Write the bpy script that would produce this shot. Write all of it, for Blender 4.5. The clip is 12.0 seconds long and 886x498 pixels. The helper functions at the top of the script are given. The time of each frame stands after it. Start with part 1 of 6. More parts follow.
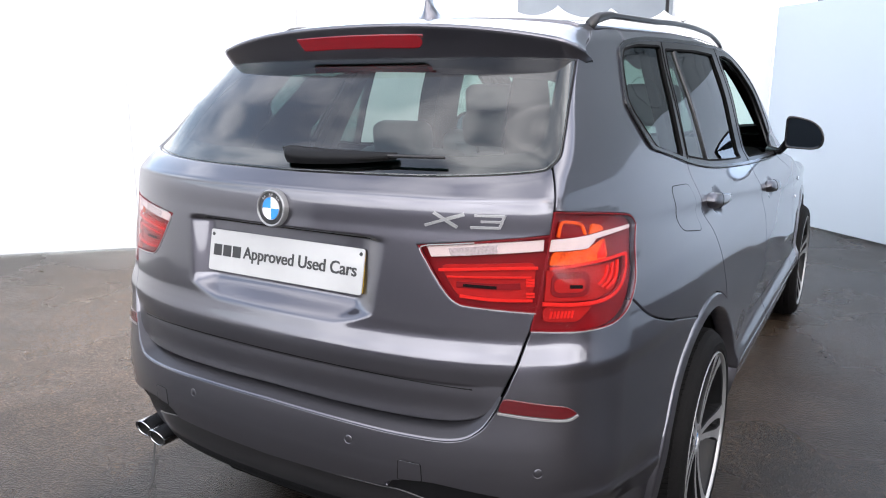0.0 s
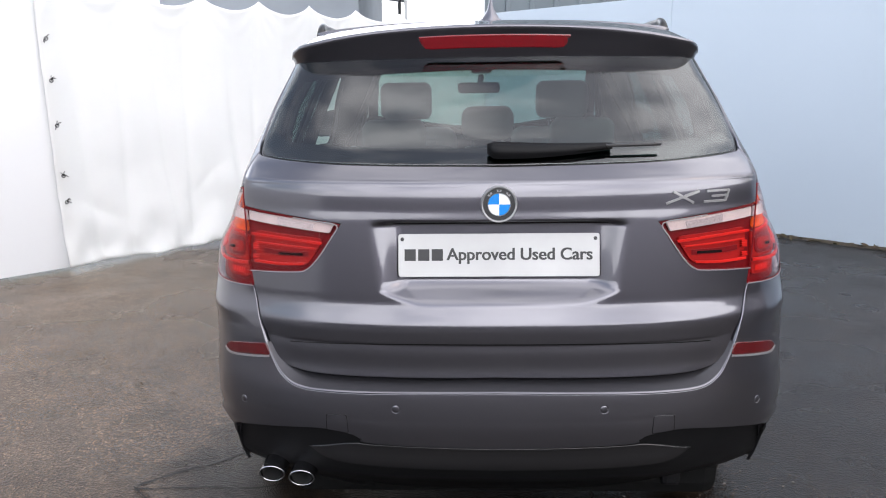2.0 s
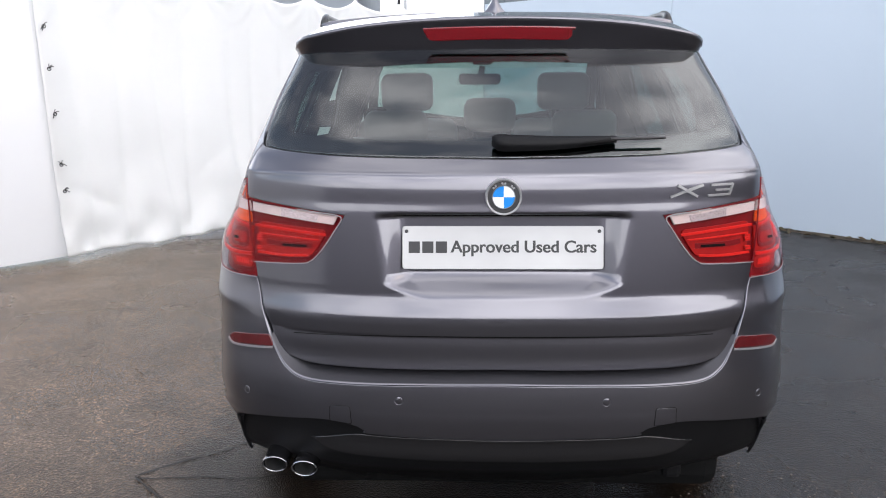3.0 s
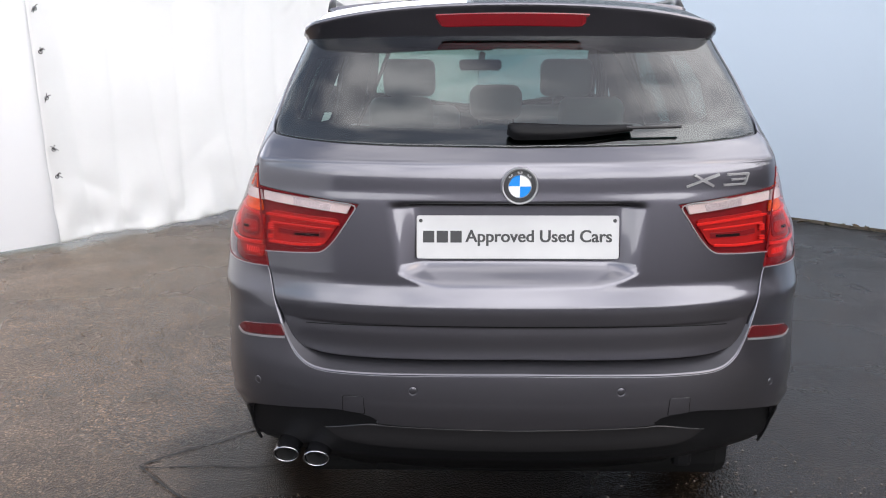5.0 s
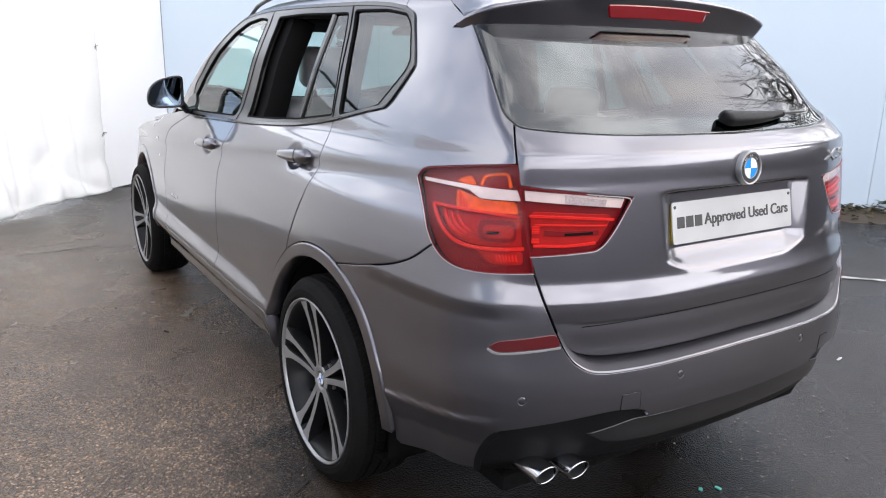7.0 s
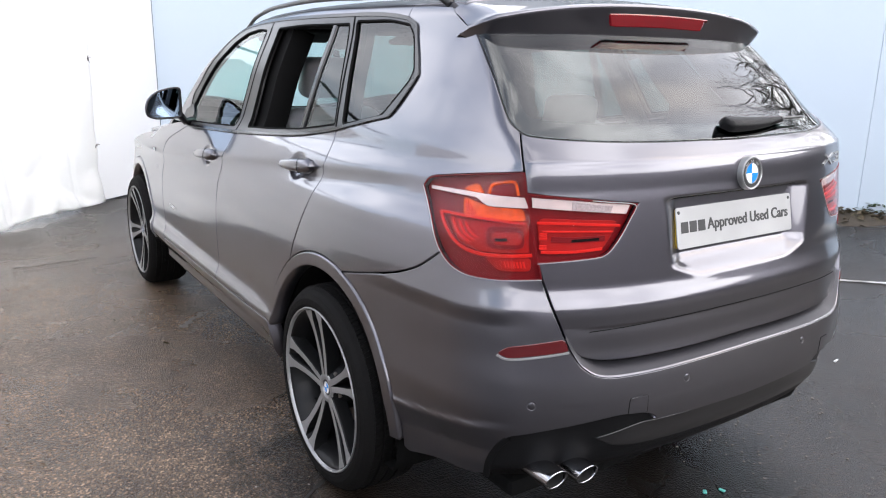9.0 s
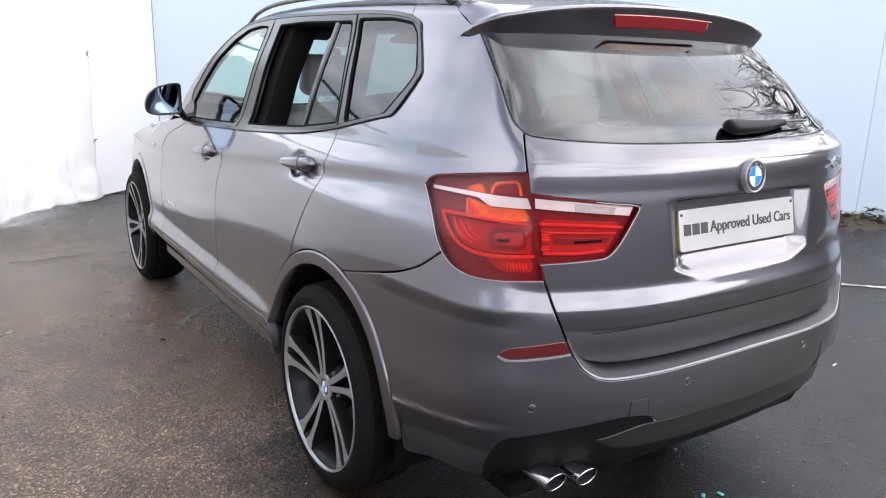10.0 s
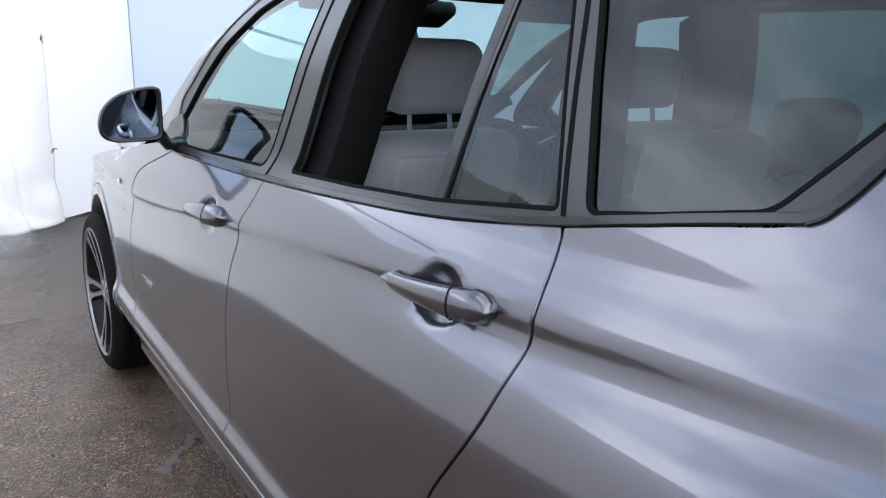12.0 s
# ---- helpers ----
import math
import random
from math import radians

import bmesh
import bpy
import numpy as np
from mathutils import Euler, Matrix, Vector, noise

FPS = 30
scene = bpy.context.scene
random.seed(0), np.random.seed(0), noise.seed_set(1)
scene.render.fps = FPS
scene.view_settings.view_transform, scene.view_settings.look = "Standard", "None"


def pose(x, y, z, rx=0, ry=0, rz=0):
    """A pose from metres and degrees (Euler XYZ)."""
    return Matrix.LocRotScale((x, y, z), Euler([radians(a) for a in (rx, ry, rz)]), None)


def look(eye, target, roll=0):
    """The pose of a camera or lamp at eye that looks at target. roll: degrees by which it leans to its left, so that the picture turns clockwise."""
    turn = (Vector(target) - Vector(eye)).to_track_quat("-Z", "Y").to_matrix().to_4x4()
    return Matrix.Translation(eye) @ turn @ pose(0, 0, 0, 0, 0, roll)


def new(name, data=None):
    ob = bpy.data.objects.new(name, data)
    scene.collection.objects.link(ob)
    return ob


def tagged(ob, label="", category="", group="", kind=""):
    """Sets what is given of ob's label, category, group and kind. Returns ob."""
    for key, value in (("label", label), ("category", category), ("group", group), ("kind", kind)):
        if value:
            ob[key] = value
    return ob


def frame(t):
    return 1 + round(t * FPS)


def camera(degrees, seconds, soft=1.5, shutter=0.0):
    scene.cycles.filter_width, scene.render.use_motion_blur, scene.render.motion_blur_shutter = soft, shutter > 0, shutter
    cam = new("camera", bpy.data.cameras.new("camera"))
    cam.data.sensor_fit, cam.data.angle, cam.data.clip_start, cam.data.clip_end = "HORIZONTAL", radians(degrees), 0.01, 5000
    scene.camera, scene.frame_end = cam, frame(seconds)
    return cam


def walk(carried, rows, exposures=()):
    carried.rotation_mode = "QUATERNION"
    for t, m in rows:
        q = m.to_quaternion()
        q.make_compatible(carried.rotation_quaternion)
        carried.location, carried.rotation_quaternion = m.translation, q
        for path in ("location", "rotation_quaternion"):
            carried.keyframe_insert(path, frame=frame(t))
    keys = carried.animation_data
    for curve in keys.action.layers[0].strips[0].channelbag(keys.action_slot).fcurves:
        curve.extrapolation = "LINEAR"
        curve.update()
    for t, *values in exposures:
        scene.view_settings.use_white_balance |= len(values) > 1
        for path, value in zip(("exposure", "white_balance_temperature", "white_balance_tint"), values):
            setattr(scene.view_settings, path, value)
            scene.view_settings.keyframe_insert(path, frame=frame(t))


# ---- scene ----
# camera and walk
cam = camera(61.9, 12.0, soft=1.1)
PATH = [
    (0, (1.288, 2.374, 1.443), (0.284, 4.048, 1.006), -0.1),
    (0.5, (0.918, 2.156, 1.437), (0.214, 3.98, 1.016), 1.5),
    (1, (0.463, 2.043, 1.397), (0.027, 3.954, 0.996), 0.4),
    (1.5, (0.051, 1.918, 1.428), (-0.112, 3.865, 1.002), -1.9),
    (2, (-0.074, 1.878, 1.445), (-0.146, 3.827, 1.002), -0.8),
    (2.5, (-0.087, 1.871, 1.45), (-0.146, 3.817, 0.995), -0.2),
    (3, (-0.094, 1.877, 1.449), (-0.156, 3.82, 0.982), -0.4),
    (5, (-0.161, 1.893, 1.456), (-0.192, 3.828, 0.95), -0.1),
    (5.5, (-0.587, 1.944, 1.439), (-0.339, 3.871, 0.966), 2.0),
    (6, (-1.107, 2.154, 1.377), (-0.505, 4.01, 0.938), 3.3),
    (6.5, (-1.541, 2.353, 1.38), (-0.65, 4.087, 0.935), 3.0),
    (7, (-1.779, 2.466, 1.425), (-0.732, 4.092, 0.913), 1.4),
    (9, (-1.826, 2.476, 1.428), (-0.755, 4.092, 0.937), 0.9),
    (9.5, (-1.83, 2.481, 1.43), (-0.755, 4.094, 0.935), 1.2),
    (10, (-1.829, 2.492, 1.427), (-0.752, 4.103, 0.934), 1.6),
    (10.5, (-1.83, 2.552, 1.42), (-0.738, 4.153, 0.928), 2.5),
    (11, (-1.754, 2.866, 1.365), (-0.65, 4.455, 0.856), 2.9),
    (11.5, (-1.584, 3.441, 1.399), (-0.491, 5.026, 0.859), 2.6),
    (12, (-1.411, 4.077, 1.415), (-0.308, 5.661, 0.894), 1.8),
]
walk(cam, [(t, look(eye, target, roll)) for t, eye, target, roll in PATH], exposures=[(0.0, 1.2, 6500, 10), (0.5, 1.18, 6500, 10), (1.5, 0.90, 6500, 10), (3.0, 0.85, 6500, 10), (6.0, 0.92, 6600, 10), (7.0, 1.13, 6600, 10), (9.0, 1.21, 6600, 10), (11.0, 1.29, 6500, 10), (11.5, 1.34, 6350, 10), (12.0, 1.18, 6150, 10)])

# sky, one soft sun, exposure
SUN_EL, SUN_AZ = 36.0, 122.0
world = bpy.data.worlds.new("overcast_sky")
scene.world = world
world.use_nodes = True
wn, wl = world.node_tree.nodes, world.node_tree.links
wn.clear()
w_out = wn.new("ShaderNodeOutputWorld")
w_bg = wn.new("ShaderNodeBackground")
w_sky = wn.new("ShaderNodeTexSky")
w_sky.sky_type = "NISHITA"
w_sky.sun_disc = False
w_sky.sun_elevation, w_sky.sun_rotation = radians(SUN_EL), radians(SUN_AZ)
w_sky.dust_density, w_sky.air_density = 3.5, 1.3
w_co = wn.new("ShaderNodeTexCoord")
w_map = wn.new("ShaderNodeMapping")
w_map.inputs["Scale"].default_value = (1.0, 1.0, 1.6)
w_map.inputs["Location"].default_value = (0.7, 0.3, 0.0)
w_noise = wn.new("ShaderNodeTexNoise")
w_noise.inputs["Scale"].default_value, w_noise.inputs["Detail"].default_value, w_noise.inputs["Roughness"].default_value = 1.9, 6.0, 0.52
w_ramp = wn.new("ShaderNodeValToRGB")
w_ramp.color_ramp.elements[0].position, w_ramp.color_ramp.elements[1].position = 0.20, 0.64
w_cloud = wn.new("ShaderNodeValToRGB")
w_cloud.color_ramp.elements[0].position, w_cloud.color_ramp.elements[1].position = 0.42, 0.60
w_cloud.color_ramp.elements[0].color, w_cloud.color_ramp.elements[1].color = (3.2, 3.33, 3.95, 1), (9.75, 9.75, 10.3, 1)
w_mix = wn.new("ShaderNodeMixRGB")
wl.new(w_co.outputs["Generated"], w_map.inputs["Vector"])
wl.new(w_map.outputs["Vector"], w_noise.inputs["Vector"])
wl.new(w_noise.outputs["Fac"], w_cloud.inputs["Fac"])
wl.new(w_ramp.outputs["Color"], w_mix.inputs["Fac"])
wl.new(w_sky.outputs["Color"], w_mix.inputs[1])
wl.new(w_cloud.outputs["Color"], w_mix.inputs[2])
# the veil of cloud is brighter towards the hidden sun
w_dot = wn.new("ShaderNodeVectorMath")
w_dot.operation = "DOT_PRODUCT"
w_dot.inputs[1].default_value = (math.sin(radians(SUN_AZ)) * math.cos(radians(SUN_EL)), math.cos(radians(SUN_AZ)) * math.cos(radians(SUN_EL)), math.sin(radians(SUN_EL)))
w_rng = wn.new("ShaderNodeMapRange")
w_rng.inputs["From Min"].default_value, w_rng.inputs["From Max"].default_value = 0.2, 1.0
w_rng.inputs["To Min"].default_value, w_rng.inputs["To Max"].default_value = 1.05, 1.3
w_veil = wn.new("ShaderNodeMixRGB")
w_veil.blend_type = "MULTIPLY"
w_veil.inputs["Fac"].default_value = 1.0
wl.new(w_co.outputs["Generated"], w_dot.inputs[0])
# clear blue gaps away from the sun, closed cloud towards it
w_more = wn.new("ShaderNodeMath")
w_more.operation = "MULTIPLY_ADD"
w_more.inputs[1].default_value = 0.15
wl.new(w_dot.outputs["Value"], w_more.inputs[0])
wl.new(w_noise.outputs["Fac"], w_more.inputs[2])
wl.new(w_more.outputs["Value"], w_ramp.inputs["Fac"])
wl.new(w_dot.outputs["Value"], w_rng.inputs["Value"])
wl.new(w_mix.outputs["Color"], w_veil.inputs[1])
wl.new(w_rng.outputs["Result"], w_veil.inputs[2])
# thinner and bluer overhead
w_sep = wn.new("ShaderNodeSeparateXYZ")
w_high = wn.new("ShaderNodeMapRange")
w_high.inputs["From Min"].default_value, w_high.inputs["From Max"].default_value = 0.50, 0.95
w_high.inputs["To Min"].default_value, w_high.inputs["To Max"].default_value = 1.0, 0.58
w_thin = wn.new("ShaderNodeMixRGB")
w_thin.blend_type = "MULTIPLY"
w_thin.inputs["Fac"].default_value = 1.0
wl.new(w_co.outputs["Generated"], w_sep.inputs["Vector"])
wl.new(w_sep.outputs["Z"], w_high.inputs["Value"])
wl.new(w_veil.outputs["Color"], w_thin.inputs[1])
wl.new(w_high.outputs["Result"], w_thin.inputs[2])
wl.new(w_thin.outputs["Color"], w_bg.inputs["Color"])
wl.new(w_bg.outputs["Background"], w_out.inputs["Surface"])
w_bg.inputs["Strength"].default_value = 0.225
sun_data = bpy.data.lights.new("sun", "SUN")
sun_data.energy, sun_data.angle, sun_data.color = 0.6, radians(110), (1.0, 0.97, 0.93)
sun = new("sun", sun_data)
sun.matrix_world = look((20 * math.sin(radians(SUN_AZ)), 20 * math.cos(radians(SUN_AZ)), 20 * math.tan(radians(SUN_EL))), (0, 0, 0))

# materials
def material(name, color, rough=0.5, metal=0.0, coat=0.0, coat_ior=1.5, grain=0.0, grain_scale=60.0, stain=0.0, stain_scale=2.0, bump=0.0, stain_color=None, rough_var=0.0, spec=0.5):
    m = bpy.data.materials.new(name)
    m.use_nodes = True
    n, l = m.node_tree.nodes, m.node_tree.links
    b = n["Principled BSDF"]
    b.inputs["Base Color"].default_value = (*color, 1)
    b.inputs["Roughness"].default_value = rough
    b.inputs["Metallic"].default_value = metal
    b.inputs["Coat Weight"].default_value = coat
    b.inputs["Coat Roughness"].default_value = 0.02
    b.inputs["Coat IOR"].default_value = coat_ior
    b.inputs["Specular IOR Level"].default_value = spec
    co = n.new("ShaderNodeTexCoord")
    last = None
    def mixed(fac, other):
        nonlocal last
        mx = n.new("ShaderNodeMixRGB")
        l.new(fac, mx.inputs["Fac"])
        if last is None:
            mx.inputs[1].default_value = (*color, 1)
        else:
            l.new(last, mx.inputs[1])
        mx.inputs[2].default_value = (*other, 1)
        last = mx.outputs["Color"]
    def noisy(scale, lo, hi, detail=5.0):
        t = n.new("ShaderNodeTexNoise")
        t.inputs["Scale"].default_value, t.inputs["Detail"].default_value = scale, detail
        l.new(co.outputs["Object"], t.inputs["Vector"])
        r = n.new("ShaderNodeMapRange")
        r.inputs["From Min"].default_value, r.inputs["From Max"].default_value = 0.32, 0.68
        r.inputs["To Min"].default_value, r.inputs["To Max"].default_value = lo, hi
        l.new(t.outputs["Fac"], r.inputs["Value"])
        return r.outputs["Result"]
    if stain:
        mixed(noisy(stain_scale, 0, stain), stain_color or tuple(c * 0.5 for c in color))
    if grain:
        mixed(noisy(grain_scale, 0, grain, 2.0), tuple(min(1, c * 1.7 + 0.001) for c in color))
    if last is not None:
        l.new(last, b.inputs["Base Color"])
    if rough_var:
        l.new(noisy(stain_scale * 1.7, rough - rough_var, rough + rough_var), b.inputs["Roughness"])
    if bump:
        bp = n.new("ShaderNodeBump")
        bp.inputs["Strength"].default_value, bp.inputs["Distance"].default_value = bump, 0.004
        l.new(noisy(grain_scale * 1.3, 0, 1, 3.0), bp.inputs["Height"])
        l.new(bp.outputs["Normal"], b.inputs["Normal"])
    return m


def glass_material(name, tint, ior=1.5, gloss_rough=0.0):
    m = bpy.data.materials.new(name)
    m.use_nodes = True
    n, l = m.node_tree.nodes, m.node_tree.links
    n.clear()
    out = n.new("ShaderNodeOutputMaterial")
    mix = n.new("ShaderNodeMixShader")
    tr = n.new("ShaderNodeBsdfTransparent")
    gl = n.new("ShaderNodeBsdfGlossy")
    tr.inputs["Color"].default_value = (*tint, 1)
    gl.inputs["Roughness"].default_value = gloss_rough
    # gloss by the angle of view, alike from both sides of the pane
    lw = n.new("ShaderNodeLayerWeight")
    lw.inputs["Blend"].default_value = 0.5
    pw, ml, ad = [n.new("ShaderNodeMath") for _ in range(3)]
    pw.operation, ml.operation, ad.operation = "POWER", "MULTIPLY", "ADD"
    base = ((ior - 1) / (ior + 1)) ** 2 * 1.25
    pw.inputs[1].default_value, ml.inputs[1].default_value, ad.inputs[1].default_value = 4.8, 1 - base, base
    l.new(lw.outputs["Facing"], pw.inputs[0])
    l.new(pw.outputs["Value"], ml.inputs[0])
    l.new(ml.outputs["Value"], ad.inputs[0])
    l.new(ad.outputs["Value"], mix.inputs["Fac"])
    l.new(tr.outputs["BSDF"], mix.inputs[1])
    l.new(gl.outputs["BSDF"], mix.inputs[2])
    l.new(mix.outputs["Shader"], out.inputs["Surface"])
    return m


PAINT = material("grey_metallic_paint", (0.086, 0.083, 0.098), rough=0.29, metal=0.92, coat=1.0, coat_ior=1.68, grain=0.15, grain_scale=900.0)
PAINT.node_tree.nodes["Principled BSDF"].inputs["Coat Roughness"].default_value = 0.045
# darker satin copy of the body paint, standing in for the lid's shade
SHELF_SHADED = material("shaded_satin_bumper_top", (0.040, 0.039, 0.044), rough=0.40, metal=0.5, spec=0.35, grain=0.2, grain_scale=500.0)
BLACK_GLOSS = material("gloss_black_trim", (0.010, 0.010, 0.011), rough=0.14, spec=0.4, stain=0.5, stain_scale=9.0)
SATIN_TRIM = material("satin_dark_trim", (0.012, 0.0115, 0.012), rough=0.28, spec=0.45, grain=0.2, grain_scale=300.0)
PLASTIC = material("textured_black_plastic", (0.0045, 0.0045, 0.005), rough=0.5, spec=0.15, grain=0.4, grain_scale=500.0, bump=0.1)
DIFFUSER = material("dark_grey_diffuser_paint", (0.014, 0.0135, 0.0145), rough=0.30, metal=0.4, coat=0.6, spec=0.3, grain=0.2, grain_scale=400.0)
DARK = material("dark_cavity", (0.005, 0.005, 0.005), rough=0.9, spec=0.1, stain=0.4, stain_scale=4.0)
RUBBER = material("tyre_rubber", (0.004, 0.0038, 0.0038), rough=0.75, spec=0.09, grain=0.5, grain_scale=160.0, stain=0.4, stain_scale=8.0, stain_color=(0.009, 0.008, 0.0075), bump=0.2)
CHROME = material("polished_chrome", (0.82, 0.83, 0.85), rough=0.07, metal=1.0)
SILVER = material("machined_alloy", (0.27, 0.27, 0.27), rough=0.30, metal=0.55, grain=0.15, grain_scale=220.0)
GUNMETAL = material("dark_painted_alloy", (0.0065, 0.0065, 0.007), rough=0.4, metal=0.1, coat=0.06, spec=0.18, stain=0.3, stain_scale=12.0)
STEEL = material("brake_steel", (0.25, 0.22, 0.20), rough=0.4, metal=0.9, stain=0.5, stain_scale=14.0)
TIP_CHROME = material("dull_exhaust_chrome", (0.48, 0.48, 0.50), rough=0.16, metal=1.0, stain=0.4, stain_scale=25.0, stain_color=(0.22, 0.21, 0.21))
SOOT = material("sooty_exhaust", (0.02, 0.02, 0.02), rough=0.7, stain=0.5, stain_scale=20.0)
REAR_GLASS = glass_material("privacy_glass", (0.18, 0.265, 0.25))
TAIL_GLASS = glass_material("tinted_tail_glass", (0.21, 0.30, 0.28), ior=1.84)
FRONT_GLASS = glass_material("clear_green_glass", (0.68, 0.88, 0.82))
MIRROR = material("mirror_glass", (0.20, 0.26, 0.34), rough=0.01, metal=1.0)
PLATE_WHITE = material("white_acrylic_plate", (0.36, 0.36, 0.355), rough=0.2, coat=0.6, stain=0.15, stain_scale=6.0, stain_color=(0.7, 0.7, 0.68))
PLATE_YELLOW = material("yellow_plate_edge", (0.62, 0.42, 0.05), rough=0.35, stain=0.3, stain_scale=20.0)
INK = material("black_ink", (0.015, 0.015, 0.016), rough=0.4)
BLUE_ENAMEL = material("blue_enamel", (0.02, 0.22, 0.62), rough=0.15, coat=1.0)
WHITE_ENAMEL = material("white_enamel", (0.8, 0.8, 0.8), rough=0.15, coat=1.0)
REFLECTOR_RED = material("red_reflector", (0.058, 0.0015, 0.003), rough=0.22, coat=0.35, grain=0.4, grain_scale=420.0)
BRAKE_RED = material("red_brake_lens", (0.15, 0.003, 0.007), rough=0.15, coat=0.5, grain=0.3, grain_scale=260.0)
LEATHER = material("grey_leather", (0.42, 0.41, 0.43), rough=0.48, stain=0.3, stain_scale=5.0, grain=0.08, grain_scale=260.0, bump=0.05)
TINT_BLACK = material("black_ceramic_border", (0.008, 0.008, 0.008), rough=0.08, spec=0.5)
CABIN = material("black_cabin_trim", (0.0045, 0.0042, 0.0042), rough=0.75, spec=0.1, stain=0.3, stain_scale=7.0)
LINER = material("dark_roof_lining", (0.014, 0.013, 0.0125), rough=0.9, stain=0.3, stain_scale=6.0)

# mesh tools
def mesh_object(name, bm, mat, parent=None, label="", smooth=True):
    me = bpy.data.meshes.new(name)
    bm.to_mesh(me)
    bm.free()
    return mesh_link(name, me, mat, parent, label, smooth)


def mesh_link(name, me, mat, parent=None, label="", smooth=True):
    mats = mat if isinstance(mat, (list, tuple)) else [mat]
    for m in mats:
        me.materials.append(m)
    if smooth:
        me.polygons.foreach_set("use_smooth", [True] * len(me.polygons))
    ob = new(name, me)
    if parent is not None:
        ob.parent = parent
    if label:
        tagged(ob, label)
    return ob


def part(name, bm, mat, parent, label="", smooth=False):
    return mesh_object(name, bm, mat, parent, label, smooth)


def box(bm, size, m=None, bevel=0.0, seg=2):
    """A bevelled box of that size about the origin, moved by m."""
    r = bmesh.ops.create_cube(bm, size=1.0)
    bmesh.ops.scale(bm, vec=size, verts=r["verts"])
    vs = r["verts"]
    if bevel:
        es = list({e for v in vs for e in v.link_edges})
        r2 = bmesh.ops.bevel(bm, geom=es, offset=bevel, segments=seg, affect="EDGES", profile=0.5)
        vs = list({v for f in r2["faces"] for v in f.verts} | {v for v in vs if v.is_valid})
    if m is not None:
        bmesh.ops.transform(bm, matrix=m, verts=vs)
    return vs


def lathe(bm, profile, axis_m=None, seg=48, closed=False):
    """Turn (radius, height) pairs about the z axis."""
    rings = []
    for r, h in profile:
        rings.append([bm.verts.new((r * math.cos(2 * math.pi * k / seg), r * math.sin(2 * math.pi * k / seg), h)) for k in range(seg)])
    pairs = list(zip(rings, rings[1:])) + ([(rings[-1], rings[0])] if closed else [])
    for a, b in pairs:
        for k in range(seg):
            bm.faces.new((a[k], a[(k + 1) % seg], b[(k + 1) % seg], b[k]))
    if axis_m is not None:
        bmesh.ops.transform(bm, matrix=axis_m, verts=[v for r in rings for v in r])
    return rings


def tube(bm, pts, rad, seg=10, squash=1.0, caps=True):
    """A round bar along points; rad is a number or one per point."""
    pts = [Vector(p) for p in pts]
    rads = rad if isinstance(rad, (list, tuple)) else [rad] * len(pts)
    rings = []
    up = Vector((0, 0, 1))
    for i, p in enumerate(pts):
        d = (pts[min(i + 1, len(pts) - 1)] - pts[max(i - 1, 0)]).normalized()
        if abs(d.z) > 0.95:
            up = Vector((0, 1, 0))
        u = d.cross(up).normalized()
        v = u.cross(d).normalized()
        rings.append([bm.verts.new(p + rads[i] * (math.cos(2 * math.pi * k / seg) * u + squash * math.sin(2 * math.pi * k / seg) * v)) for k in range(seg)])
    for a, b in zip(rings, rings[1:]):
        for k in range(seg):
            bm.faces.new((a[k], a[(k + 1) % seg], b[(k + 1) % seg], b[k]))
    if caps:
        bm.faces.new(rings[0])
        bm.faces.new(rings[-1])
    return rings


def prism(bm, outline, depth, m=None, bevel=0.0):
    """A plate with that outline (x, y) in the plane z = 0, going to z = -depth, with its front edge bevelled."""
    n = len(outline)
    cx, cy = sum(p[0] for p in outline) / n, sum(p[1] for p in outline) / n
    def ring(shrink, z):
        out = []
        for x, y in outline:
            d = math.hypot(x - cx, y - cy) or 1
            k = max(0, 1 - shrink / d)
            out.append(bm.verts.new((cx + (x - cx) * k, cy + (y - cy) * k, z)))
        return out
    rs = [ring(bevel, 0.0), ring(0, -bevel), ring(0, -depth)] if bevel else [ring(0, 0), ring(0, -depth)]
    for a, b in zip(rs, rs[1:]):
        for k in range(n):
            bm.faces.new((b[k], b[(k + 1) % n], a[(k + 1) % n], a[k]))
    bm.faces.new(rs[0])
    bm.faces.new(rs[-1][::-1])
    vs = [v for r in rs for v in r]
    if m is not None:
        bmesh.ops.transform(bm, matrix=m, verts=vs)
    return vs


def curve(pts, n=8):
    """A smooth open curve through points, ends included."""
    p = [np.array(q, float) for q in pts]
    if len(p) == 2:
        return [tuple(p[0] + (p[1] - p[0]) * k / n) for k in range(n + 1)]
    p = [2 * p[0] - p[1]] + p + [2 * p[-1] - p[-2]]
    out = []
    for i in range(1, len(p) - 2):
        for k in range(n):
            t = k / n
            out.append(tuple(0.5 * (2 * p[i] + (p[i + 1] - p[i - 1]) * t + (2 * p[i - 1] - 5 * p[i] + 4 * p[i + 1] - p[i + 2]) * t * t + (3 * p[i] - p[i - 1] - 3 * p[i + 1] + p[i + 2]) * t ** 3)))
    out.append(tuple(p[-2]))
    return out


def chain(*curves):
    """Curves end to end, doubled points left out."""
    out = []
    for c in curves:
        for q in c:
            if not out or abs(q[0] - out[-1][0]) + abs(q[1] - out[-1][1]) > 1e-5:
                out.append((float(q[0]), float(q[1])))
    if abs(out[0][0] - out[-1][0]) + abs(out[0][1] - out[-1][1]) < 1e-5:
        out.pop()
    return out


def flip(c):
    return [(-a, b) for a, b in c]


def mirrored(c):
    """A half outline from the middle outwards, made whole: from the far side through the middle."""
    return [(-a, b) for a, b in c[:0:-1]] + list(c)


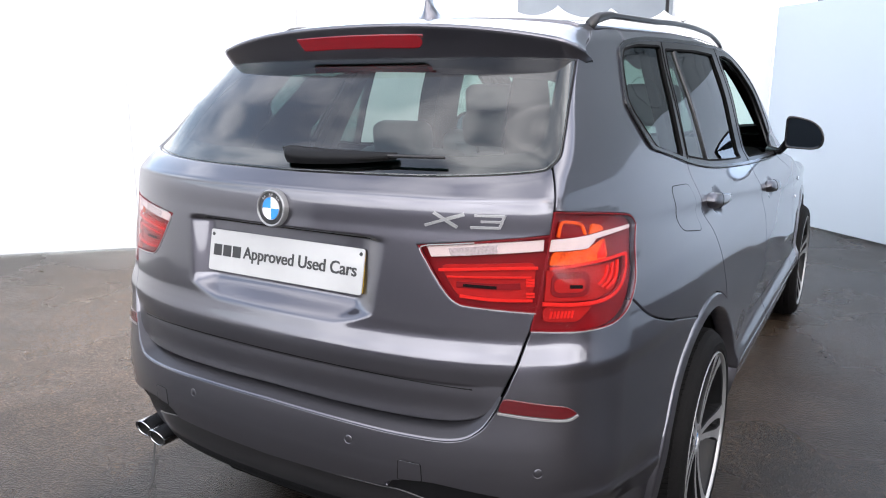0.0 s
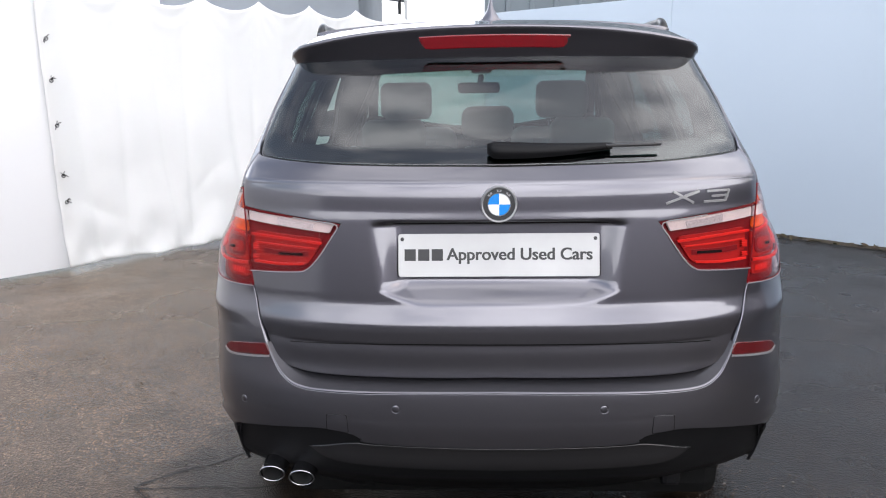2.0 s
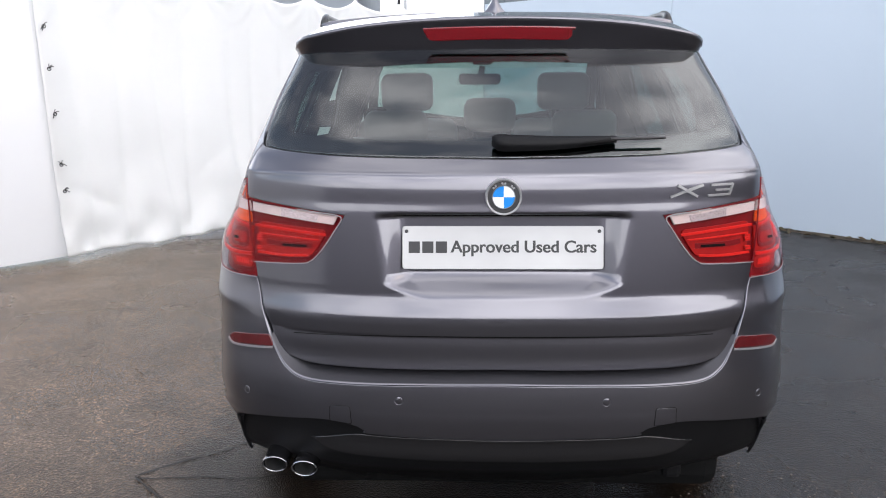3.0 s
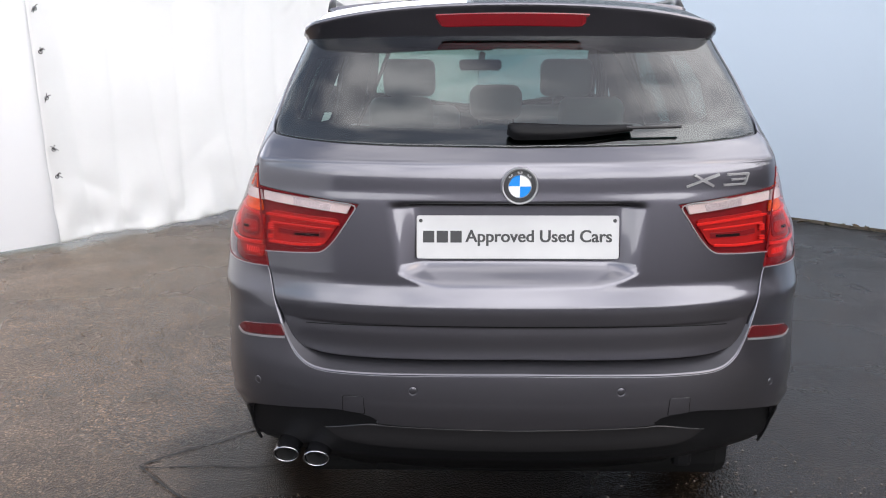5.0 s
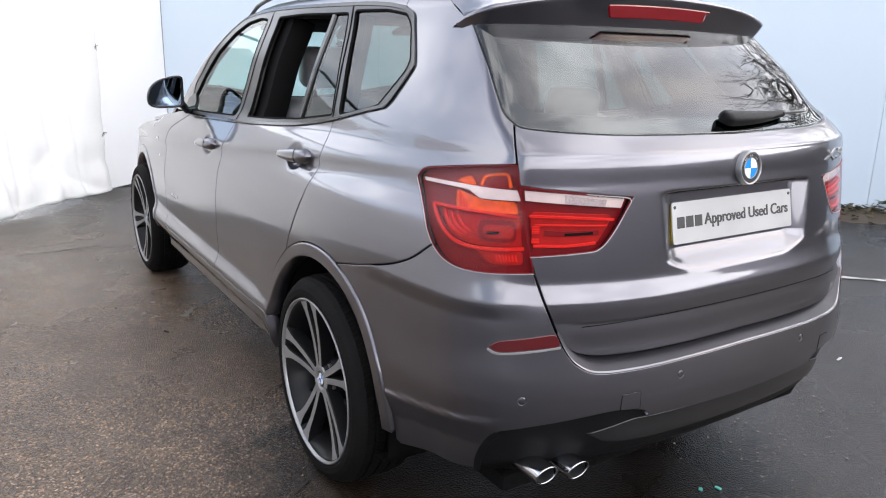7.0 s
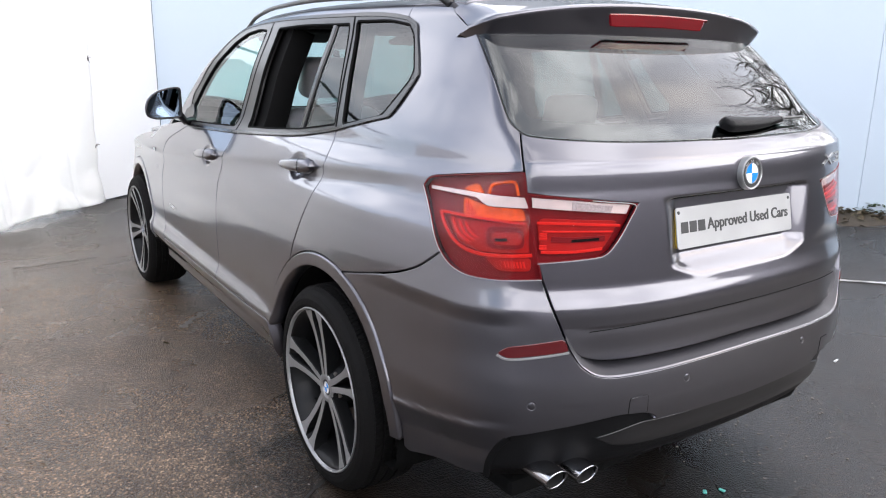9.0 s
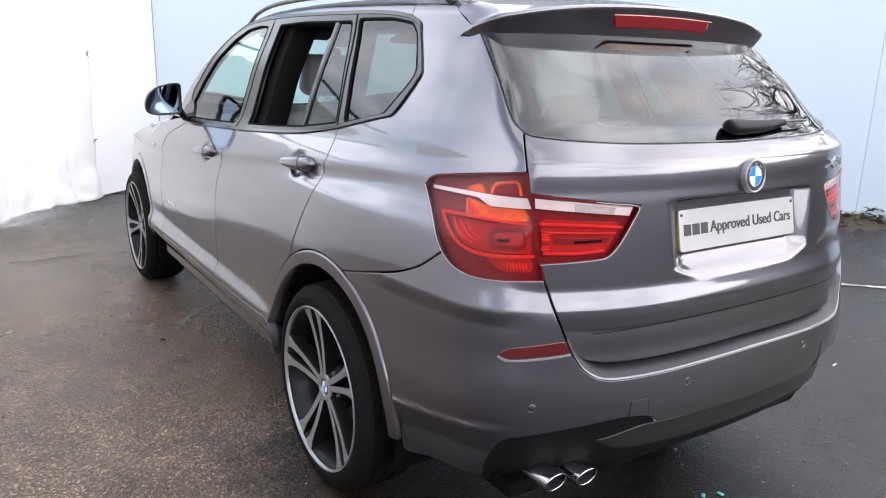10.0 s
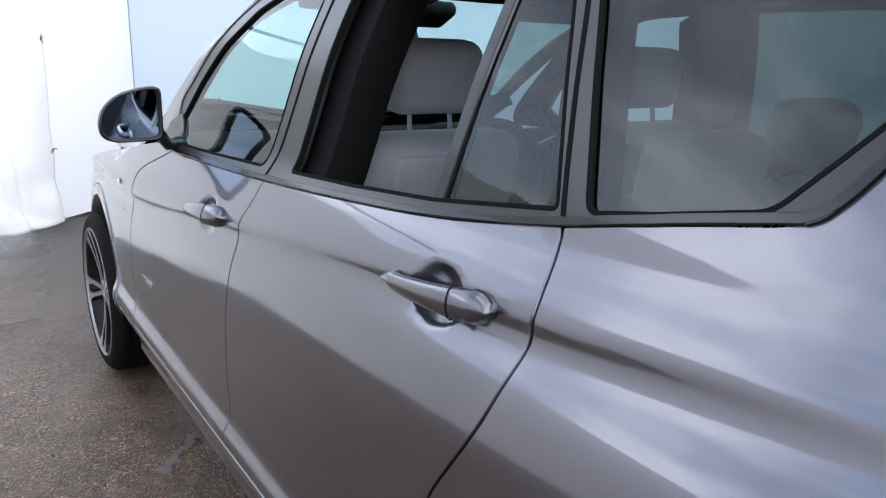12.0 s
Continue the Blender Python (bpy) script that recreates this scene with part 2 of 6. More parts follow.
def spread(poly, most):
    out = []
    for (a, b), (c, d) in zip(poly, poly[1:] + poly[:1]):
        n = max(1, int(math.hypot(c - a, d - b) / most))
        out += [(a + (c - a) * k / n, b + (d - b) * k / n) for k in range(n)]
    return np.array(out)


def shrunk(poly, d):
    nxt, prv = np.roll(poly, -1, 0), np.roll(poly, 1, 0)
    e1, e2 = poly - prv, nxt - poly
    n1 = np.stack([-e1[:, 1], e1[:, 0]], 1) / (np.linalg.norm(e1, axis=1)[:, None] + 1e-9)
    n2 = np.stack([-e2[:, 1], e2[:, 0]], 1) / (np.linalg.norm(e2, axis=1)[:, None] + 1e-9)
    n = n1 + n2
    n /= (np.linalg.norm(n, axis=1)[:, None] + 1e-9)
    k = np.clip((n * n1).sum(1), 0.5, 1)
    return poly + n * (d / k)[:, None]


def inside(poly, px, py):
    hit = np.zeros(px.shape, bool)
    x1, y1 = poly[:, 0], poly[:, 1]
    x2, y2 = np.roll(x1, -1), np.roll(y1, -1)
    for a, b, c, d in zip(x1, y1, x2, y2):
        if b != d:
            hit ^= ((b > py) != (d > py)) & (px < (c - a) * (py - b) / (d - b) + a)
    return hit


def clip(poly, lo, hi):
    for ax, lim, sign in ((0, lo[0], 1), (0, hi[0], -1), (1, lo[1], 1), (1, hi[1], -1)):
        out = []
        m = len(poly)
        for i in range(m):
            p, q = poly[i], poly[(i + 1) % m]
            a, b = sign * (p[ax] - lim), sign * (q[ax] - lim)
            if a >= 0:
                out.append(p)
            if (a > 0) != (b > 0) and a != b and not (a == 0 or b == 0):
                t = a / (a - b)
                r = [p[0] + (q[0] - p[0]) * t, p[1] + (q[1] - p[1]) * t]
                r[ax] = lim
                out.append((r[0], r[1]))
        poly = out
        if len(poly) < 3:
            return []
    return poly


def filled(poly, cell):
    """Fill an outline with square cells, cut at the outline. Returns points and faces."""
    lo, hi = poly.min(0), poly.max(0)
    i0, j0 = int(np.floor(lo[0] / cell)), int(np.floor(lo[1] / cell))
    ni, nj = int(np.ceil(hi[0] / cell)) - i0 + 1, int(np.ceil(hi[1] / cell)) - j0 + 1
    gx, gy = np.meshgrid((i0 + np.arange(ni + 1)) * cell, (j0 + np.arange(nj + 1)) * cell, indexing="ij")
    mask = inside(poly, gx + cell / 2, gy + cell / 2)
    cut = set()
    dense = spread([tuple(p) for p in poly], cell / 5)
    for a, b in np.floor(dense / cell).astype(int):
        cut.add((a - i0, b - j0))
    verts, faces, index = [], [], {}
    def vid(p):
        key = (round(p[0] * 1e6), round(p[1] * 1e6))
        if key not in index:
            index[key] = len(verts)
            verts.append((p[0], p[1]))
        return index[key]
    plist = [tuple(p) for p in poly]
    for i in range(ni):
        for j in range(nj):
            a, b = (i0 + i) * cell, (j0 + j) * cell
            if (i, j) in cut:
                q = clip(plist, (a, b), ((i0 + i + 1) * cell, (j0 + j + 1) * cell))
                ids = []
                for p in q:
                    k = vid(p)
                    if not ids or ids[-1] != k:
                        ids.append(k)
                if len(ids) > 2 and ids[0] == ids[-1]:
                    ids.pop()
                while True:
                    seen, cutat = {}, None
                    for k, v in enumerate(ids):
                        if v in seen:
                            cutat = (seen[v], k)
                            break
                        seen[v] = k
                    if cutat is None:
                        break
                    loop = ids[cutat[0]:cutat[1]]
                    if len(loop) >= 3:
                        faces.append(loop)
                    ids = ids[:cutat[0]] + ids[cutat[1]:]
                if len(ids) >= 3:
                    faces.append(ids)
            elif mask[i, j]:
                faces.append([vid((a, b)), vid(((i0 + i + 1) * cell, b)), vid(((i0 + i + 1) * cell, (j0 + j + 1) * cell)), vid((a, (j0 + j + 1) * cell))])
    return np.array(verts), faces


def slope(g, p):
    e = 0.0015
    n = np.stack([g(p[:, 0] + e, p[:, 1], p[:, 2]) - g(p[:, 0] - e, p[:, 1], p[:, 2]), g(p[:, 0], p[:, 1] + e, p[:, 2]) - g(p[:, 0], p[:, 1] - e, p[:, 2]), g(p[:, 0], p[:, 1], p[:, 2] + e) - g(p[:, 0], p[:, 1], p[:, 2] - e)], 1)
    return n / (np.linalg.norm(n, axis=1)[:, None] + 1e-9)


def on_top(x, y, g):
    x, y = np.asarray(x, float), np.asarray(y, float)
    lo, hi = np.full(x.shape, 0.5), np.full(x.shape, 1.8)
    for _ in range(32):
        mid = (lo + hi) / 2
        out = g(x, y, mid) > 0
        hi, lo = np.where(out, mid, hi), np.where(out, lo, mid)
    return np.stack([x, y, lo], -1)


def panel(name, outline, mat, parent, g=None, gap=0.002, cell=0.02, flange=0.014, lift=0.0, label="", top=False, round_edge=0.002):
    """A sheet that follows the body's skin inside an outline, with rolled-in edges."""
    g = g or full
    poly = spread(outline, 0.012)
    area = (poly[:, 0] * np.roll(poly[:, 1], -1) - np.roll(poly[:, 0], -1) * poly[:, 1]).sum()
    if area < 0:
        poly = poly[::-1]
    rim = shrunk(poly, gap)
    inner = shrunk(poly, gap + round_edge)
    pts, faces = filled(inner, cell)
    place = (lambda q: on_top(q[:, 0], q[:, 1], g)) if top else (lambda q: on_skin(q[:, 0], q[:, 1], g))
    p = place(pts)
    nrm = slope(g, p)
    a, r = place(inner), place(rim)
    na = slope(g, a)
    side = r - a
    side /= (np.linalg.norm(side, axis=1)[:, None] + 1e-9)
    p, a, r = p + nrm * lift, a + na * lift, r + na * (lift - round_edge)
    deep = r - na * flange
    n0, m = len(p), len(a)
    verts = np.concatenate([p, a, r, deep])
    blend = side + 0.5 * na
    blend /= np.linalg.norm(blend, axis=1)[:, None]
    normals = np.concatenate([nrm, na, blend, side])
    if not top:
        faces = [f[::-1] for f in faces]
    for k in range(m):
        for u, v in ((n0, n0 + m), (n0 + m, n0 + 2 * m)):
            q = [u + k, v + k, v + (k + 1) % m, u + (k + 1) % m]
            faces.append(q if top else q[::-1])
    me = bpy.data.meshes.new(name)
    me.from_pydata(verts.tolist(), [], [list(f) for f in faces])
    me.update()
    ob = mesh_link(name, me, mat, parent, label)
    me.normals_split_custom_set_from_vertices(normals.tolist())
    return ob


def both(name, outline, *args, **kw):
    """The same sheet on both flanks."""
    return panel(name, outline, *args, **kw), panel(name, flip(outline), *args, **kw)



def ring(outer, inner):
    """A frame: an outline with a smaller one cut out of it, joined by a hair-wide slit."""
    def turned(c, sign):
        a = sum(p[0] * q[1] - q[0] * p[1] for p, q in zip(c, c[1:] + c[:1]))
        return c if a * sign > 0 else c[::-1]
    o, i = turned(list(outer), 1), turned(list(inner), -1)
    k0 = min(range(len(i)), key=lambda k: (i[k][0] - o[0][0]) ** 2 + (i[k][1] - o[0][1]) ** 2)
    i = i[k0:] + i[:k0]
    d = ((o[1][0] - o[0][0]) * 0.002, (o[1][1] - o[0][1]) * 0.002)
    return o + [(o[0][0] - d[0], o[0][1] - d[1])] + [(i[0][0] - d[0], i[0][1] - d[1])] + i[1:] + [i[0]]


def rounded(pts, r=0.03, n=5):
    """A polygon with its corners rounded."""
    out = []
    m = len(pts)
    for k in range(m):
        p, a, b = np.array(pts[k]), np.array(pts[k - 1]), np.array(pts[(k + 1) % m])
        u, v = a - p, b - p
        lu, lv = np.linalg.norm(u), np.linalg.norm(v)
        q = min(r, lu * 0.45, lv * 0.45)
        s0, s1 = p + u / lu * q, p + v / lv * q
        for j in range(n + 1):
            t = j / n
            out.append(tuple((1 - t) ** 2 * s0 + 2 * t * (1 - t) * p + t * t * s1))
    return out


def skin_at(s, z, g=None, lift=0.0):
    """A place on the skin and the frame there: x along, y up, z outward."""
    g = g or full
    p = on_skin(np.array([s]), np.array([z]), g)
    n = slope(g, p)[0]
    p = p[0] + n * lift
    nv = Vector(n)
    right = Vector((0, 0, 1)).cross(nv).normalized()
    up = nv.cross(right).normalized()
    return Matrix.Translation(Vector(p)) @ Matrix((right, up, nv)).transposed().to_4x4()



def strip(name, a, b, mat, parent, g=None, lift=0.0, flange=0.01, closed=True, across=3, label="", soft=0.0015):
    """A band of the skin between two matched rows of points, with turned-in edges."""
    g = g or full
    a, b = np.array(a, float), np.array(b, float)
    n = len(a)
    rows, nr = [], []
    for k in range(across + 1):
        t = k / across
        q = a * (1 - t) + b * t
        p = on_skin(q[:, 0], q[:, 1], g)
        nn = slope(g, p)
        rows.append(p + nn * lift)
        nr.append(nn)
    def edge(p, q, nn):
        d = p - q
        d /= np.linalg.norm(d, axis=1)[:, None] + 1e-9
        return p + d * soft - nn * soft, p + d * soft - nn * flange, (d + 0.5 * nn) / np.linalg.norm(d + 0.5 * nn, axis=1)[:, None], d
    e1, e2, m1, m2 = edge(rows[0], rows[1], nr[0])
    f1, f2, k1, k2 = edge(rows[-1], rows[-2], nr[-1])
    allr = [e2, e1, *rows, f1, f2]
    alln = [m2, m1, *nr, k1, k2]
    verts, norms = np.concatenate(allr), np.concatenate(alln)
    mid = len(allr) // 2
    u, v = allr[mid][1] - allr[mid][0], allr[mid + 1][0] - allr[mid][0]
    good = float(np.dot(np.cross(v, u), alln[mid][0])) > 0
    faces = []
    for r in range(len(allr) - 1):
        for k in range(n if closed else n - 1):
            q = [r * n + k, (r + 1) * n + k, (r + 1) * n + (k + 1) % n, r * n + (k + 1) % n]
            faces.append(q if good else q[::-1])
    me = bpy.data.meshes.new(name)
    me.from_pydata(verts.tolist(), [], faces)
    me.update()
    ob = mesh_link(name, me, mat, parent, label)
    me.normals_split_custom_set_from_vertices(norms.tolist())
    return ob


def about(c, centre, n=180):
    """An outline read off at even bearings round a centre inside it."""
    c = np.array(spread(list(c), 0.004))
    d = c - np.array(centre)
    ang = np.arctan2(d[:, 1], d[:, 0])
    rad = np.hypot(d[:, 0], d[:, 1])
    o = np.argsort(ang)
    ang, rad = ang[o], rad[o]
    ang = np.concatenate([ang - 2 * np.pi, ang, ang + 2 * np.pi])
    rad = np.concatenate([rad, rad, rad])
    th = np.linspace(-np.pi, np.pi, n, endpoint=False)
    r = np.interp(th, ang, rad)
    return np.stack([centre[0] + r * np.cos(th), centre[1] + r * np.sin(th)], 1)


def inset_rows(c, d):
    """An outline and the same drawn in by d, point by point."""
    p = spread(list(c), 0.010)
    if (p[:, 0] * np.roll(p[:, 1], -1) - np.roll(p[:, 0], -1) * p[:, 1]).sum() < 0:
        p = p[::-1]
    return p, shrunk(p, d)


def line_band(pts, wid):
    """A narrow band along a curve."""
    c = curve(pts, 6)
    up, dn = [], []
    for k, p in enumerate(c):
        a, b = c[max(0, k - 1)], c[min(len(c) - 1, k + 1)]
        d = math.hypot(b[0] - a[0], b[1] - a[1]) or 1
        nx, ny = -(b[1] - a[1]) / d * wid / 2, (b[0] - a[0]) / d * wid / 2
        up.append((p[0] + nx, p[1] + ny))
        dn.append((p[0] - nx, p[1] - ny))
    return up + dn[::-1]


def band_rows(pts, wid):
    c = line_band(pts, wid)
    h = len(c) // 2
    return c[:h], c[h:][::-1]

# ground, walls and what stands beyond them
def wet_asphalt():
    m = bpy.data.materials.new("worn_wet_asphalt")
    m.use_nodes = True
    n, l = m.node_tree.nodes, m.node_tree.links
    b = n["Principled BSDF"]
    co = n.new("ShaderNodeTexCoord")
    def noise_at(scale, detail=6.0, rough=0.55):
        t = n.new("ShaderNodeTexNoise")
        t.inputs["Scale"].default_value, t.inputs["Detail"].default_value, t.inputs["Roughness"].default_value = scale, detail, rough
        l.new(co.outputs["Object"], t.inputs["Vector"])
        return t.outputs["Fac"]
    def ramp_of(src, stops):
        r = n.new("ShaderNodeValToRGB")
        while len(r.color_ramp.elements) < len(stops):
            r.color_ramp.elements.new(0.5)
        for e, (pos, c) in zip(r.color_ramp.elements, stops):
            e.position, e.color = pos, (*c, 1)
        l.new(src, r.inputs["Fac"])
        return r.outputs["Color"]
    def mix(fac, a, c, mode="MIX"):
        x = n.new("ShaderNodeMixRGB")
        x.blend_type = mode
        if isinstance(fac, float):
            x.inputs["Fac"].default_value = fac
        else:
            l.new(fac, x.inputs["Fac"])
        l.new(a, x.inputs[1])
        l.new(c, x.inputs[2])
        return x.outputs["Color"]
    big = ramp_of(noise_at(0.55), [(0.3, (0.0315, 0.0227, 0.0163)), (0.52, (0.0450, 0.0328, 0.0236)), (0.72, (0.063, 0.0467, 0.0348))])
    mid = ramp_of(noise_at(5.0), [(0.3, (0.7, 0.7, 0.7)), (0.7, (1.2, 1.18, 1.15))])
    base = mix(1.0, big, mid, "MULTIPLY")
    vor = n.new("ShaderNodeTexVoronoi")
    vor.inputs["Scale"].default_value = 150.0
    l.new(co.outputs["Object"], vor.inputs["Vector"])
    stones = ramp_of(vor.outputs["Color"], [(0.2, (0.35, 0.35, 0.35)), (0.7, (1.1, 1.08, 1.05)), (0.93, (3.4, 3.2, 3.0))])
    base = mix(0.8, base, stones, "MULTIPLY")
    # paler to the left of the car, darker further out, with a ragged edge
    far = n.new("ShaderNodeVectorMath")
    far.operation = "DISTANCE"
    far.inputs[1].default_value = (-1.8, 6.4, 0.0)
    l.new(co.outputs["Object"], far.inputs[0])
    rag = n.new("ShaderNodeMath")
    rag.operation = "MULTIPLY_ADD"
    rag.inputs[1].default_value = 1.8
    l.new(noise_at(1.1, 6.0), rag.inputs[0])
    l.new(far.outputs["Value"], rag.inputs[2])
    far_tone = n.new("ShaderNodeMapRange")
    far_tone.interpolation_type = "SMOOTHSTEP"
    far_tone.inputs["From Min"].default_value, far_tone.inputs["From Max"].default_value = 2.1, 4.4
    far_tone.inputs["To Min"].default_value, far_tone.inputs["To Max"].default_value = 2.5, 0.42
    l.new(rag.outputs["Value"], far_tone.inputs["Value"])
    base = mix(1.0, base, far_tone.outputs["Result"], "MULTIPLY")
    # wet stain under the car's tail, its shade painted into the colour too
    tail_dist = n.new("ShaderNodeVectorMath")
    tail_dist.operation = "DISTANCE"
    tail_dist.inputs[1].default_value = (-0.25, 4.35, 0.0)
    l.new(co.outputs["Object"], tail_dist.inputs[0])
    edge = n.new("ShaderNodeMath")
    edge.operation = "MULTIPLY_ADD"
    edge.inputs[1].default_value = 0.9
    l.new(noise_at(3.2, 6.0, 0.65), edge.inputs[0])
    l.new(tail_dist.outputs["Value"], edge.inputs[2])
    soak_shade = n.new("ShaderNodeMapRange")
    soak_shade.inputs["From Min"].default_value, soak_shade.inputs["From Max"].default_value = 1.30, 1.52
    soak_shade.inputs["To Min"].default_value, soak_shade.inputs["To Max"].default_value = 0.28, 1.0
    l.new(edge.outputs["Value"], soak_shade.inputs["Value"])
    base = mix(1.0, base, soak_shade.outputs["Result"], "MULTIPLY")
    l.new(base, b.inputs["Base Color"])
    wet = n.new("ShaderNodeMapRange")
    wet.inputs["From Min"].default_value, wet.inputs["From Max"].default_value = 0.36, 0.64
    wet.inputs["To Min"].default_value, wet.inputs["To Max"].default_value = 0.17, 0.38
    l.new(noise_at(0.9, 4.0), wet.inputs["Value"])
    l.new(wet.outputs["Result"], b.inputs["Roughness"])
    b.inputs["Specular IOR Level"].default_value = 0.38
    bp = n.new("ShaderNodeBump")
    bp.inputs["Strength"].default_value, bp.inputs["Distance"].default_value = 0.6, 0.005
    l.new(vor.outputs["Distance"], bp.inputs["Height"])
    l.new(bp.outputs["Normal"], b.inputs["Normal"])
    return m


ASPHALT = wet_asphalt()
WALL_WHITE = material("white_painted_board", (0.62, 0.625, 0.63), rough=0.55, stain=0.25, stain_scale=0.9, stain_color=(0.55, 0.56, 0.57), rough_var=0.1)
# white boards in shade: the darker, bluish tone is put into the colour
FENCE_SHADED = material("blue_shaded_white_paint", (0.46, 0.53, 0.60), rough=0.5, stain=0.25, stain_scale=0.9, stain_color=(0.42, 0.49, 0.56), rough_var=0.1)
SHEET_WHITE = material("white_tarpaulin", (0.80, 0.80, 0.79), rough=0.5, stain=0.2, stain_scale=2.5, stain_color=(0.66, 0.66, 0.64))
# the thin sheet lets daylight through
tn, tl = SHEET_WHITE.node_tree.nodes, SHEET_WHITE.node_tree.links
t_mix, t_tr = tn.new("ShaderNodeMixShader"), tn.new("ShaderNodeBsdfTranslucent")
t_tr.inputs["Color"].default_value = (0.85, 0.85, 0.83, 1)
t_mix.inputs["Fac"].default_value = 0.42
tl.new(tn["Principled BSDF"].outputs["BSDF"], t_mix.inputs[1])
tl.new(t_tr.outputs["BSDF"], t_mix.inputs[2])
tl.new(t_mix.outputs["Shader"], tn["Material Output"].inputs["Surface"])
CLADDING = material("grey_blue_cladding", (0.115, 0.145, 0.165), rough=0.45, stain=0.3, stain_scale=1.5)
FAR_WALL = material("pale_far_wall", (0.30, 0.33, 0.36), rough=0.7, stain=0.3, stain_scale=1.0)
GALV = material("galvanised_steel", (0.30, 0.31, 0.32), rough=0.4, metal=0.8, stain=0.4, stain_scale=8.0)
DIRT = material("dark_damp_dirt", (0.045, 0.034, 0.022), rough=0.8, grain=0.6, grain_scale=80.0, stain=0.5, stain_scale=6.0, bump=0.5)
LEAF = material("dead_leaves", (0.06, 0.032, 0.015), rough=0.7, stain=0.6, stain_scale=30.0, stain_color=(0.03, 0.05, 0.015))
CRUMBS = material("pale_grit", (0.14, 0.125, 0.11), rough=0.8, stain=0.4, stain_scale=40.0)

bm = bmesh.new()
N = 60
R = [0, 1, 2, 3, 4, 5, 6, 7, 8, 9, 10, 12, 15, 20, 30, 60, 150, 500, 2000]
rings = []
for r in R[1:]:
    rings.append([bm.verts.new((r * math.cos(2 * math.pi * k / N), 5 + r * math.sin(2 * math.pi * k / N), 0.012 * (noise.noise((r * math.cos(2 * math.pi * k / N) * 0.4, r * math.sin(2 * math.pi * k / N) * 0.4, 0)) if r > 3.5 else 0))) for k in range(N)])
bm.faces.new(rings[0])
for a, b in zip(rings, rings[1:]):
    for k in range(N):
        bm.faces.new((a[k], b[k], b[(k + 1) % N], a[(k + 1) % N]))
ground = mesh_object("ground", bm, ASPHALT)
tagged(ground, "worn brownish wet asphalt yard", "ground", kind="structure")


def wall_run(name, a, b, height, thick, mat, joints, label):
    """An upright boarded wall from a to b (its face), boards with open joints between them."""
    a, b = Vector((*a, 0)), Vector((*b, 0))
    d = (b - a).normalized()
    out = Vector((-d.y, d.x, 0))
    base = new(name)
    tagged(base, label, "wall", kind="structure")
    ln = (b - a).length
    marks = [0.0, *joints, ln]
    for u, v in zip(marks, marks[1:]):
        bm = bmesh.new()
        m = Matrix.Translation(a + d * (u + v) / 2 + out * thick / 2 + Vector((0, 0, height / 2))) @ Matrix.Rotation(math.atan2(d.y, d.x), 4, "Z")
        box(bm, (v - u - 0.0025, thick, height - 0.01), m @ Matrix.Translation((0, 0, 0.012)), bevel=0.002, seg=1)
        part("panel", bm, mat, base)
    return base


CORNER = (0.13, 11.17)
wall_run("wall_right", CORNER, (CORNER[0] + 9.0, CORNER[1] - 8.38), 2.22, 0.06, FENCE_SHADED, [2.44, 4.88, 7.32, 9.76], "white board fence round the yard, its bluish shade in the colour")
wall_run("wall_corner", (-0.75, 10.42), (CORNER[0] - 0.005, CORNER[1] - 0.0), 2.62, 0.06, WALL_WHITE, [], "white painted board wall by the yard corner")
wall_run("wall_left", (-9.6, 1.20), (-3.30, 7.58), 2.50, 0.06, WALL_WHITE, [2.6, 5.04, 7.48], "white painted board wall beside a hanging sheet")
# unseen fences added out of view; the dark ones darken the car's reflections
DARK_BOARD = material("unseen_dark_boards", (0.05, 0.045, 0.04), rough=0.7, stain=0.5, stain_scale=1.5)
wall_run("unseen_wall_side", (9.13, 2.79), (9.0, -9.0), 2.2, 0.06, DARK_BOARD, [2.44, 4.88, 7.32, 9.76], "unseen dark fence added to darken reflections from the side")
wall_run("unseen_wall_back", (9.0, -9.0), (-9.6, -9.0), 2.3, 0.08, DARK_BOARD, [2.4 * k for k in range(1, 8)], "unseen dark fence added to darken reflections from behind")
wall_run("unseen_wall_far_left", (-9.6, -9.0), (-9.6, 1.2), 2.4, 0.06, WALL_WHITE, [2.44, 4.88, 7.32], "unseen white fence added to close the yard")


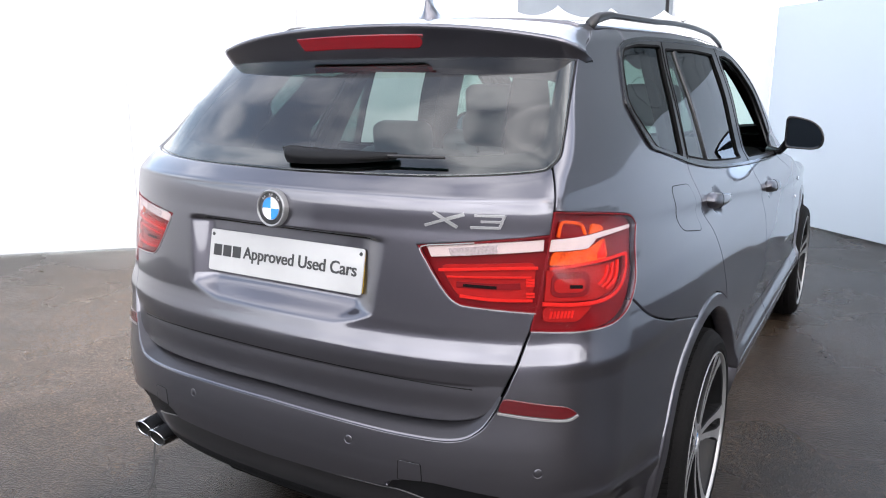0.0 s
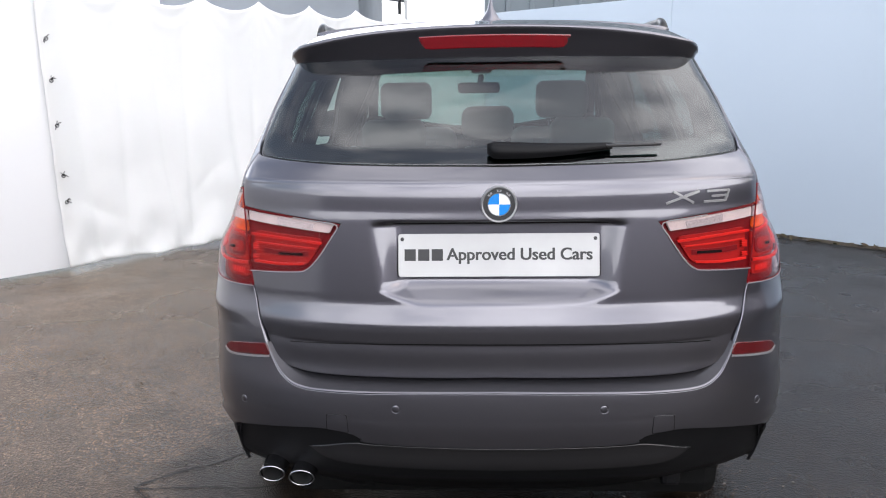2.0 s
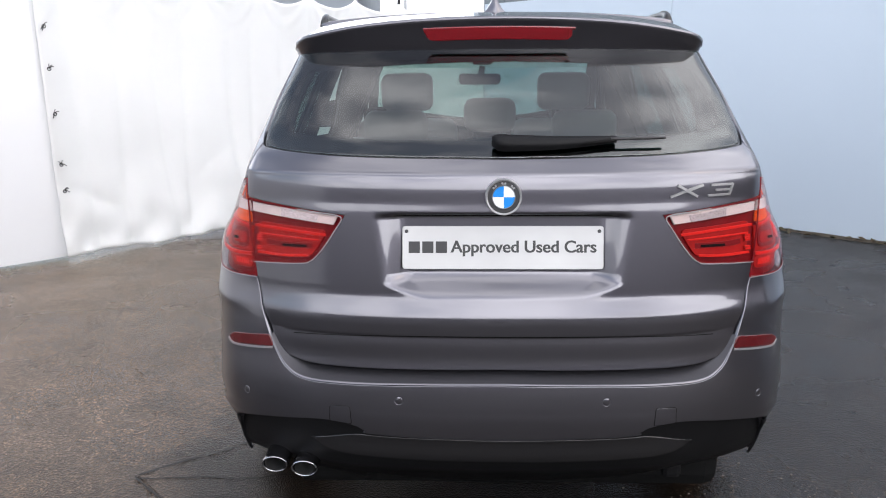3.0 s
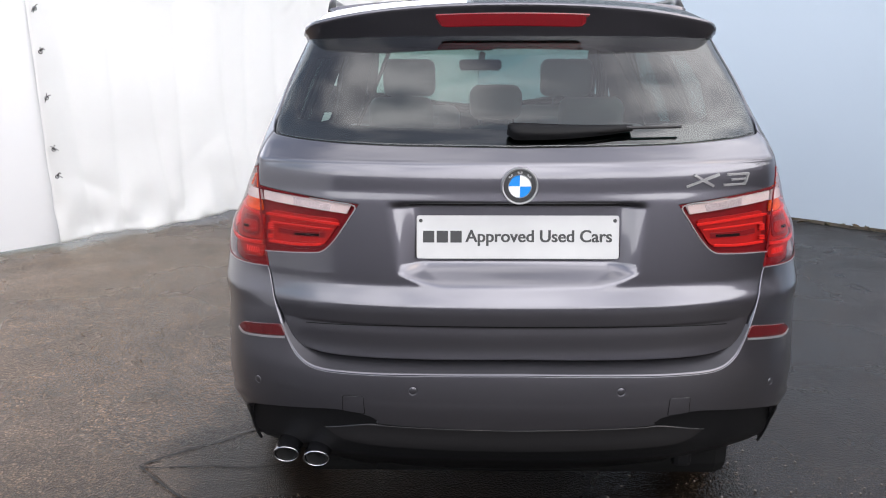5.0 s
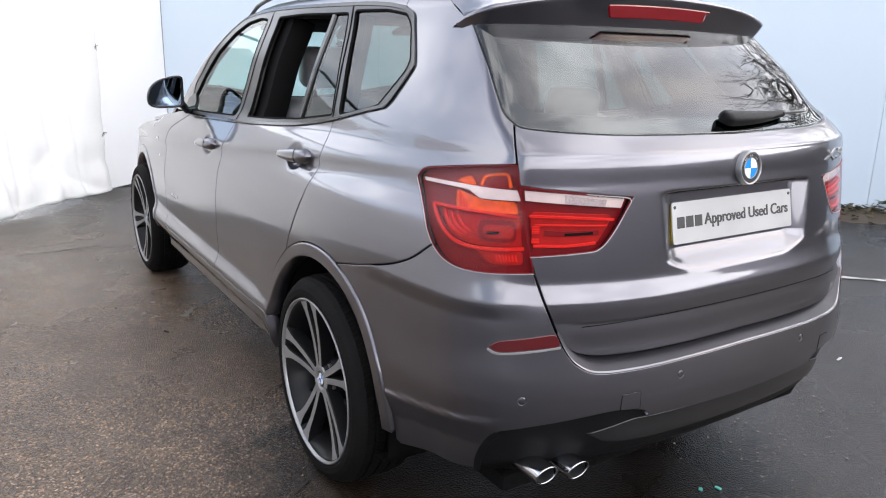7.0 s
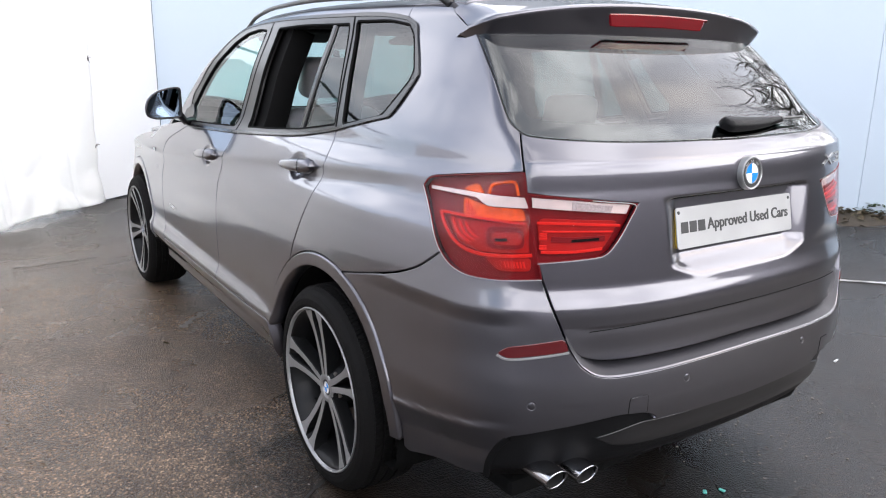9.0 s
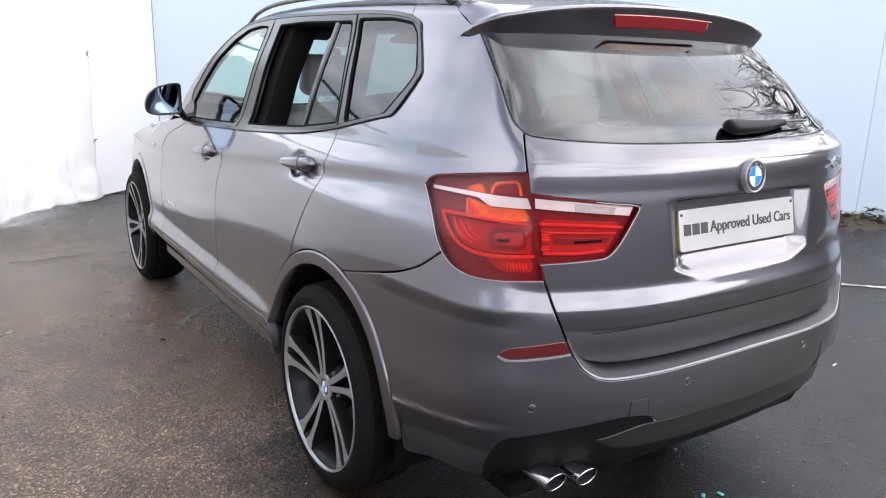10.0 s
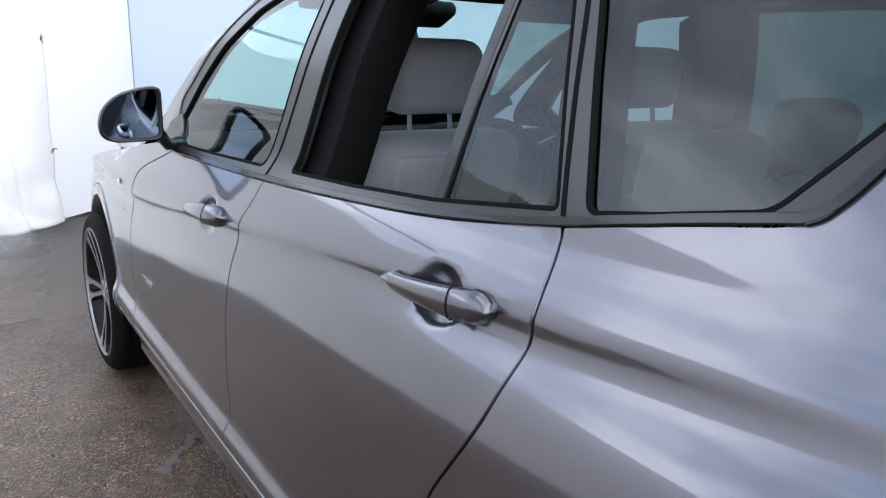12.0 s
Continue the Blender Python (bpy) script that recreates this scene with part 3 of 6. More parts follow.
def hanging_sheet():
    """A white tarpaulin laced between the boards, slack and creased, with a scalloped upper edge."""
    a, b = Vector((-3.36, 7.58, 0)), Vector((-0.68, 10.50, 0))
    d = (b - a).normalized()
    out = Vector((-d.y, d.x, 0))
    ln = (b - a).length
    nu, nv = 220, 80
    peaks = [-0.10, 0.053, 0.20, 0.347, 0.494, 0.641, 0.788, 0.935, 1.08]
    pleats = [(0.06, 0.016, 0.035, 0.9), (0.155, 0.010, 0.022, -0.6), (0.235, 0.013, 0.030, 1.0), (0.30, 0.008, 0.022, -0.8), (0.41, 0.012, 0.03, 0.7), (0.475, 0.009, 0.020, -0.9), (0.56, 0.014, 0.035, 1.0), (0.66, 0.010, 0.022, 0.8), (0.72, 0.008, 0.030, -1.0), (0.81, 0.012, 0.024, 0.9), (0.89, 0.009, 0.030, 0.7)]
    verts, faces = [], []
    for i in range(nu + 1):
        u = i / nu
        k = max(q for q in range(len(peaks) - 1) if peaks[q] <= u)
        f = (u - peaks[k]) / (peaks[k + 1] - peaks[k])
        sag = 1 - (2 * f - 1) ** 2
        top = 2.22 - 0.05 * u - 0.105 * sag ** 0.85
        low = 0.012 + 0.05 * (0.5 + 0.5 * math.sin(u * 17.0 + 1.0)) * (0.4 + 0.6 * math.sin(u * 5.1) ** 2)
        for j in range(nv + 1):
            v = j / nv
            z = low + (top - low) * v
            hang = 1 - v
            fold = 0.055 * noise.noise((u * 3.2, v * 1.1, 0.3)) + 0.014 * noise.noise((u * 11, v * 4.5, 5.0)) - 0.05 * math.exp(-(u / 0.04) ** 2)
            # upright pleats that run down from the laced top edge
            for uc, w, amp, lean in pleats:
                du = (u - uc - 0.022 * lean * hang ** 2) / w
                fold += amp * (1 / (1 + du * du)) * (0.25 + 0.75 * hang ** 0.8)
            # slack drapes between the peaks
            fold -= 0.03 * sag * math.exp(-hang / 0.07)
            fold += 0.006 * math.sin(9.0 * (hang / 0.11 - sag)) * math.exp(-(hang / 0.13) ** 2) * sag
            # slanting creases and a rumpled hem
            for c0, g, amp in ((0.30, 0.9, 0.030), (0.62, -1.1, 0.026), (0.98, 0.8, 0.030), (0.12, -1.3, 0.028)):
                w = (v + g * (u - c0)) / 0.030
                fold += amp * math.exp(-w * w) * math.exp(-(v / 0.34) ** 2) * max(0, 0.4 + 1.4 * noise.noise((u * 6, v * 4, c0)))
            fold += 0.075 * noise.noise((u * 22, v * 9, 2.2)) * hang ** 7 + 0.03 * noise.noise((u * 9, v * 7, 7.0)) * hang ** 2
            swing = -0.03 + 0.08 * math.sin(math.pi * u) * math.sin(math.pi * min(1, v * 1.05)) - 0.06 * hang ** 7
            p = a + d * (u * ln) + out * (fold + swing)
            verts.append((p.x, p.y, z))
    for i in range(nu):
        for j in range(nv):
            k = i * (nv + 1) + j
            faces.append((k, k + nv + 1, k + nv + 2, k + 1))
    base = new("tarpaulin")
    tagged(base, "white slack creased tarpaulin sheet laced between boards", "tarpaulin")
    me = bpy.data.meshes.new("cloth")
    me.from_pydata(verts, [], faces)
    cl = mesh_link("cloth", me, SHEET_WHITE, base)
    mod = cl.modifiers.new("thick", "SOLIDIFY")
    mod.thickness = 0.003
    # lacing ties and eyelets along both edges
    for (px, py), zs in (((-3.30, 7.60), (0.55, 0.76, 1.15, 1.49, 1.80)), ((-0.70, 10.45), (0.58, 1.40, 2.05))):
        for z in zs:
            bm = bmesh.new()
            rr = random.Random(int(z * 100))
            c = Vector((px, py, z)) - out * 0.05
            lathe(bm, [(0.012, 0.0), (0.016, 0.003), (0.009, 0.004)], Matrix.Translation(c) @ Matrix.Rotation(math.radians(90), 4, d), seg=12)
            for k in range(3):
                ang = rr.uniform(0, 6.28)
                e = c + d * 0.036 * math.cos(ang) + Vector((0, 0, 0.036 * math.sin(ang))) - out * 0.012
                tube(bm, [c, (c + e) / 2 + Vector((0, 0, 0.01)), e], 0.003, 5)
            part("tie", bm, SATIN_TRIM, base, "dark lacing tie through an eyelet")
    return base


hanging_sheet()

# a galvanised rail with a post above the sheet
bm = bmesh.new()
tube(bm, [(-2.9, 8.25, 2.44), (-0.35, 10.95, 2.30)], 0.022, 10)
rail = new("sheet_rail")
tagged(rail, "thin galvanised rail on a dark post above the sheet", "rail")
part("bar", bm, GALV, rail, smooth=True)
bm = bmesh.new()
box(bm, (0.05, 0.05, 2.36), Matrix.Translation((-0.42, 10.98, 1.18)), bevel=0.004)
part("post", bm, SATIN_TRIM, rail)
# the dark pole that the sheet is tied to at the corner
pole = new("pole")
tagged(pole, "thin dark steel pole at the end of the sheet", "pole")
bm = bmesh.new()
tube(bm, [(-0.835, 10.43, 0.0), (-0.835, 10.43, 2.58)], 0.020, 10)
part("shaft", bm, SATIN_TRIM, pole, smooth=True)
bm = bmesh.new()
tube(bm, [(-0.835, 10.43, 2.33), (-0.835, 10.43, 2.40)], 0.030, 10)
part("collar", bm, SATIN_TRIM, pole, smooth=True)


def far_building(name, x0, x1, y, z1, depth, mat, ribs, label):
    base = new(name)
    base.location = (0, 0, 0)
    tagged(base, label, "building")
    bm = bmesh.new()
    box(bm, (x1 - x0, depth, z1), Matrix.Translation(((x0 + x1) / 2, y + depth / 2, z1 / 2)), bevel=0.02, seg=1)
    part("wall", bm, mat, base)
    bm = bmesh.new()
    box(bm, (x1 - x0 + 0.3, depth + 0.3, 0.22), Matrix.Translation(((x0 + x1) / 2, y + depth / 2, z1 + 0.1)), bevel=0.03, seg=1)
    part("roof_edge", bm, GALV, base)
    if ribs:
        bm = bmesh.new()
        x = x0 + 0.1
        while x < x1 - 0.1:
            box(bm, (0.09, 0.04, z1 - 0.2), Matrix.Translation((x, y - 0.015, z1 / 2)), bevel=0.015, seg=1)
            x += ribs
        part("cladding_rib", bm, mat, base)
    return base


far_building("clad_shed", 0.10, 24.0, 15.5, 8.6, 12.0, CLADDING, 0.42, "grey-blue ribbed metal shed beyond the fence")
far_building("pale_building", -9.0, -3.2, 24.0, 4.4, 6.0, FAR_WALL, 0, "pale flat-roofed building beyond the sheet")


# details of the yard floor
CRACK = material("dirt_filled_crack", (0.015, 0.013, 0.011), rough=0.6, stain=0.4, stain_scale=9.0)
LINE_PAINT = material("worn_white_line", (0.42, 0.41, 0.39), rough=0.6, stain=0.8, stain_scale=6.0, stain_color=(0.10, 0.09, 0.08))
MOSS = material("dark_green_weed", (0.03, 0.055, 0.012), rough=0.7, stain=0.5, stain_scale=30.0)


def ragged_strip(bm, a, b, wid, seed, z=0.0025, n=40, wander=0.02):
    rr = random.Random(seed)
    a, b = Vector((*a, 0)), Vector((*b, 0))
    d = (b - a).normalized()
    o = Vector((-d.y, d.x, 0))
    rows = []
    for k in range(n + 1):
        t = k / n
        c = a + (b - a) * t + o * wander * noise.noise((t * 6, seed * 3.1, 0))
        w = wid * (0.25 + 0.75 * rr.random()) * (0.3 if k in (0, n) else 1)
        rows.append([bm.verts.new(c + o * w / 2 + Vector((0, 0, z))), bm.verts.new(c - o * w / 2 + Vector((0, 0, z)))])
    for u, v in zip(rows, rows[1:]):
        bm.faces.new((u[0], u[1], v[1], v[0]))


# an old trench repair that runs under the car
bm = bmesh.new()
c0, e1, e2 = Vector((-1.31, 4.30, 0.003)), Vector((0.79, 0.61, 0)), Vector((0.76, -0.65, 0))
out = []
for a, b, n in ((c0, c0 + e2 * 2.6, 40), (c0 + e2 * 2.6, c0 + e2 * 2.6 + e1 * 0.95, 16), (c0 + e2 * 2.6 + e1 * 0.95, c0 + e1 * 0.95, 40), (c0 + e1 * 0.95, c0, 16)):
    for k in range(n):
        q = a + (b - a) * k / n
        out.append(bm.verts.new(q + Vector((0.02 * noise.noise((q.x * 9, q.y * 9, 0)), 0.02 * noise.noise((q.x * 9, q.y * 9, 4)), 0))))
bm.faces.new(out)
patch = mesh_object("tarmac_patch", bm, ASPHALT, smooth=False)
tagged(patch, "worn tarmac repair patch with cracked edges in the yard", "ground", kind="structure")
bm = bmesh.new()
ragged_strip(bm, (-1.31, 4.30), (-0.40, 5.00), 0.018, 1, 0.006)
ragged_strip(bm, (-1.31, 4.30), (-0.45, 3.52), 0.012, 2, 0.006)
ragged_strip(bm, (-1.30, 4.28), (-0.70, 4.31), 0.012, 3, 0.006)
ragged_strip(bm, (-1.70, 8.08), (-0.85, 8.14), 0.014, 4, 0.006)
ragged_strip(bm, (-2.60, 7.90), (-2.00, 8.75), 0.012, 5, 0.006)
cracks = mesh_object("ground_cracks", bm, CRACK, smooth=False)
tagged(cracks, "thin dirt-filled cracks in the asphalt", "crack", kind="stuff")
bm = bmesh.new()
ragged_strip(bm, (2.95, 5.30), (4.9, 3.35), 0.065, 6, 0.005, 90, 0.01)
tagged(mesh_object("road_marking", bm, LINE_PAINT, smooth=False), "worn white painted line on the asphalt", "marking", kind="structure")
bm = bmesh.new()
ragged_strip(bm, (-0.72, 6.62), (-0.92, 6.42), 0.07, 7, 0.005, 18, 0.03)
ragged_strip(bm, (-1.60, 8.20), (-1.05, 8.22), 0.05, 8, 0.005, 18, 0.03)
ragged_strip(bm, (1.80, 9.15), (2.35, 8.78), 0.06, 9, 0.005, 24, 0.03)
ragged_strip(bm, (1.55, 8.85), (1.75, 8.72), 0.04, 10, 0.005, 12, 0.03)
tagged(mesh_object("pale_scuffs", bm, CRUMBS, smooth=False), "pale gritty scuffs on the asphalt", "grit", kind="stuff")
bm = bmesh.new()
rr = random.Random(5)
for k in range(1150):
    if k < 420:
        x, y = rr.gauss(-1.1, 0.9), rr.gauss(5.0, 1.6)
    elif k < 870:
        x, y = rr.gauss(0.9, 0.6), rr.gauss(3.9, 0.5)
    else:
        x, y = rr.uniform(-4, 4), rr.uniform(2.5, 9)
    sz = rr.uniform(0.0018, 0.0048)
    bmesh.ops.create_icosphere(bm, subdivisions=1, radius=sz, matrix=Matrix.Translation((x, y, sz * 0.5)) @ Matrix.Diagonal((1, rr.uniform(0.6, 1.2), 0.6, 1)))
tagged(mesh_object("loose_grit", bm, CRUMBS, smooth=False), "loose pale grit scattered over the asphalt", "grit", kind="stuff")


def leaf(bm, x, y, z, size, rr):
    m = Matrix.Translation((x, y, z)) @ Euler((rr.uniform(-0.5, 0.5), rr.uniform(-0.5, 0.5), rr.uniform(0, 6.3))).to_matrix().to_4x4()
    p = [(-1, 0, 0), (-0.4, 0.42, 0.12), (0.4, 0.36, 0.16), (1, 0, 0.05), (0.4, -0.36, 0.16), (-0.4, -0.42, 0.12)]
    mid = bm.verts.new(m @ Vector((0, 0, -0.02 * size)))
    vs = [bm.verts.new(m @ Vector((a * size, b * size, c * size))) for a, b, c in p]
    for k in range(6):
        bm.faces.new((mid, vs[k], vs[(k + 1) % 6]))


for k, (x, y, sz) in enumerate(((-1.74, 5.29, 0.016), (-1.67, 5.33, 0.012), (-1.04, 6.22, 0.022), (-0.99, 6.26, 0.014), (-1.70, 5.24, 0.014), (-1.20, 6.72, 0.012), (-2.4, 6.1, 0.015), (-4.30, 5.57, 0.03), (-1.9, 3.9, 0.015), (1.9, 4.6, 0.014))):
    bm = bmesh.new()
    rr = random.Random(k)
    leaf(bm, x, y, 0.006, sz, rr)
    tagged(mesh_object("fallen_leaf", bm, LEAF, smooth=False), "small dark dead leaf on the asphalt", "leaf", group="fallen leaves")
bm = bmesh.new()
box(bm, (0.045, 0.012, 0.006), Matrix.Translation((1.74, 4.27, 0.004)) @ Matrix.Rotation(0.2, 4, "Z"), bevel=0.002)
tagged(mesh_object("litter_scrap", bm, PLATE_WHITE, smooth=False), "small white scrap lying on the asphalt", "litter")
TEAL = material("teal_plastic", (0.10, 0.42, 0.38), rough=0.35)
for k, (x, y) in enumerate(((0.19, 3.86), (0.25, 3.835))):
    bm = bmesh.new()
    box(bm, (0.022, 0.013, 0.005), Matrix.Translation((x, y, 0.0045)) @ Matrix.Rotation(0.7 + k, 4, "Z"), bevel=0.002)
    tagged(mesh_object("plastic_shard", bm, TEAL, smooth=False), "teal plastic shard lying on the asphalt", "litter", group="teal shards")

# damp dirt, leaves and weeds at the foot of the fence
d = Vector((9.0, -8.38, 0)).normalized()
o = Vector((-d.y, d.x, 0)) * -1
bm = bmesh.new()
rows = []
for k in range(90):
    t = 1.9 + 7.6 * k / 89
    c = Vector((CORNER[0], CORNER[1], 0)) + d * t
    wd = 0.03 + 0.10 * abs(noise.noise((t * 1.3, 0, 0))) + 0.42 * math.exp(-((t - 7.15) / 0.45) ** 2)
    ht = 0.02 + 0.03 * abs(noise.noise((t * 2.1, 3, 0))) + 0.06 * math.exp(-((t - 7.15) / 0.35) ** 2)
    rows.append([bm.verts.new(c + o * 0.001 + Vector((0, 0, ht))), bm.verts.new(c + o * wd * 0.5 + Vector((0, 0, ht * 0.6))), bm.verts.new(c + o * wd + Vector((0, 0, 0.003)))])
for a, b in zip(rows, rows[1:]):
    for i in range(2):
        bm.faces.new((a[i], a[i + 1], b[i + 1], b[i]))
tagged(mesh_object("dirt_bank", bm, DIRT), "dark damp dirt gathered at the foot of the fence", "dirt", kind="stuff")
bm = bmesh.new()
rr = random.Random(11)
for k in range(520):
    t = rr.gauss(7.15, 0.35) if k < 330 else rr.uniform(2.0, 9.4)
    q = Vector((CORNER[0], CORNER[1], 0)) + d * t + o * abs(rr.gauss(0, 0.16 if k < 330 else 0.06))
    leaf(bm, q.x, q.y, rr.uniform(0.01, 0.10 if k < 330 else 0.03), rr.uniform(0.02, 0.045), rr)
tagged(mesh_object("leaf_litter", bm, LEAF, smooth=False), "brown dead leaves heaped against the fence", "leaves", kind="stuff")
bm = bmesh.new()
for t0, cnt, hh in ((7.45, 60, 0.16), (3.0, 40, 0.12), (5.4, 14, 0.06)):
    for k in range(cnt):
        q = Vector((CORNER[0], CORNER[1], 0)) + d * (t0 + rr.gauss(0, 0.06)) + o * abs(rr.gauss(0.02, 0.03))
        leaf(bm, q.x, q.y, rr.uniform(0.02, hh), rr.uniform(0.015, 0.035), rr)
tagged(mesh_object("weeds", bm, MOSS, smooth=False), "small dark green weeds at the foot of the fence", "weed", kind="stuff")


# bare trees behind the yard, which show in the car's glass
BARK = material("dark_bark", (0.035, 0.028, 0.022), rough=0.85, stain=0.5, stain_scale=4.0, bump=0.3)


def bare_tree(x, y, height, seed):
    rr = random.Random(seed)
    base = new("bare_tree")
    tagged(base, "leafless tree with a dark trunk and fine twigs", "tree", group="bare trees")
    wood, fine = bmesh.new(), bmesh.new()
    def grow(bm_, p, d, ln, rad, depth):
        pts, q = [p], p
        for k in range(3):
            d = (d + Vector((rr.gauss(0, 0.16), rr.gauss(0, 0.16), rr.gauss(0.03, 0.08)))).normalized()
            q = q + d * ln / 3
            pts.append(q)
        tube(bm_, pts, [rad * (1 - 0.17 * k) for k in range(4)], 5 if depth > 2 else 3, caps=False)
        if depth == 0:
            return
        for k in range(rr.choice((3, 3, 4))):
            nd = (d + Vector((rr.gauss(0, 0.65), rr.gauss(0, 0.65), rr.gauss(0.1, 0.4)))).normalized()
            grow(wood if depth > 3 else fine, pts[rr.choice((2, 3, 3))], nd, ln * rr.uniform(0.62, 0.82), rad * 0.55, depth - 1)
    grow(wood, Vector((x, y, 0)), Vector((0, 0, 1)), height * 0.33, height * 0.022, 5)
    part("trunk", wood, BARK, base, smooth=True)
    part("crown", fine, BARK, base, smooth=False)
    return base


for k, (x, y, h) in enumerate(((10.4, 6.4, 7.5), (11.6, 3.6, 8.0), (12.4, 0.2, 8.5), (10.6, 5.0, 6.8), (11.0, 2.0, 7.2), (12.6, 7.6, 8.0))):
    bare_tree(x, y, h, 30 + k)
# the car's skin: one smooth form, cut into panels
YC = 4.617          # rear axle, where the wrap-round parameter turns from angle to length
RAD = 0.9
SQ = RAD * np.pi / 2


def ramp(v, pts):
    """Smooth monotone curve through a few (v, value) pairs."""
    px = np.array([p[0] for p in pts]); py = np.array([p[1] for p in pts])
    d = np.gradient(py, px)
    v = np.clip(v, px[0], px[-1])
    i = np.clip(np.searchsorted(px, v) - 1, 0, len(px) - 2)
    h = px[i + 1] - px[i]
    t = (v - px[i]) / h
    return ((2*t**3 - 3*t**2 + 1) * py[i] + (t**3 - 2*t**2 + t) * h * d[i] + (3*t**2 - 2*t**3) * py[i + 1] + (t**3 - t**2) * h * d[i + 1])


def step(v, a, b):
    t = np.clip((v - a) / (b - a), 0, 1)
    return t * t * (3 - 2 * t)


REAR = [(0.20, 3.86), (0.30, 3.74), (0.38, 3.68), (0.46, 3.648), (0.56, 3.63), (0.64, 3.632), (0.72, 3.646), (0.79, 3.654), (0.839, 3.664), (0.865, 3.6725), (0.885, 3.6782), (0.915, 3.6825), (0.96, 3.6885), (1.03, 3.6975), (1.12, 3.7085), (1.186, 3.7170), (1.198, 3.7205), (1.207, 3.730), (1.235, 3.762), (1.27, 3.814), (1.40, 3.950), (1.53, 4.100), (1.62, 4.19), (1.70, 4.27)]
SIDE = [(0.15, 0.80), (0.22, 0.84), (0.30, 0.885), (0.38, 0.905), (0.46, 0.912), (0.55, 0.900), (0.68, 0.889), (0.82, 0.884), (0.95, 0.874), (1.0, 0.862), (1.06, 0.828), (1.12, 0.795), (1.17, 0.765), (1.22, 0.745), (1.35, 0.688), (1.50, 0.618), (1.60, 0.582), (1.70, 0.54)]


def rear_y(x, z):
    return ramp(z, REAR) + 0.10 * x**2 + 0.349 * x**4


def side_x(y, z):
    w = ramp(z, SIDE)
    back = np.clip(4.75 - y, 0, None)
    front = np.clip(y - 6.6, 0, None)
    w = w + 0.05 * step(y, 4.35, 5.5) * step(z, 1.14, 1.5)
    dz = z - ramp(y, [(3.9, 1.125), (4.2, 1.115), (4.5, 1.099), (4.7, 1.083), (5.23, 1.049), (5.77, 1.002), (6.73, 0.912), (7.3, 0.90)])
    fall = 0.5 * (np.sqrt(dz**2 + 0.010**2) - dz) / 0.040
    rise = 0.5 * (np.sqrt((z - 0.487)**2 + 0.008**2) + z - 0.487) / 0.042
    w = w - (0.022 - 0.011 * step(y, 5.0, 6.2)) * fall * np.exp(1 - fall) * step(y, 3.95, 4.9)
    w = w - 0.0145 * rise * np.exp(1 - rise) * step(y, 4.9, 5.3)
    w = w + 0.016 * step(z, 1.05, 1.21) * step(y, 4.75, 4.1) - 0.045 * step(z, 0.60, 0.42) * step(y, 4.35, 4.0)
    w = w - 0.040 * step(z, 0.452, 0.32) * step(y, 4.95, 5.2)
    w = w + 0.024 * np.exp(-((z - 0.345) / 0.030)**2) * step(y, 4.95, 5.3) * step(y, 7.0, 6.8)
    return w - 0.10 * back**2 - 0.035 * front**2


def top_z(x, y):
    c = ramp(y, [(3.9, 1.585), (4.1, 1.612), (4.5, 1.640), (5.1, 1.657), (5.5, 1.653), (5.8, 1.636), (6.0, 1.602), (6.2, 1.545), (6.35, 1.482), (6.5, 1.405), (6.65, 1.318), (6.85, 1.19), (6.98, 1.12), (7.4, 1.07), (7.9, 0.97), (8.15, 0.86), (8.3, 0.72)])
    return c - 0.06 * x**2 - 0.10 * x**4


def front_y(x, z):
    return ramp(z, [(0.15, 8.10), (0.35, 8.25), (0.6, 8.27), (0.85, 8.2), (1.1, 8.1), (1.7, 8.0)]) - 0.25 * x**2 - 0.5 * x**4


def smax(a, b, k):
    h = np.clip(0.5 + 0.5 * (a - b) / k, 0, 1)
    return b + (a - b) * h + k * h * (1 - h)


def body(x, y, z):
    g = smax(np.abs(x) - side_x(y, z), rear_y(x, z) - y, 0.09 - 0.055 * step(z, 1.05, 1.2))
    return smax(g, y - front_y(x, z), 0.12)


def full(x, y, z):
    return smax(body(x, y, z), z - top_z(x, y), 0.05)


def bumper(x, y, z):
    s = np.abs(unwrap(x, y))
    swell = 0.012 * step(z, 0.60, 0.52) * step(s, 0.42, 0.34) + 0.006 * step(z, 0.585, 0.60) * step(s, 0.58, 0.50)
    fold = ramp(s, [(0.50, 0.545), (0.62, 0.526), (0.75, 0.517), (0.88, 0.492), (1.03, 0.482), (1.2, 0.478)])
    kick = (0.27 * np.clip(fold - z, 0, 0.07) - 0.006 * step(z - fold, 0.022, 0.004)) * step(s, 0.62, 0.74)
    ridge = 0.008 * np.where(z > 0.839, np.clip(1 - (z - 0.839) / 0.075, 0, 1), step(z, 0.795, 0.839)) * step(s, 0.60, 0.70) * step(s, 1.25, 0.95)
    return smax(body(x, y, z) + kick - ridge, rear_y(x, z) - swell - ridge - y, 0.004)


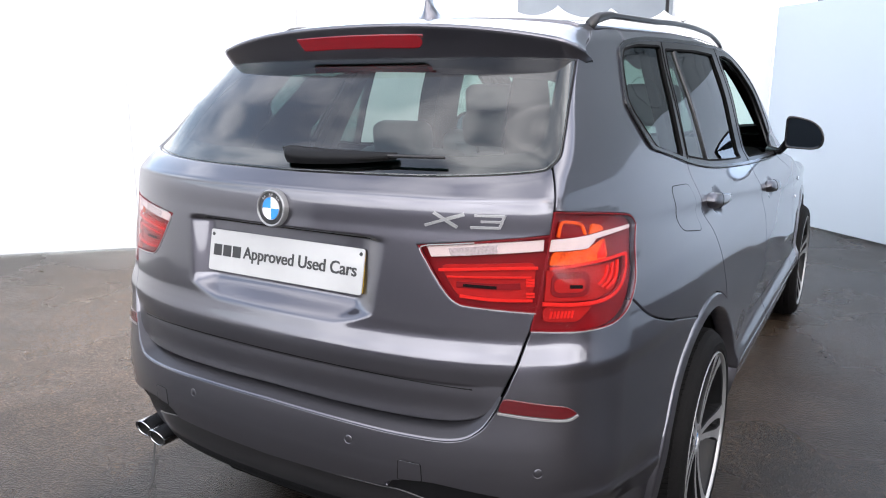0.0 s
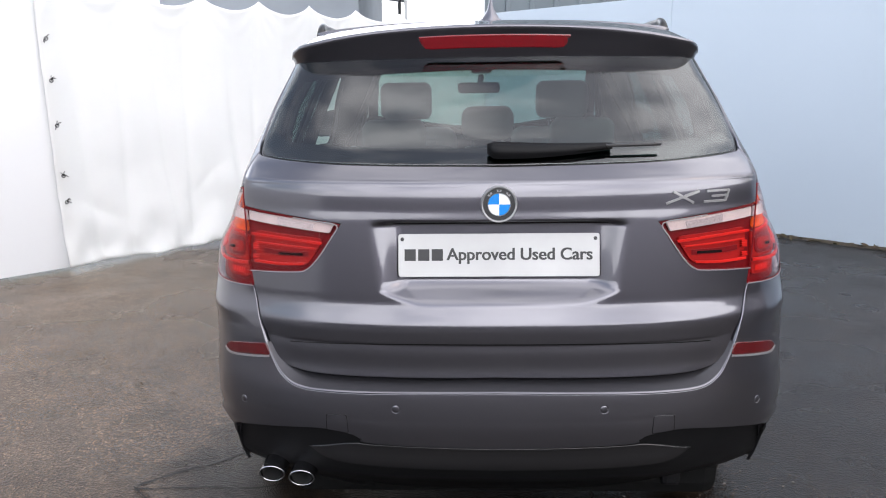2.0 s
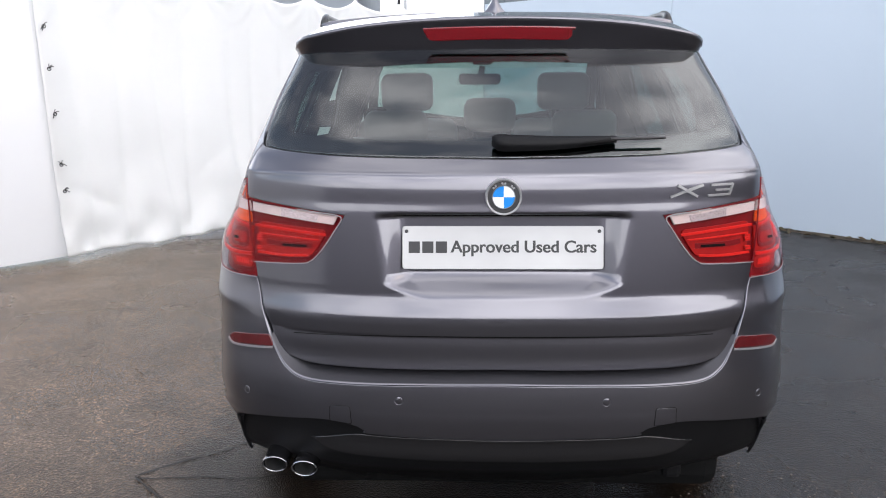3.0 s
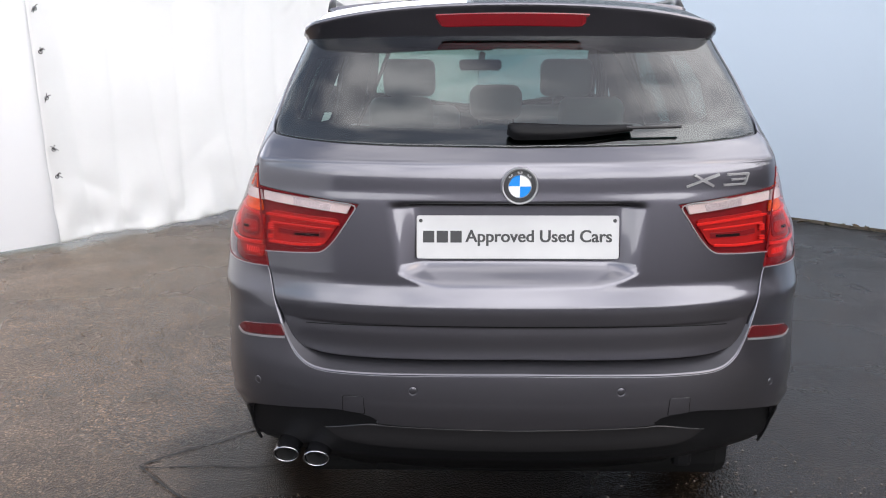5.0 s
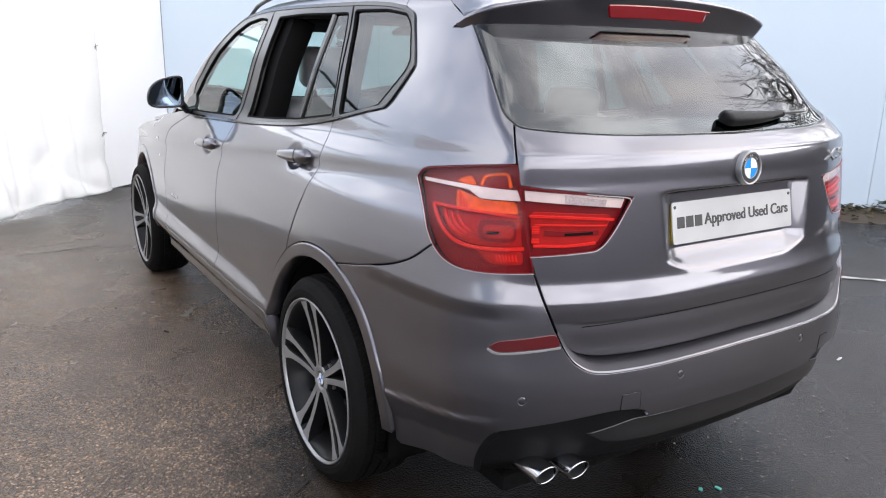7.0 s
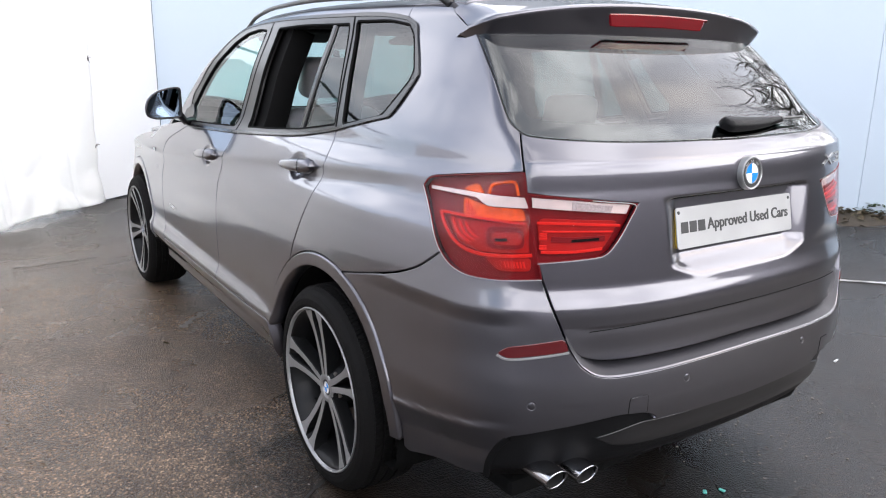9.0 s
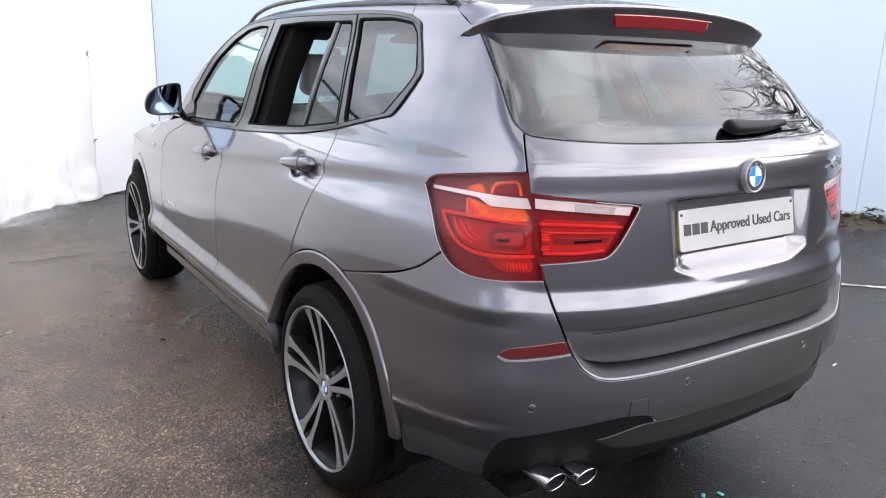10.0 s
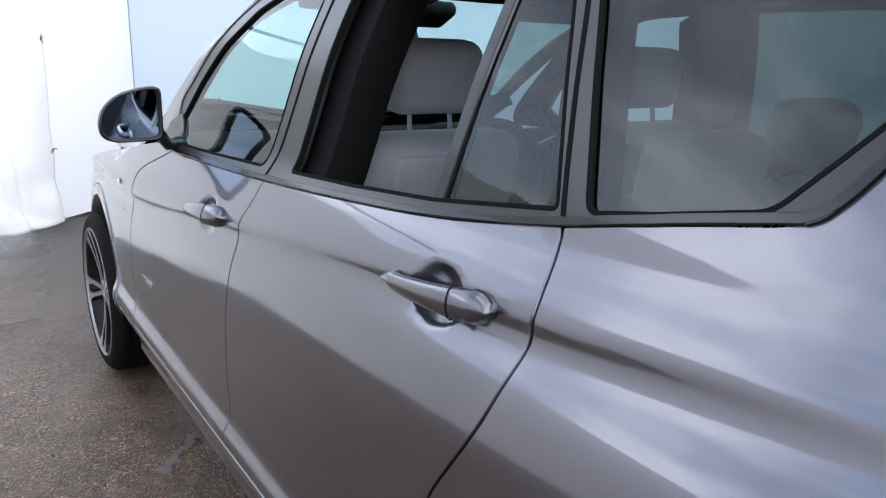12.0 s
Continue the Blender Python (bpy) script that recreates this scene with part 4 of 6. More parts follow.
def lid(x, y, z):
    tuck = 0.24 * np.clip(0.839 - z, 0, 0.052) + 0.003 * step(z, 0.789, 0.783) * step(np.abs(x), 0.60, 0.52) + 0.005 * step(z, 0.770, 0.71) * step(np.abs(x), 0.62, 0.54)
    brow = -0.002 * step(z, 1.13, 1.09)
    half = 0.340 - 0.13 * np.clip(1.083 - z, 0, 0.22) - 0.05 * step(z, 0.925, 0.885)
    bed = 3.737 + 0.11 * (z - 1.0085) - rear_y(x, z) - brow
    scoop = np.clip(bed, 0, None) * step(half - np.abs(x), 0.0, 0.092) * step(z, 0.878, 0.944) * step(z, 1.102, 1.086)
    scoop = scoop - 0.0015 * np.exp(-((z - 1.145) / 0.04)**2) * step(np.abs(x), 0.45, 0.08)
    return smax(body(x, y, z), rear_y(x, z) + tuck + brow + scoop - y, 0.004)


def flank(x, y, z):
    """The doors, with a thumb-wide cup pressed in behind each handle."""
    cup = 0.0
    for yh, zh in ((4.945, 1.062), (5.93, 0.992)):
        cup = cup + 0.016 * step(((y - yh) / 0.074)**2 + ((z - zh) / 0.050)**2, 1.0, 0.05)
    return full(x, y, z) + cup


def way(s):
    a = np.clip(np.abs(s), 0, SQ) / RAD
    return -np.sign(s) * np.sin(a), -np.cos(a), YC + np.clip(np.abs(s) - SQ, 0, None)


def on_skin(s, z, g=body):
    s = np.asarray(s, float); z = np.asarray(z, float)
    dx, dy, y0 = way(s)
    lo = np.full(s.shape, 0.2); hi = np.full(s.shape, 1.9)
    for _ in range(34):
        mid = (lo + hi) / 2
        out = g(mid * dx, y0 + mid * dy, z) > 0
        hi = np.where(out, mid, hi); lo = np.where(out, lo, mid)
    return np.stack([lo * dx, y0 + lo * dy, z], -1)


def unwrap(x, y):
    s = np.where(y < YC, RAD * np.arctan2(np.abs(x), YC - y), SQ + y - YC)
    return -np.sign(x) * s


def at_side(y):
    return float(unwrap(np.array(-0.88), np.array(y)))


def arc(yc, zc, r, a0, a1, n=28):
    """Points of an arch round a wheel, as (s, z); degrees from straight ahead, going up."""
    out = []
    for k in range(n + 1):
        a = radians(a0 + (a1 - a0) * k / n)
        out.append((at_side(yc + r * math.cos(a)), zc + r * math.sin(a)))
    return out


car = new("car")
tagged(car, "dark grey metallic five-door estate car with black trim", "car")
RW_Y, FW_Y, HUB_Z = 4.617, 7.427, 0.352

# seams shared by neighbouring panels
GLASS_LOW = curve([(0, 1.234), (0.36, 1.238), (0.532, 1.245), (0.640, 1.254), (0.670, 1.264)])
GLASS_SIDE = curve([(0.670, 1.264), (0.698, 1.287), (0.720, 1.325), (0.762, 1.400), (0.820, 1.477), (0.850, 1.51)])
SEAM_UP = curve([(0.670, 1.264), (0.655, 1.172)])
SEAM_LAMP = curve([(0.655, 1.172), (0.640, 1.08), (0.627, 1.008), (0.608, 0.913)])
SEAM_LOW = curve([(0.608, 0.913), (0.588, 0.856), (0.566, 0.797), (0.550, 0.757), (0.526, 0.721), (0.494, 0.703), (0.426, 0.694), (0.242, 0.694), (0, 0.697)])
LAMP_IN = curve([(0.648, 1.122), (0.52, 1.106), (0.389, 1.090)]) + curve([(0.389, 1.090), (0.424, 1.025), (0.448, 0.988), (0.468, 0.969), (0.496, 0.962), (0.618, 0.953)])
LAMP_TOP = curve([(0.655, 1.172), (0.76, 1.155), (0.85, 1.140), (0.915, 1.127), (0.938, 1.104)])
LAMP_LOW = curve([(0.938, 1.104), (0.905, 1.06), (0.879, 1.024), (0.840, 0.960), (0.792, 0.923), (0.726, 0.911), (0.608, 0.913)])
BUMP_SEAM = curve([(0.838, 0.957), (0.909, 0.900), (0.994, 0.862), (1.12, 0.828), (1.262, 0.797)])
BELT_REAR = curve([(1.242, 1.258), (1.40, 1.232), (1.549, 1.201)])
BELT = curve([(1.549, 1.201), (1.807, 1.162), (2.14, 1.135), (2.478, 1.115)])
BELT_FRONT = curve([(2.478, 1.115), (2.85, 1.100), (3.20, 1.092)])
DOOR_MID = curve([(2.478, 1.115), (2.505, 0.988), (2.535, 0.74), (2.520, 0.458)])
DOOR_REAR = curve([(1.549, 1.201), (1.533, 1.079), (1.556, 0.95), (1.640, 0.808)])
DOOR_FRONT = curve([(3.20, 1.092), (3.44, 0.99), (3.53, 0.82), (3.53, 0.62), (3.47, 0.458)])
DLO_TOP = curve([(1.299, 1.557), (1.50, 1.574), (1.687, 1.580), (2.04, 1.584), (2.40, 1.582), (2.70, 1.562), (2.87, 1.513), (3.05, 1.42), (3.20, 1.30), (3.33, 1.17), (3.36, 1.115), (3.20, 1.092)])
DLO_BACK = curve([(1.299, 1.557), (1.215, 1.535), (1.185, 1.500), (1.110, 1.41), (1.104, 1.375), (1.175, 1.290), (1.205, 1.268), (1.242, 1.258)])

# tailgate
tailgate = panel("tailgate", chain(mirrored(GLASS_LOW), SEAM_UP, curve([(0.655, 1.172), (0.648, 1.122)]), LAMP_IN, curve([(0.618, 0.953), (0.608, 0.913)]), SEAM_LOW, flip(SEAM_LOW[::-1]), flip([(0.608, 0.913), (0.618, 0.953)]), flip(LAMP_IN[::-1]), flip([(0.648, 1.122), (0.655, 1.172)]), flip(SEAM_UP[::-1])), PAINT, car, lid, cell=0.005)
panel("rear_window", chain(mirrored(GLASS_LOW), GLASS_SIDE, curve([(0.850, 1.51), (0.5, 1.535), (0, 1.545), (-0.5, 1.535), (-0.850, 1.51)]), flip(GLASS_SIDE[::-1])), TAIL_GLASS, car, body, gap=0.003, lift=-0.003, label="tinted rear window glass")
# quarter panels, bumper, doors, wings
quarter = chain(SEAM_UP[::-1], GLASS_SIDE, curve([(0.850, 1.51), (0.944, 1.553), (1.0, 1.585)]), curve([(1.0, 1.585), (1.299, 1.602)]), curve([(1.299, 1.602), (1.299, 1.557)]), DLO_BACK, BELT_REAR, DOOR_REAR, arc(RW_Y, HUB_Z, 0.468, 57, 107), BUMP_SEAM[::-1], [(0.838, 0.957)], [p for p in LAMP_LOW[::-1] if p[1] > 0.957], LAMP_TOP[::-1])
both("quarter_panel", quarter, PAINT, car, full, cell=0.009)
both("roof_side", chain(curve([(1.299, 1.557), (1.299, 1.602)]), curve([(1.299, 1.602), (1.7, 1.622), (2.1, 1.626), (2.5, 1.617), (2.78, 1.580), (2.98, 1.505), (3.15, 1.412), (3.33, 1.28), (3.48, 1.15), (3.50, 1.10)]), curve([(3.50, 1.10), (3.36, 1.10)]), DLO_TOP[-9:0:-1]), PAINT, car, full, cell=0.014, flange=0.01)
both("rear_door", chain(BELT, DOOR_MID, curve([(2.520, 0.458), (2.1, 0.462), (1.855, 0.462)]), arc(RW_Y, HUB_Z, 0.468, 14, 57), DOOR_REAR[::-1]), PAINT, car, flank, cell=0.008)
both("front_door", chain(BELT_FRONT, DOOR_FRONT, curve([(3.47, 0.458), (2.9, 0.458), (2.520, 0.458)]), DOOR_MID[::-1]), PAINT, car, flank, cell=0.008)
both("front_wing", chain(DOOR_FRONT, curve([(3.47, 0.458), (3.46, 0.40)]), arc(FW_Y, HUB_Z, 0.468, 175, 20), curve([(at_side(7.88), 0.52), (at_side(8.0), 0.60), (at_side(7.95), 0.78), (at_side(7.6), 0.92), (at_side(7.2), 1.0), (at_side(6.85), 1.055), (3.36, 1.10), (3.20, 1.092)])), PAINT, car, full, cell=0.02)
LOW_EDGE = curve([(0, 0.508), (0.300, 0.516), (0.325, 0.527), (0.350, 0.541), (0.425, 0.549), (0.56, 0.528), (0.655, 0.506)], 6) + curve([(0.655, 0.506), (0.672, 0.490), (0.700, 0.42), (0.712, 0.360)], 5)
bump_low = LOW_EDGE + curve([(0.712, 0.360), (0.748, 0.350), (0.85, 0.340), (0.955, 0.315)], 6)
EDGE = curve([(0, 0.667), (0.20, 0.664), (0.37, 0.659), (0.463, 0.662), (0.509, 0.687), (0.535, 0.724), (0.553, 0.765)])
bump_half = chain(EDGE, [p for p in SEAM_LOW[::-1] if p[1] > 0.77], LAMP_LOW[::-1][:1], [p for p in LAMP_LOW[::-1] if p[1] <= 0.957], BUMP_SEAM, arc(RW_Y, HUB_Z, 0.468, 107, 183), bump_low[::-1])
rear_bumper = panel("rear_bumper", chain(bump_half, flip(bump_half[::-1])), PAINT, car, bumper, cell=0.011, flange=0.02)
# the loading shelf on top of the bumper
def shelf():
    out = np.array(mirrored(EDGE))
    ins = np.array(mirrored(curve([(0, 0.699), (0.20, 0.696), (0.37, 0.695), (0.455, 0.699), (0.498, 0.714), (0.527, 0.740), (0.550, 0.773)])))
    dep = 0.034 * step(np.abs(ins[:, 0]), 0.56, 0.44) + 0.010
    p0 = on_skin(out[:, 0], out[:, 1], bumper)
    n0 = slope(bumper, p0)
    p1 = on_skin(ins[:, 0], ins[:, 1], bumper)
    n1 = slope(bumper, p1)
    p1 = p1 - n1 * dep[:, None]
    lift = p1 - p0
    rows = [p0 - n0 * 0.0005, p0 + lift * 0.05 + n0 * 0.0006 + np.array([0, 0, 0.0010]), p0 + lift * 0.09 + np.array([0, 0, 0.0010]), p0 + lift * 0.2 + np.array([0, 0, 0.001]), p0 + lift * 0.6 - np.array([0, 0, 0.002]), p1, p1 - n1 * 0.03]
    m = len(out)
    verts = np.concatenate(rows)
    faces = [(r * m + k, (r + 1) * m + k, (r + 1) * m + k + 1, r * m + k + 1) for r in range(len(rows) - 1) for k in range(m - 1)]
    me = bpy.data.meshes.new("bumper_shelf")
    me.from_pydata(verts.tolist(), [], faces)
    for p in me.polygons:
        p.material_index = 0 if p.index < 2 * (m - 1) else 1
    return mesh_link("bumper_shelf", me, [PAINT, SHELF_SHADED], car)


shelf()
both("arch_flare", chain(arc(RW_Y, HUB_Z, 0.468, 14, 180), arc(RW_Y, HUB_Z, 0.418, 180, 14)), PAINT, car, full, cell=0.014, lift=0.006, flange=0.05, round_edge=0.006)
both("arch_flare", chain(arc(FW_Y, HUB_Z, 0.468, 14, 175), arc(FW_Y, HUB_Z, 0.418, 175, 14)), PAINT, car, full, cell=0.02, lift=0.006, flange=0.05, round_edge=0.006)
both("side_skirt", chain(curve([(1.855, 0.462), (2.5, 0.456), (3.47, 0.456)]), curve([(3.47, 0.456), (3.50, 0.30)]), curve([(3.50, 0.30), (2.5, 0.285), (1.86, 0.30)]), curve([(1.86, 0.30), (1.84, 0.38), (1.855, 0.462)])), PAINT, car, full, cell=0.02, flange=0.05)
# roof and bonnet, seen from above
panel("roof", chain(curve([(-0.555, 4.30), (0, 4.22), (0.555, 4.30)]), curve([(0.555, 4.30), (0.592, 4.8), (0.600, 5.4), (0.585, 5.82)]), curve([(0.585, 5.82), (0, 5.90), (-0.585, 5.82)]), curve([(-0.585, 5.82), (-0.600, 5.4), (-0.592, 4.8), (-0.555, 4.30)])), PAINT, car, full, top=True, cell=0.03)
panel("windscreen", chain(curve([(-0.60, 5.84), (0, 5.92), (0.60, 5.84)]), curve([(0.60, 5.84), (0.69, 6.35), (0.74, 6.75)]), curve([(0.74, 6.75), (0, 6.97), (-0.74, 6.75)]), curve([(-0.74, 6.75), (-0.69, 6.35), (-0.60, 5.84)])), FRONT_GLASS, car, full, top=True, cell=0.04, lift=-0.003)
edge_out = chain(curve([(-0.60, 5.84), (0, 5.92), (0.60, 5.84)]), curve([(0.60, 5.84), (0.69, 6.35), (0.74, 6.75)]), curve([(0.74, 6.75), (0, 6.97), (-0.74, 6.75)]), curve([(-0.74, 6.75), (-0.69, 6.35), (-0.60, 5.84)]))
edge_in = chain(curve([(-0.555, 5.88), (0, 5.955), (0.555, 5.88)]), curve([(0.555, 5.88), (0.610, 6.35), (0.665, 6.71)]), curve([(0.665, 6.71), (0, 6.925), (-0.665, 6.71)]), curve([(-0.665, 6.71), (-0.610, 6.35), (-0.555, 5.88)]))
panel("windscreen_border", ring(edge_out, edge_in), TINT_BLACK, car, full, top=True, gap=0.0, cell=0.04, lift=-0.016, flange=0.01, label="black border inside the windscreen")
panel("bonnet", chain(curve([(-0.77, 6.82), (0, 7.02), (0.77, 6.82)]), curve([(0.77, 6.82), (0.775, 7.4), (0.66, 7.95)]), curve([(0.66, 7.95), (0, 8.16), (-0.66, 7.95)]), curve([(-0.66, 7.95), (-0.775, 7.4), (-0.77, 6.82)])), PAINT, car, full, top=True, cell=0.04)
panel("cowl", chain(curve([(-0.76, 6.66), (0, 6.90), (0.76, 6.66)]), curve([(0.76, 6.66), (0.76, 6.90)]), curve([(0.76, 6.90), (0, 7.10), (-0.76, 6.90)]), curve([(-0.76, 6.90), (-0.76, 6.66)])), PLASTIC, car, full, top=True, cell=0.05, lift=-0.014)
# inner shell, floor and wheel wells
def well(yc, side):
    bm = bmesh.new()
    lathe(bm, [(0.415, 0.0), (0.43, -0.28), (0.38, -0.34), (0.02, -0.34)], Matrix.Translation((side * 0.832, yc, HUB_Z + 0.01)) @ Matrix.Rotation(radians(90 * side), 4, "Y"), 48)
    for v in [v for v in bm.verts if v.co.z < 0.22]:
        v.co.z = 0.22
    return part("wheel_well", bm, DARK, car, "black wheel arch liner", smooth=True)


for yc in (RW_Y, FW_Y):
    for sd in (-1, 1):
        well(yc, sd)
shell = chain(curve([(0, 1.18), (0.64, 1.17), (0.9, 1.10), (1.25, 1.19), (1.55, 1.17)]), curve([(1.55, 1.17), (2.48, 1.085), (3.2, 1.06)]), curve([(3.2, 1.06), (3.50, 1.0), (3.62, 0.8), (at_side(6.98), 0.36)]), curve([(at_side(6.98), 0.36), (1.9, 0.34)]), arc(RW_Y, HUB_Z, 0.45, 0, 180), curve([(0.93, 0.38), (0.6, 0.40), (0, 0.42)]))
both("inner_panel", shell, DARK, car, body, gap=0.0, cell=0.05, flange=0.002, lift=-0.075)
bm = bmesh.new()
box(bm, (1.50, 3.3, 0.07), Matrix.Translation((0, 6.05, 0.27)), bevel=0.02)
box(bm, (0.84, 1.3, 0.07), Matrix.Translation((0, 4.55, 0.31)), bevel=0.02)
box(bm, (1.05, 0.32, 0.14), Matrix.Translation((0.12, 3.98, 0.33)), bevel=0.05)
# low tray added to keep light off the ground under the tail
box(bm, (1.22, 1.45, 0.06), Matrix.Translation((0, 4.66, 0.235)), bevel=0.02)
box(bm, (1.44, 1.10, 0.45), Matrix.Translation((0, 7.40, 0.68)), bevel=0.05)
part("underbody", bm, DARK, car, "black underside of the car")
# the nose, closed round the front
bm = bmesh.new()
for k, (w, d, z, h) in enumerate(((1.50, 0.34, 0.55, 0.44), (1.36, 0.22, 0.83, 0.14))):
    box(bm, (w, d, h), Matrix.Translation((0, 7.99 - 0.02 * k, z)), bevel=0.09, seg=4)
part("front_bumper", bm, PAINT, car, smooth=True)

# wheels
def wheel(yc, side):
    base = new("wheel")
    base.parent = car
    tagged(base, "dark alloy wheel with five machined double spokes")
    m = Matrix.Translation((side * 0.785, yc, HUB_Z)) @ Matrix.Rotation(radians(90 * side), 4, "Y") @ Matrix.Rotation(radians(8 if yc < 6 else 30), 4, "Z")
    bm = bmesh.new()
    prof = [(0.270, 0.104), (0.279, 0.114), (0.292, 0.120), (0.310, 0.120), (0.326, 0.113), (0.338, 0.101), (0.346, 0.086)]
    lathe(bm, prof, m, 96)
    # tread: ribs with sipes cut in
    seg = 140
    for r0, (h0, h1) in enumerate(((0.086, 0.062), (0.054, 0.024), (0.016, -0.016), (-0.024, -0.054), (-0.062, -0.086))):
        for k in range(seg):
            a0, a1 = 2 * math.pi * (k + 0.06) / seg, 2 * math.pi * (k + 0.90) / seg
            skew = 0.010 if r0 % 2 else -0.010
            q = []
            for rr in (0.3525 if 0 < r0 < 4 else 0.3495, 0.342):
                for h, sk in ((h0, skew), (h1, -skew)):
                    for a in (a0, a1):
                        q.append(bm.verts.new(m @ Vector((rr * math.cos(a + sk), rr * math.sin(a + sk), h))))
            for f in ((0, 1, 3, 2), (0, 4, 5, 1), (2, 3, 7, 6), (0, 2, 6, 4), (1, 5, 7, 3)):
                bm.faces.new([q[i] for i in f])
    lathe(bm, [(0.346, 0.086), (0.342, 0.085), (0.342, -0.085), (0.346, -0.086), (0.335, -0.114), (0.30, -0.125), (0.26, -0.115)], m, 96)
    part("tyre", bm, RUBBER, base, "black low-profile road tyre", smooth=False)
    bm = bmesh.new()
    lathe(bm, [(0.2715, 0.110), (0.2745, 0.117), (0.2765, 0.120), (0.2795, 0.120), (0.281, 0.115), (0.275, 0.106)], m, 96)
    part("rim_lip", bm, SILVER, base, "bright machined rim edge", smooth=True)
    bm = bmesh.new()
    lathe(bm, [(0.276, 0.106), (0.2715, 0.110), (0.266, 0.103), (0.252, 0.080), (0.236, 0.02), (0.225, -0.10), (0.26, -0.118)], m, 72)
    part("rim_barrel", bm, GUNMETAL, base, smooth=True)
    # five double spokes, machined on the face
    for k in range(5):
        for half in (-1, 1):
            bm = bmesh.new()
            mid = 2 * math.pi * k / 5
            pts = []
            for j in range(9):
                t = j / 8
                r = 0.040 + 0.229 * t
                off = half * (0.0095 + 0.0290 * t ** 1.15) / max(r, 0.04)
                wid = 0.0100 + 0.0005 * t + 0.016 * t ** 9
                h = 0.090 + 0.022 * t - 0.006 * math.sin(math.pi * t) + 0.0006 * half
                pts.append((r, mid + off, wid, h))
            rows = []
            for r, a, wd, h in pts:
                c = Vector((r * math.cos(a), r * math.sin(a), 0))
                tn = Vector((-math.sin(a), math.cos(a), 0))
                rows.append([bm.verts.new(m @ (c + tn * x + Vector((0, 0, h + dz)))) for x, dz in ((-wd - 0.007, -0.045), (-wd - 0.002, -0.004), (-wd, 0.0), (wd, 0.0), (wd + 0.002, -0.004), (wd + 0.007, -0.045))])
            for a, b in zip(rows, rows[1:]):
                for i in range(5):
                    f = bm.faces.new((a[i], b[i], b[i + 1], a[i + 1]) if side > 0 else (a[i + 1], b[i + 1], b[i], a[i]))
                    f.material_index = 0 if i == 2 else 1
            part("spoke", bm, [SILVER, GUNMETAL], base)
    hub_m = m @ Matrix.Translation((0, 0, 0.022))
    bm = bmesh.new()
    lathe(bm, [(0.0, 0.060), (0.028, 0.060), (0.032, 0.067), (0.046, 0.0690), (0.052, 0.064)], hub_m, 40)
    part("hub", bm, SILVER, base, smooth=True)
    bm = bmesh.new()
    lathe(bm, [(0.052, 0.063), (0.058, 0.052), (0.070, 0.038), (0.084, 0.016), (0.088, -0.02)], hub_m, 40)
    part("hub_flange", bm, GUNMETAL, base, "dark painted wheel centre", smooth=True)
    for k in range(5):
        a = 2 * math.pi * (k + 0.5) / 5
        bm = bmesh.new()
        lathe(bm, [(0.0, 0.040), (0.007, 0.040), (0.009, 0.037), (0.009, 0.015)], hub_m @ Matrix.Translation((0.060 * math.cos(a), 0.060 * math.sin(a), 0.010)), 6)
        part("wheel_bolt", bm, STEEL, base)
    roundel(0.032, hub_m @ Matrix.Translation((0, 0, 0.064)), base)
    bm = bmesh.new()
    lathe(bm, [(0.08, 0.0), (0.165, 0.0), (0.168, -0.004), (0.168, -0.022), (0.08, -0.022)], m, 56)
    part("brake_disc", bm, STEEL, base, smooth=False)
    bm = bmesh.new()
    box(bm, (0.09, 0.20, 0.08), m @ Matrix.Rotation(radians(60), 4, "Z") @ Matrix.Translation((0.14, 0, -0.008)), bevel=0.015)
    part("brake_caliper", bm, GUNMETAL, base)
    return base


def roundel(r, m, parent):
    """A round enamel badge: chrome rim, black ring, quarters in blue and white."""
    bm = bmesh.new()
    lathe(bm, [(r * 0.87, 0.0), (r * 0.90, r * 0.07), (r * 0.96, r * 0.09), (r, r * 0.03), (r * 1.02, -r * 0.25), (r * 1.02, -r * 0.34)], m, 48)
    lathe(bm, [(r * 0.60, r * 0.02), (r * 0.62, r * 0.07), (r * 0.645, r * 0.02)], m, 48)
    for f in bm.faces:
        f.material_index = 0
    def sector(r0, r1, a0, a1, h, mi, n=12):
        for k in range(n):
            a, b = radians(a0 + (a1 - a0) * k / n), radians(a0 + (a1 - a0) * (k + 1) / n)
            vs = [bm.verts.new(m @ Vector((q * math.cos(t), q * math.sin(t), h))) for q, t in ((r0, a), (r1, a), (r1, b), (r0, b))]
            if r0 == 0:
                vs = vs[1:]
                vs[2 - 2:2 - 2] = []
            try:
                f = bm.faces.new(vs)
                f.material_index = mi
            except ValueError:
                pass
    sector(r * 0.62, r * 0.88, 0, 360, r * 0.02, 1, 48)
    for q in range(4):
        sector(r * 0.001, r * 0.62, q * 90, q * 90 + 90, r * 0.025, 3 if q % 2 else 2)
    for a in (48, 90, 132):
        sector(r * 0.69, r * 0.81, a - 10, a - 3, r * 0.03, 0, 2)
        sector(r * 0.69, r * 0.81, a + 3, a + 10, r * 0.03, 0, 2)
        sector(r * 0.69, r * 0.74, a - 3, a + 3, r * 0.03, 0, 2)
    return part("emblem", bm, [SILVER, INK, WHITE_ENAMEL, BLUE_ENAMEL], parent, "round enamel badge in a chrome rim", smooth=False)


for yc in (RW_Y, FW_Y):
    for sd in (-1, 1):
        wheel(yc, sd)

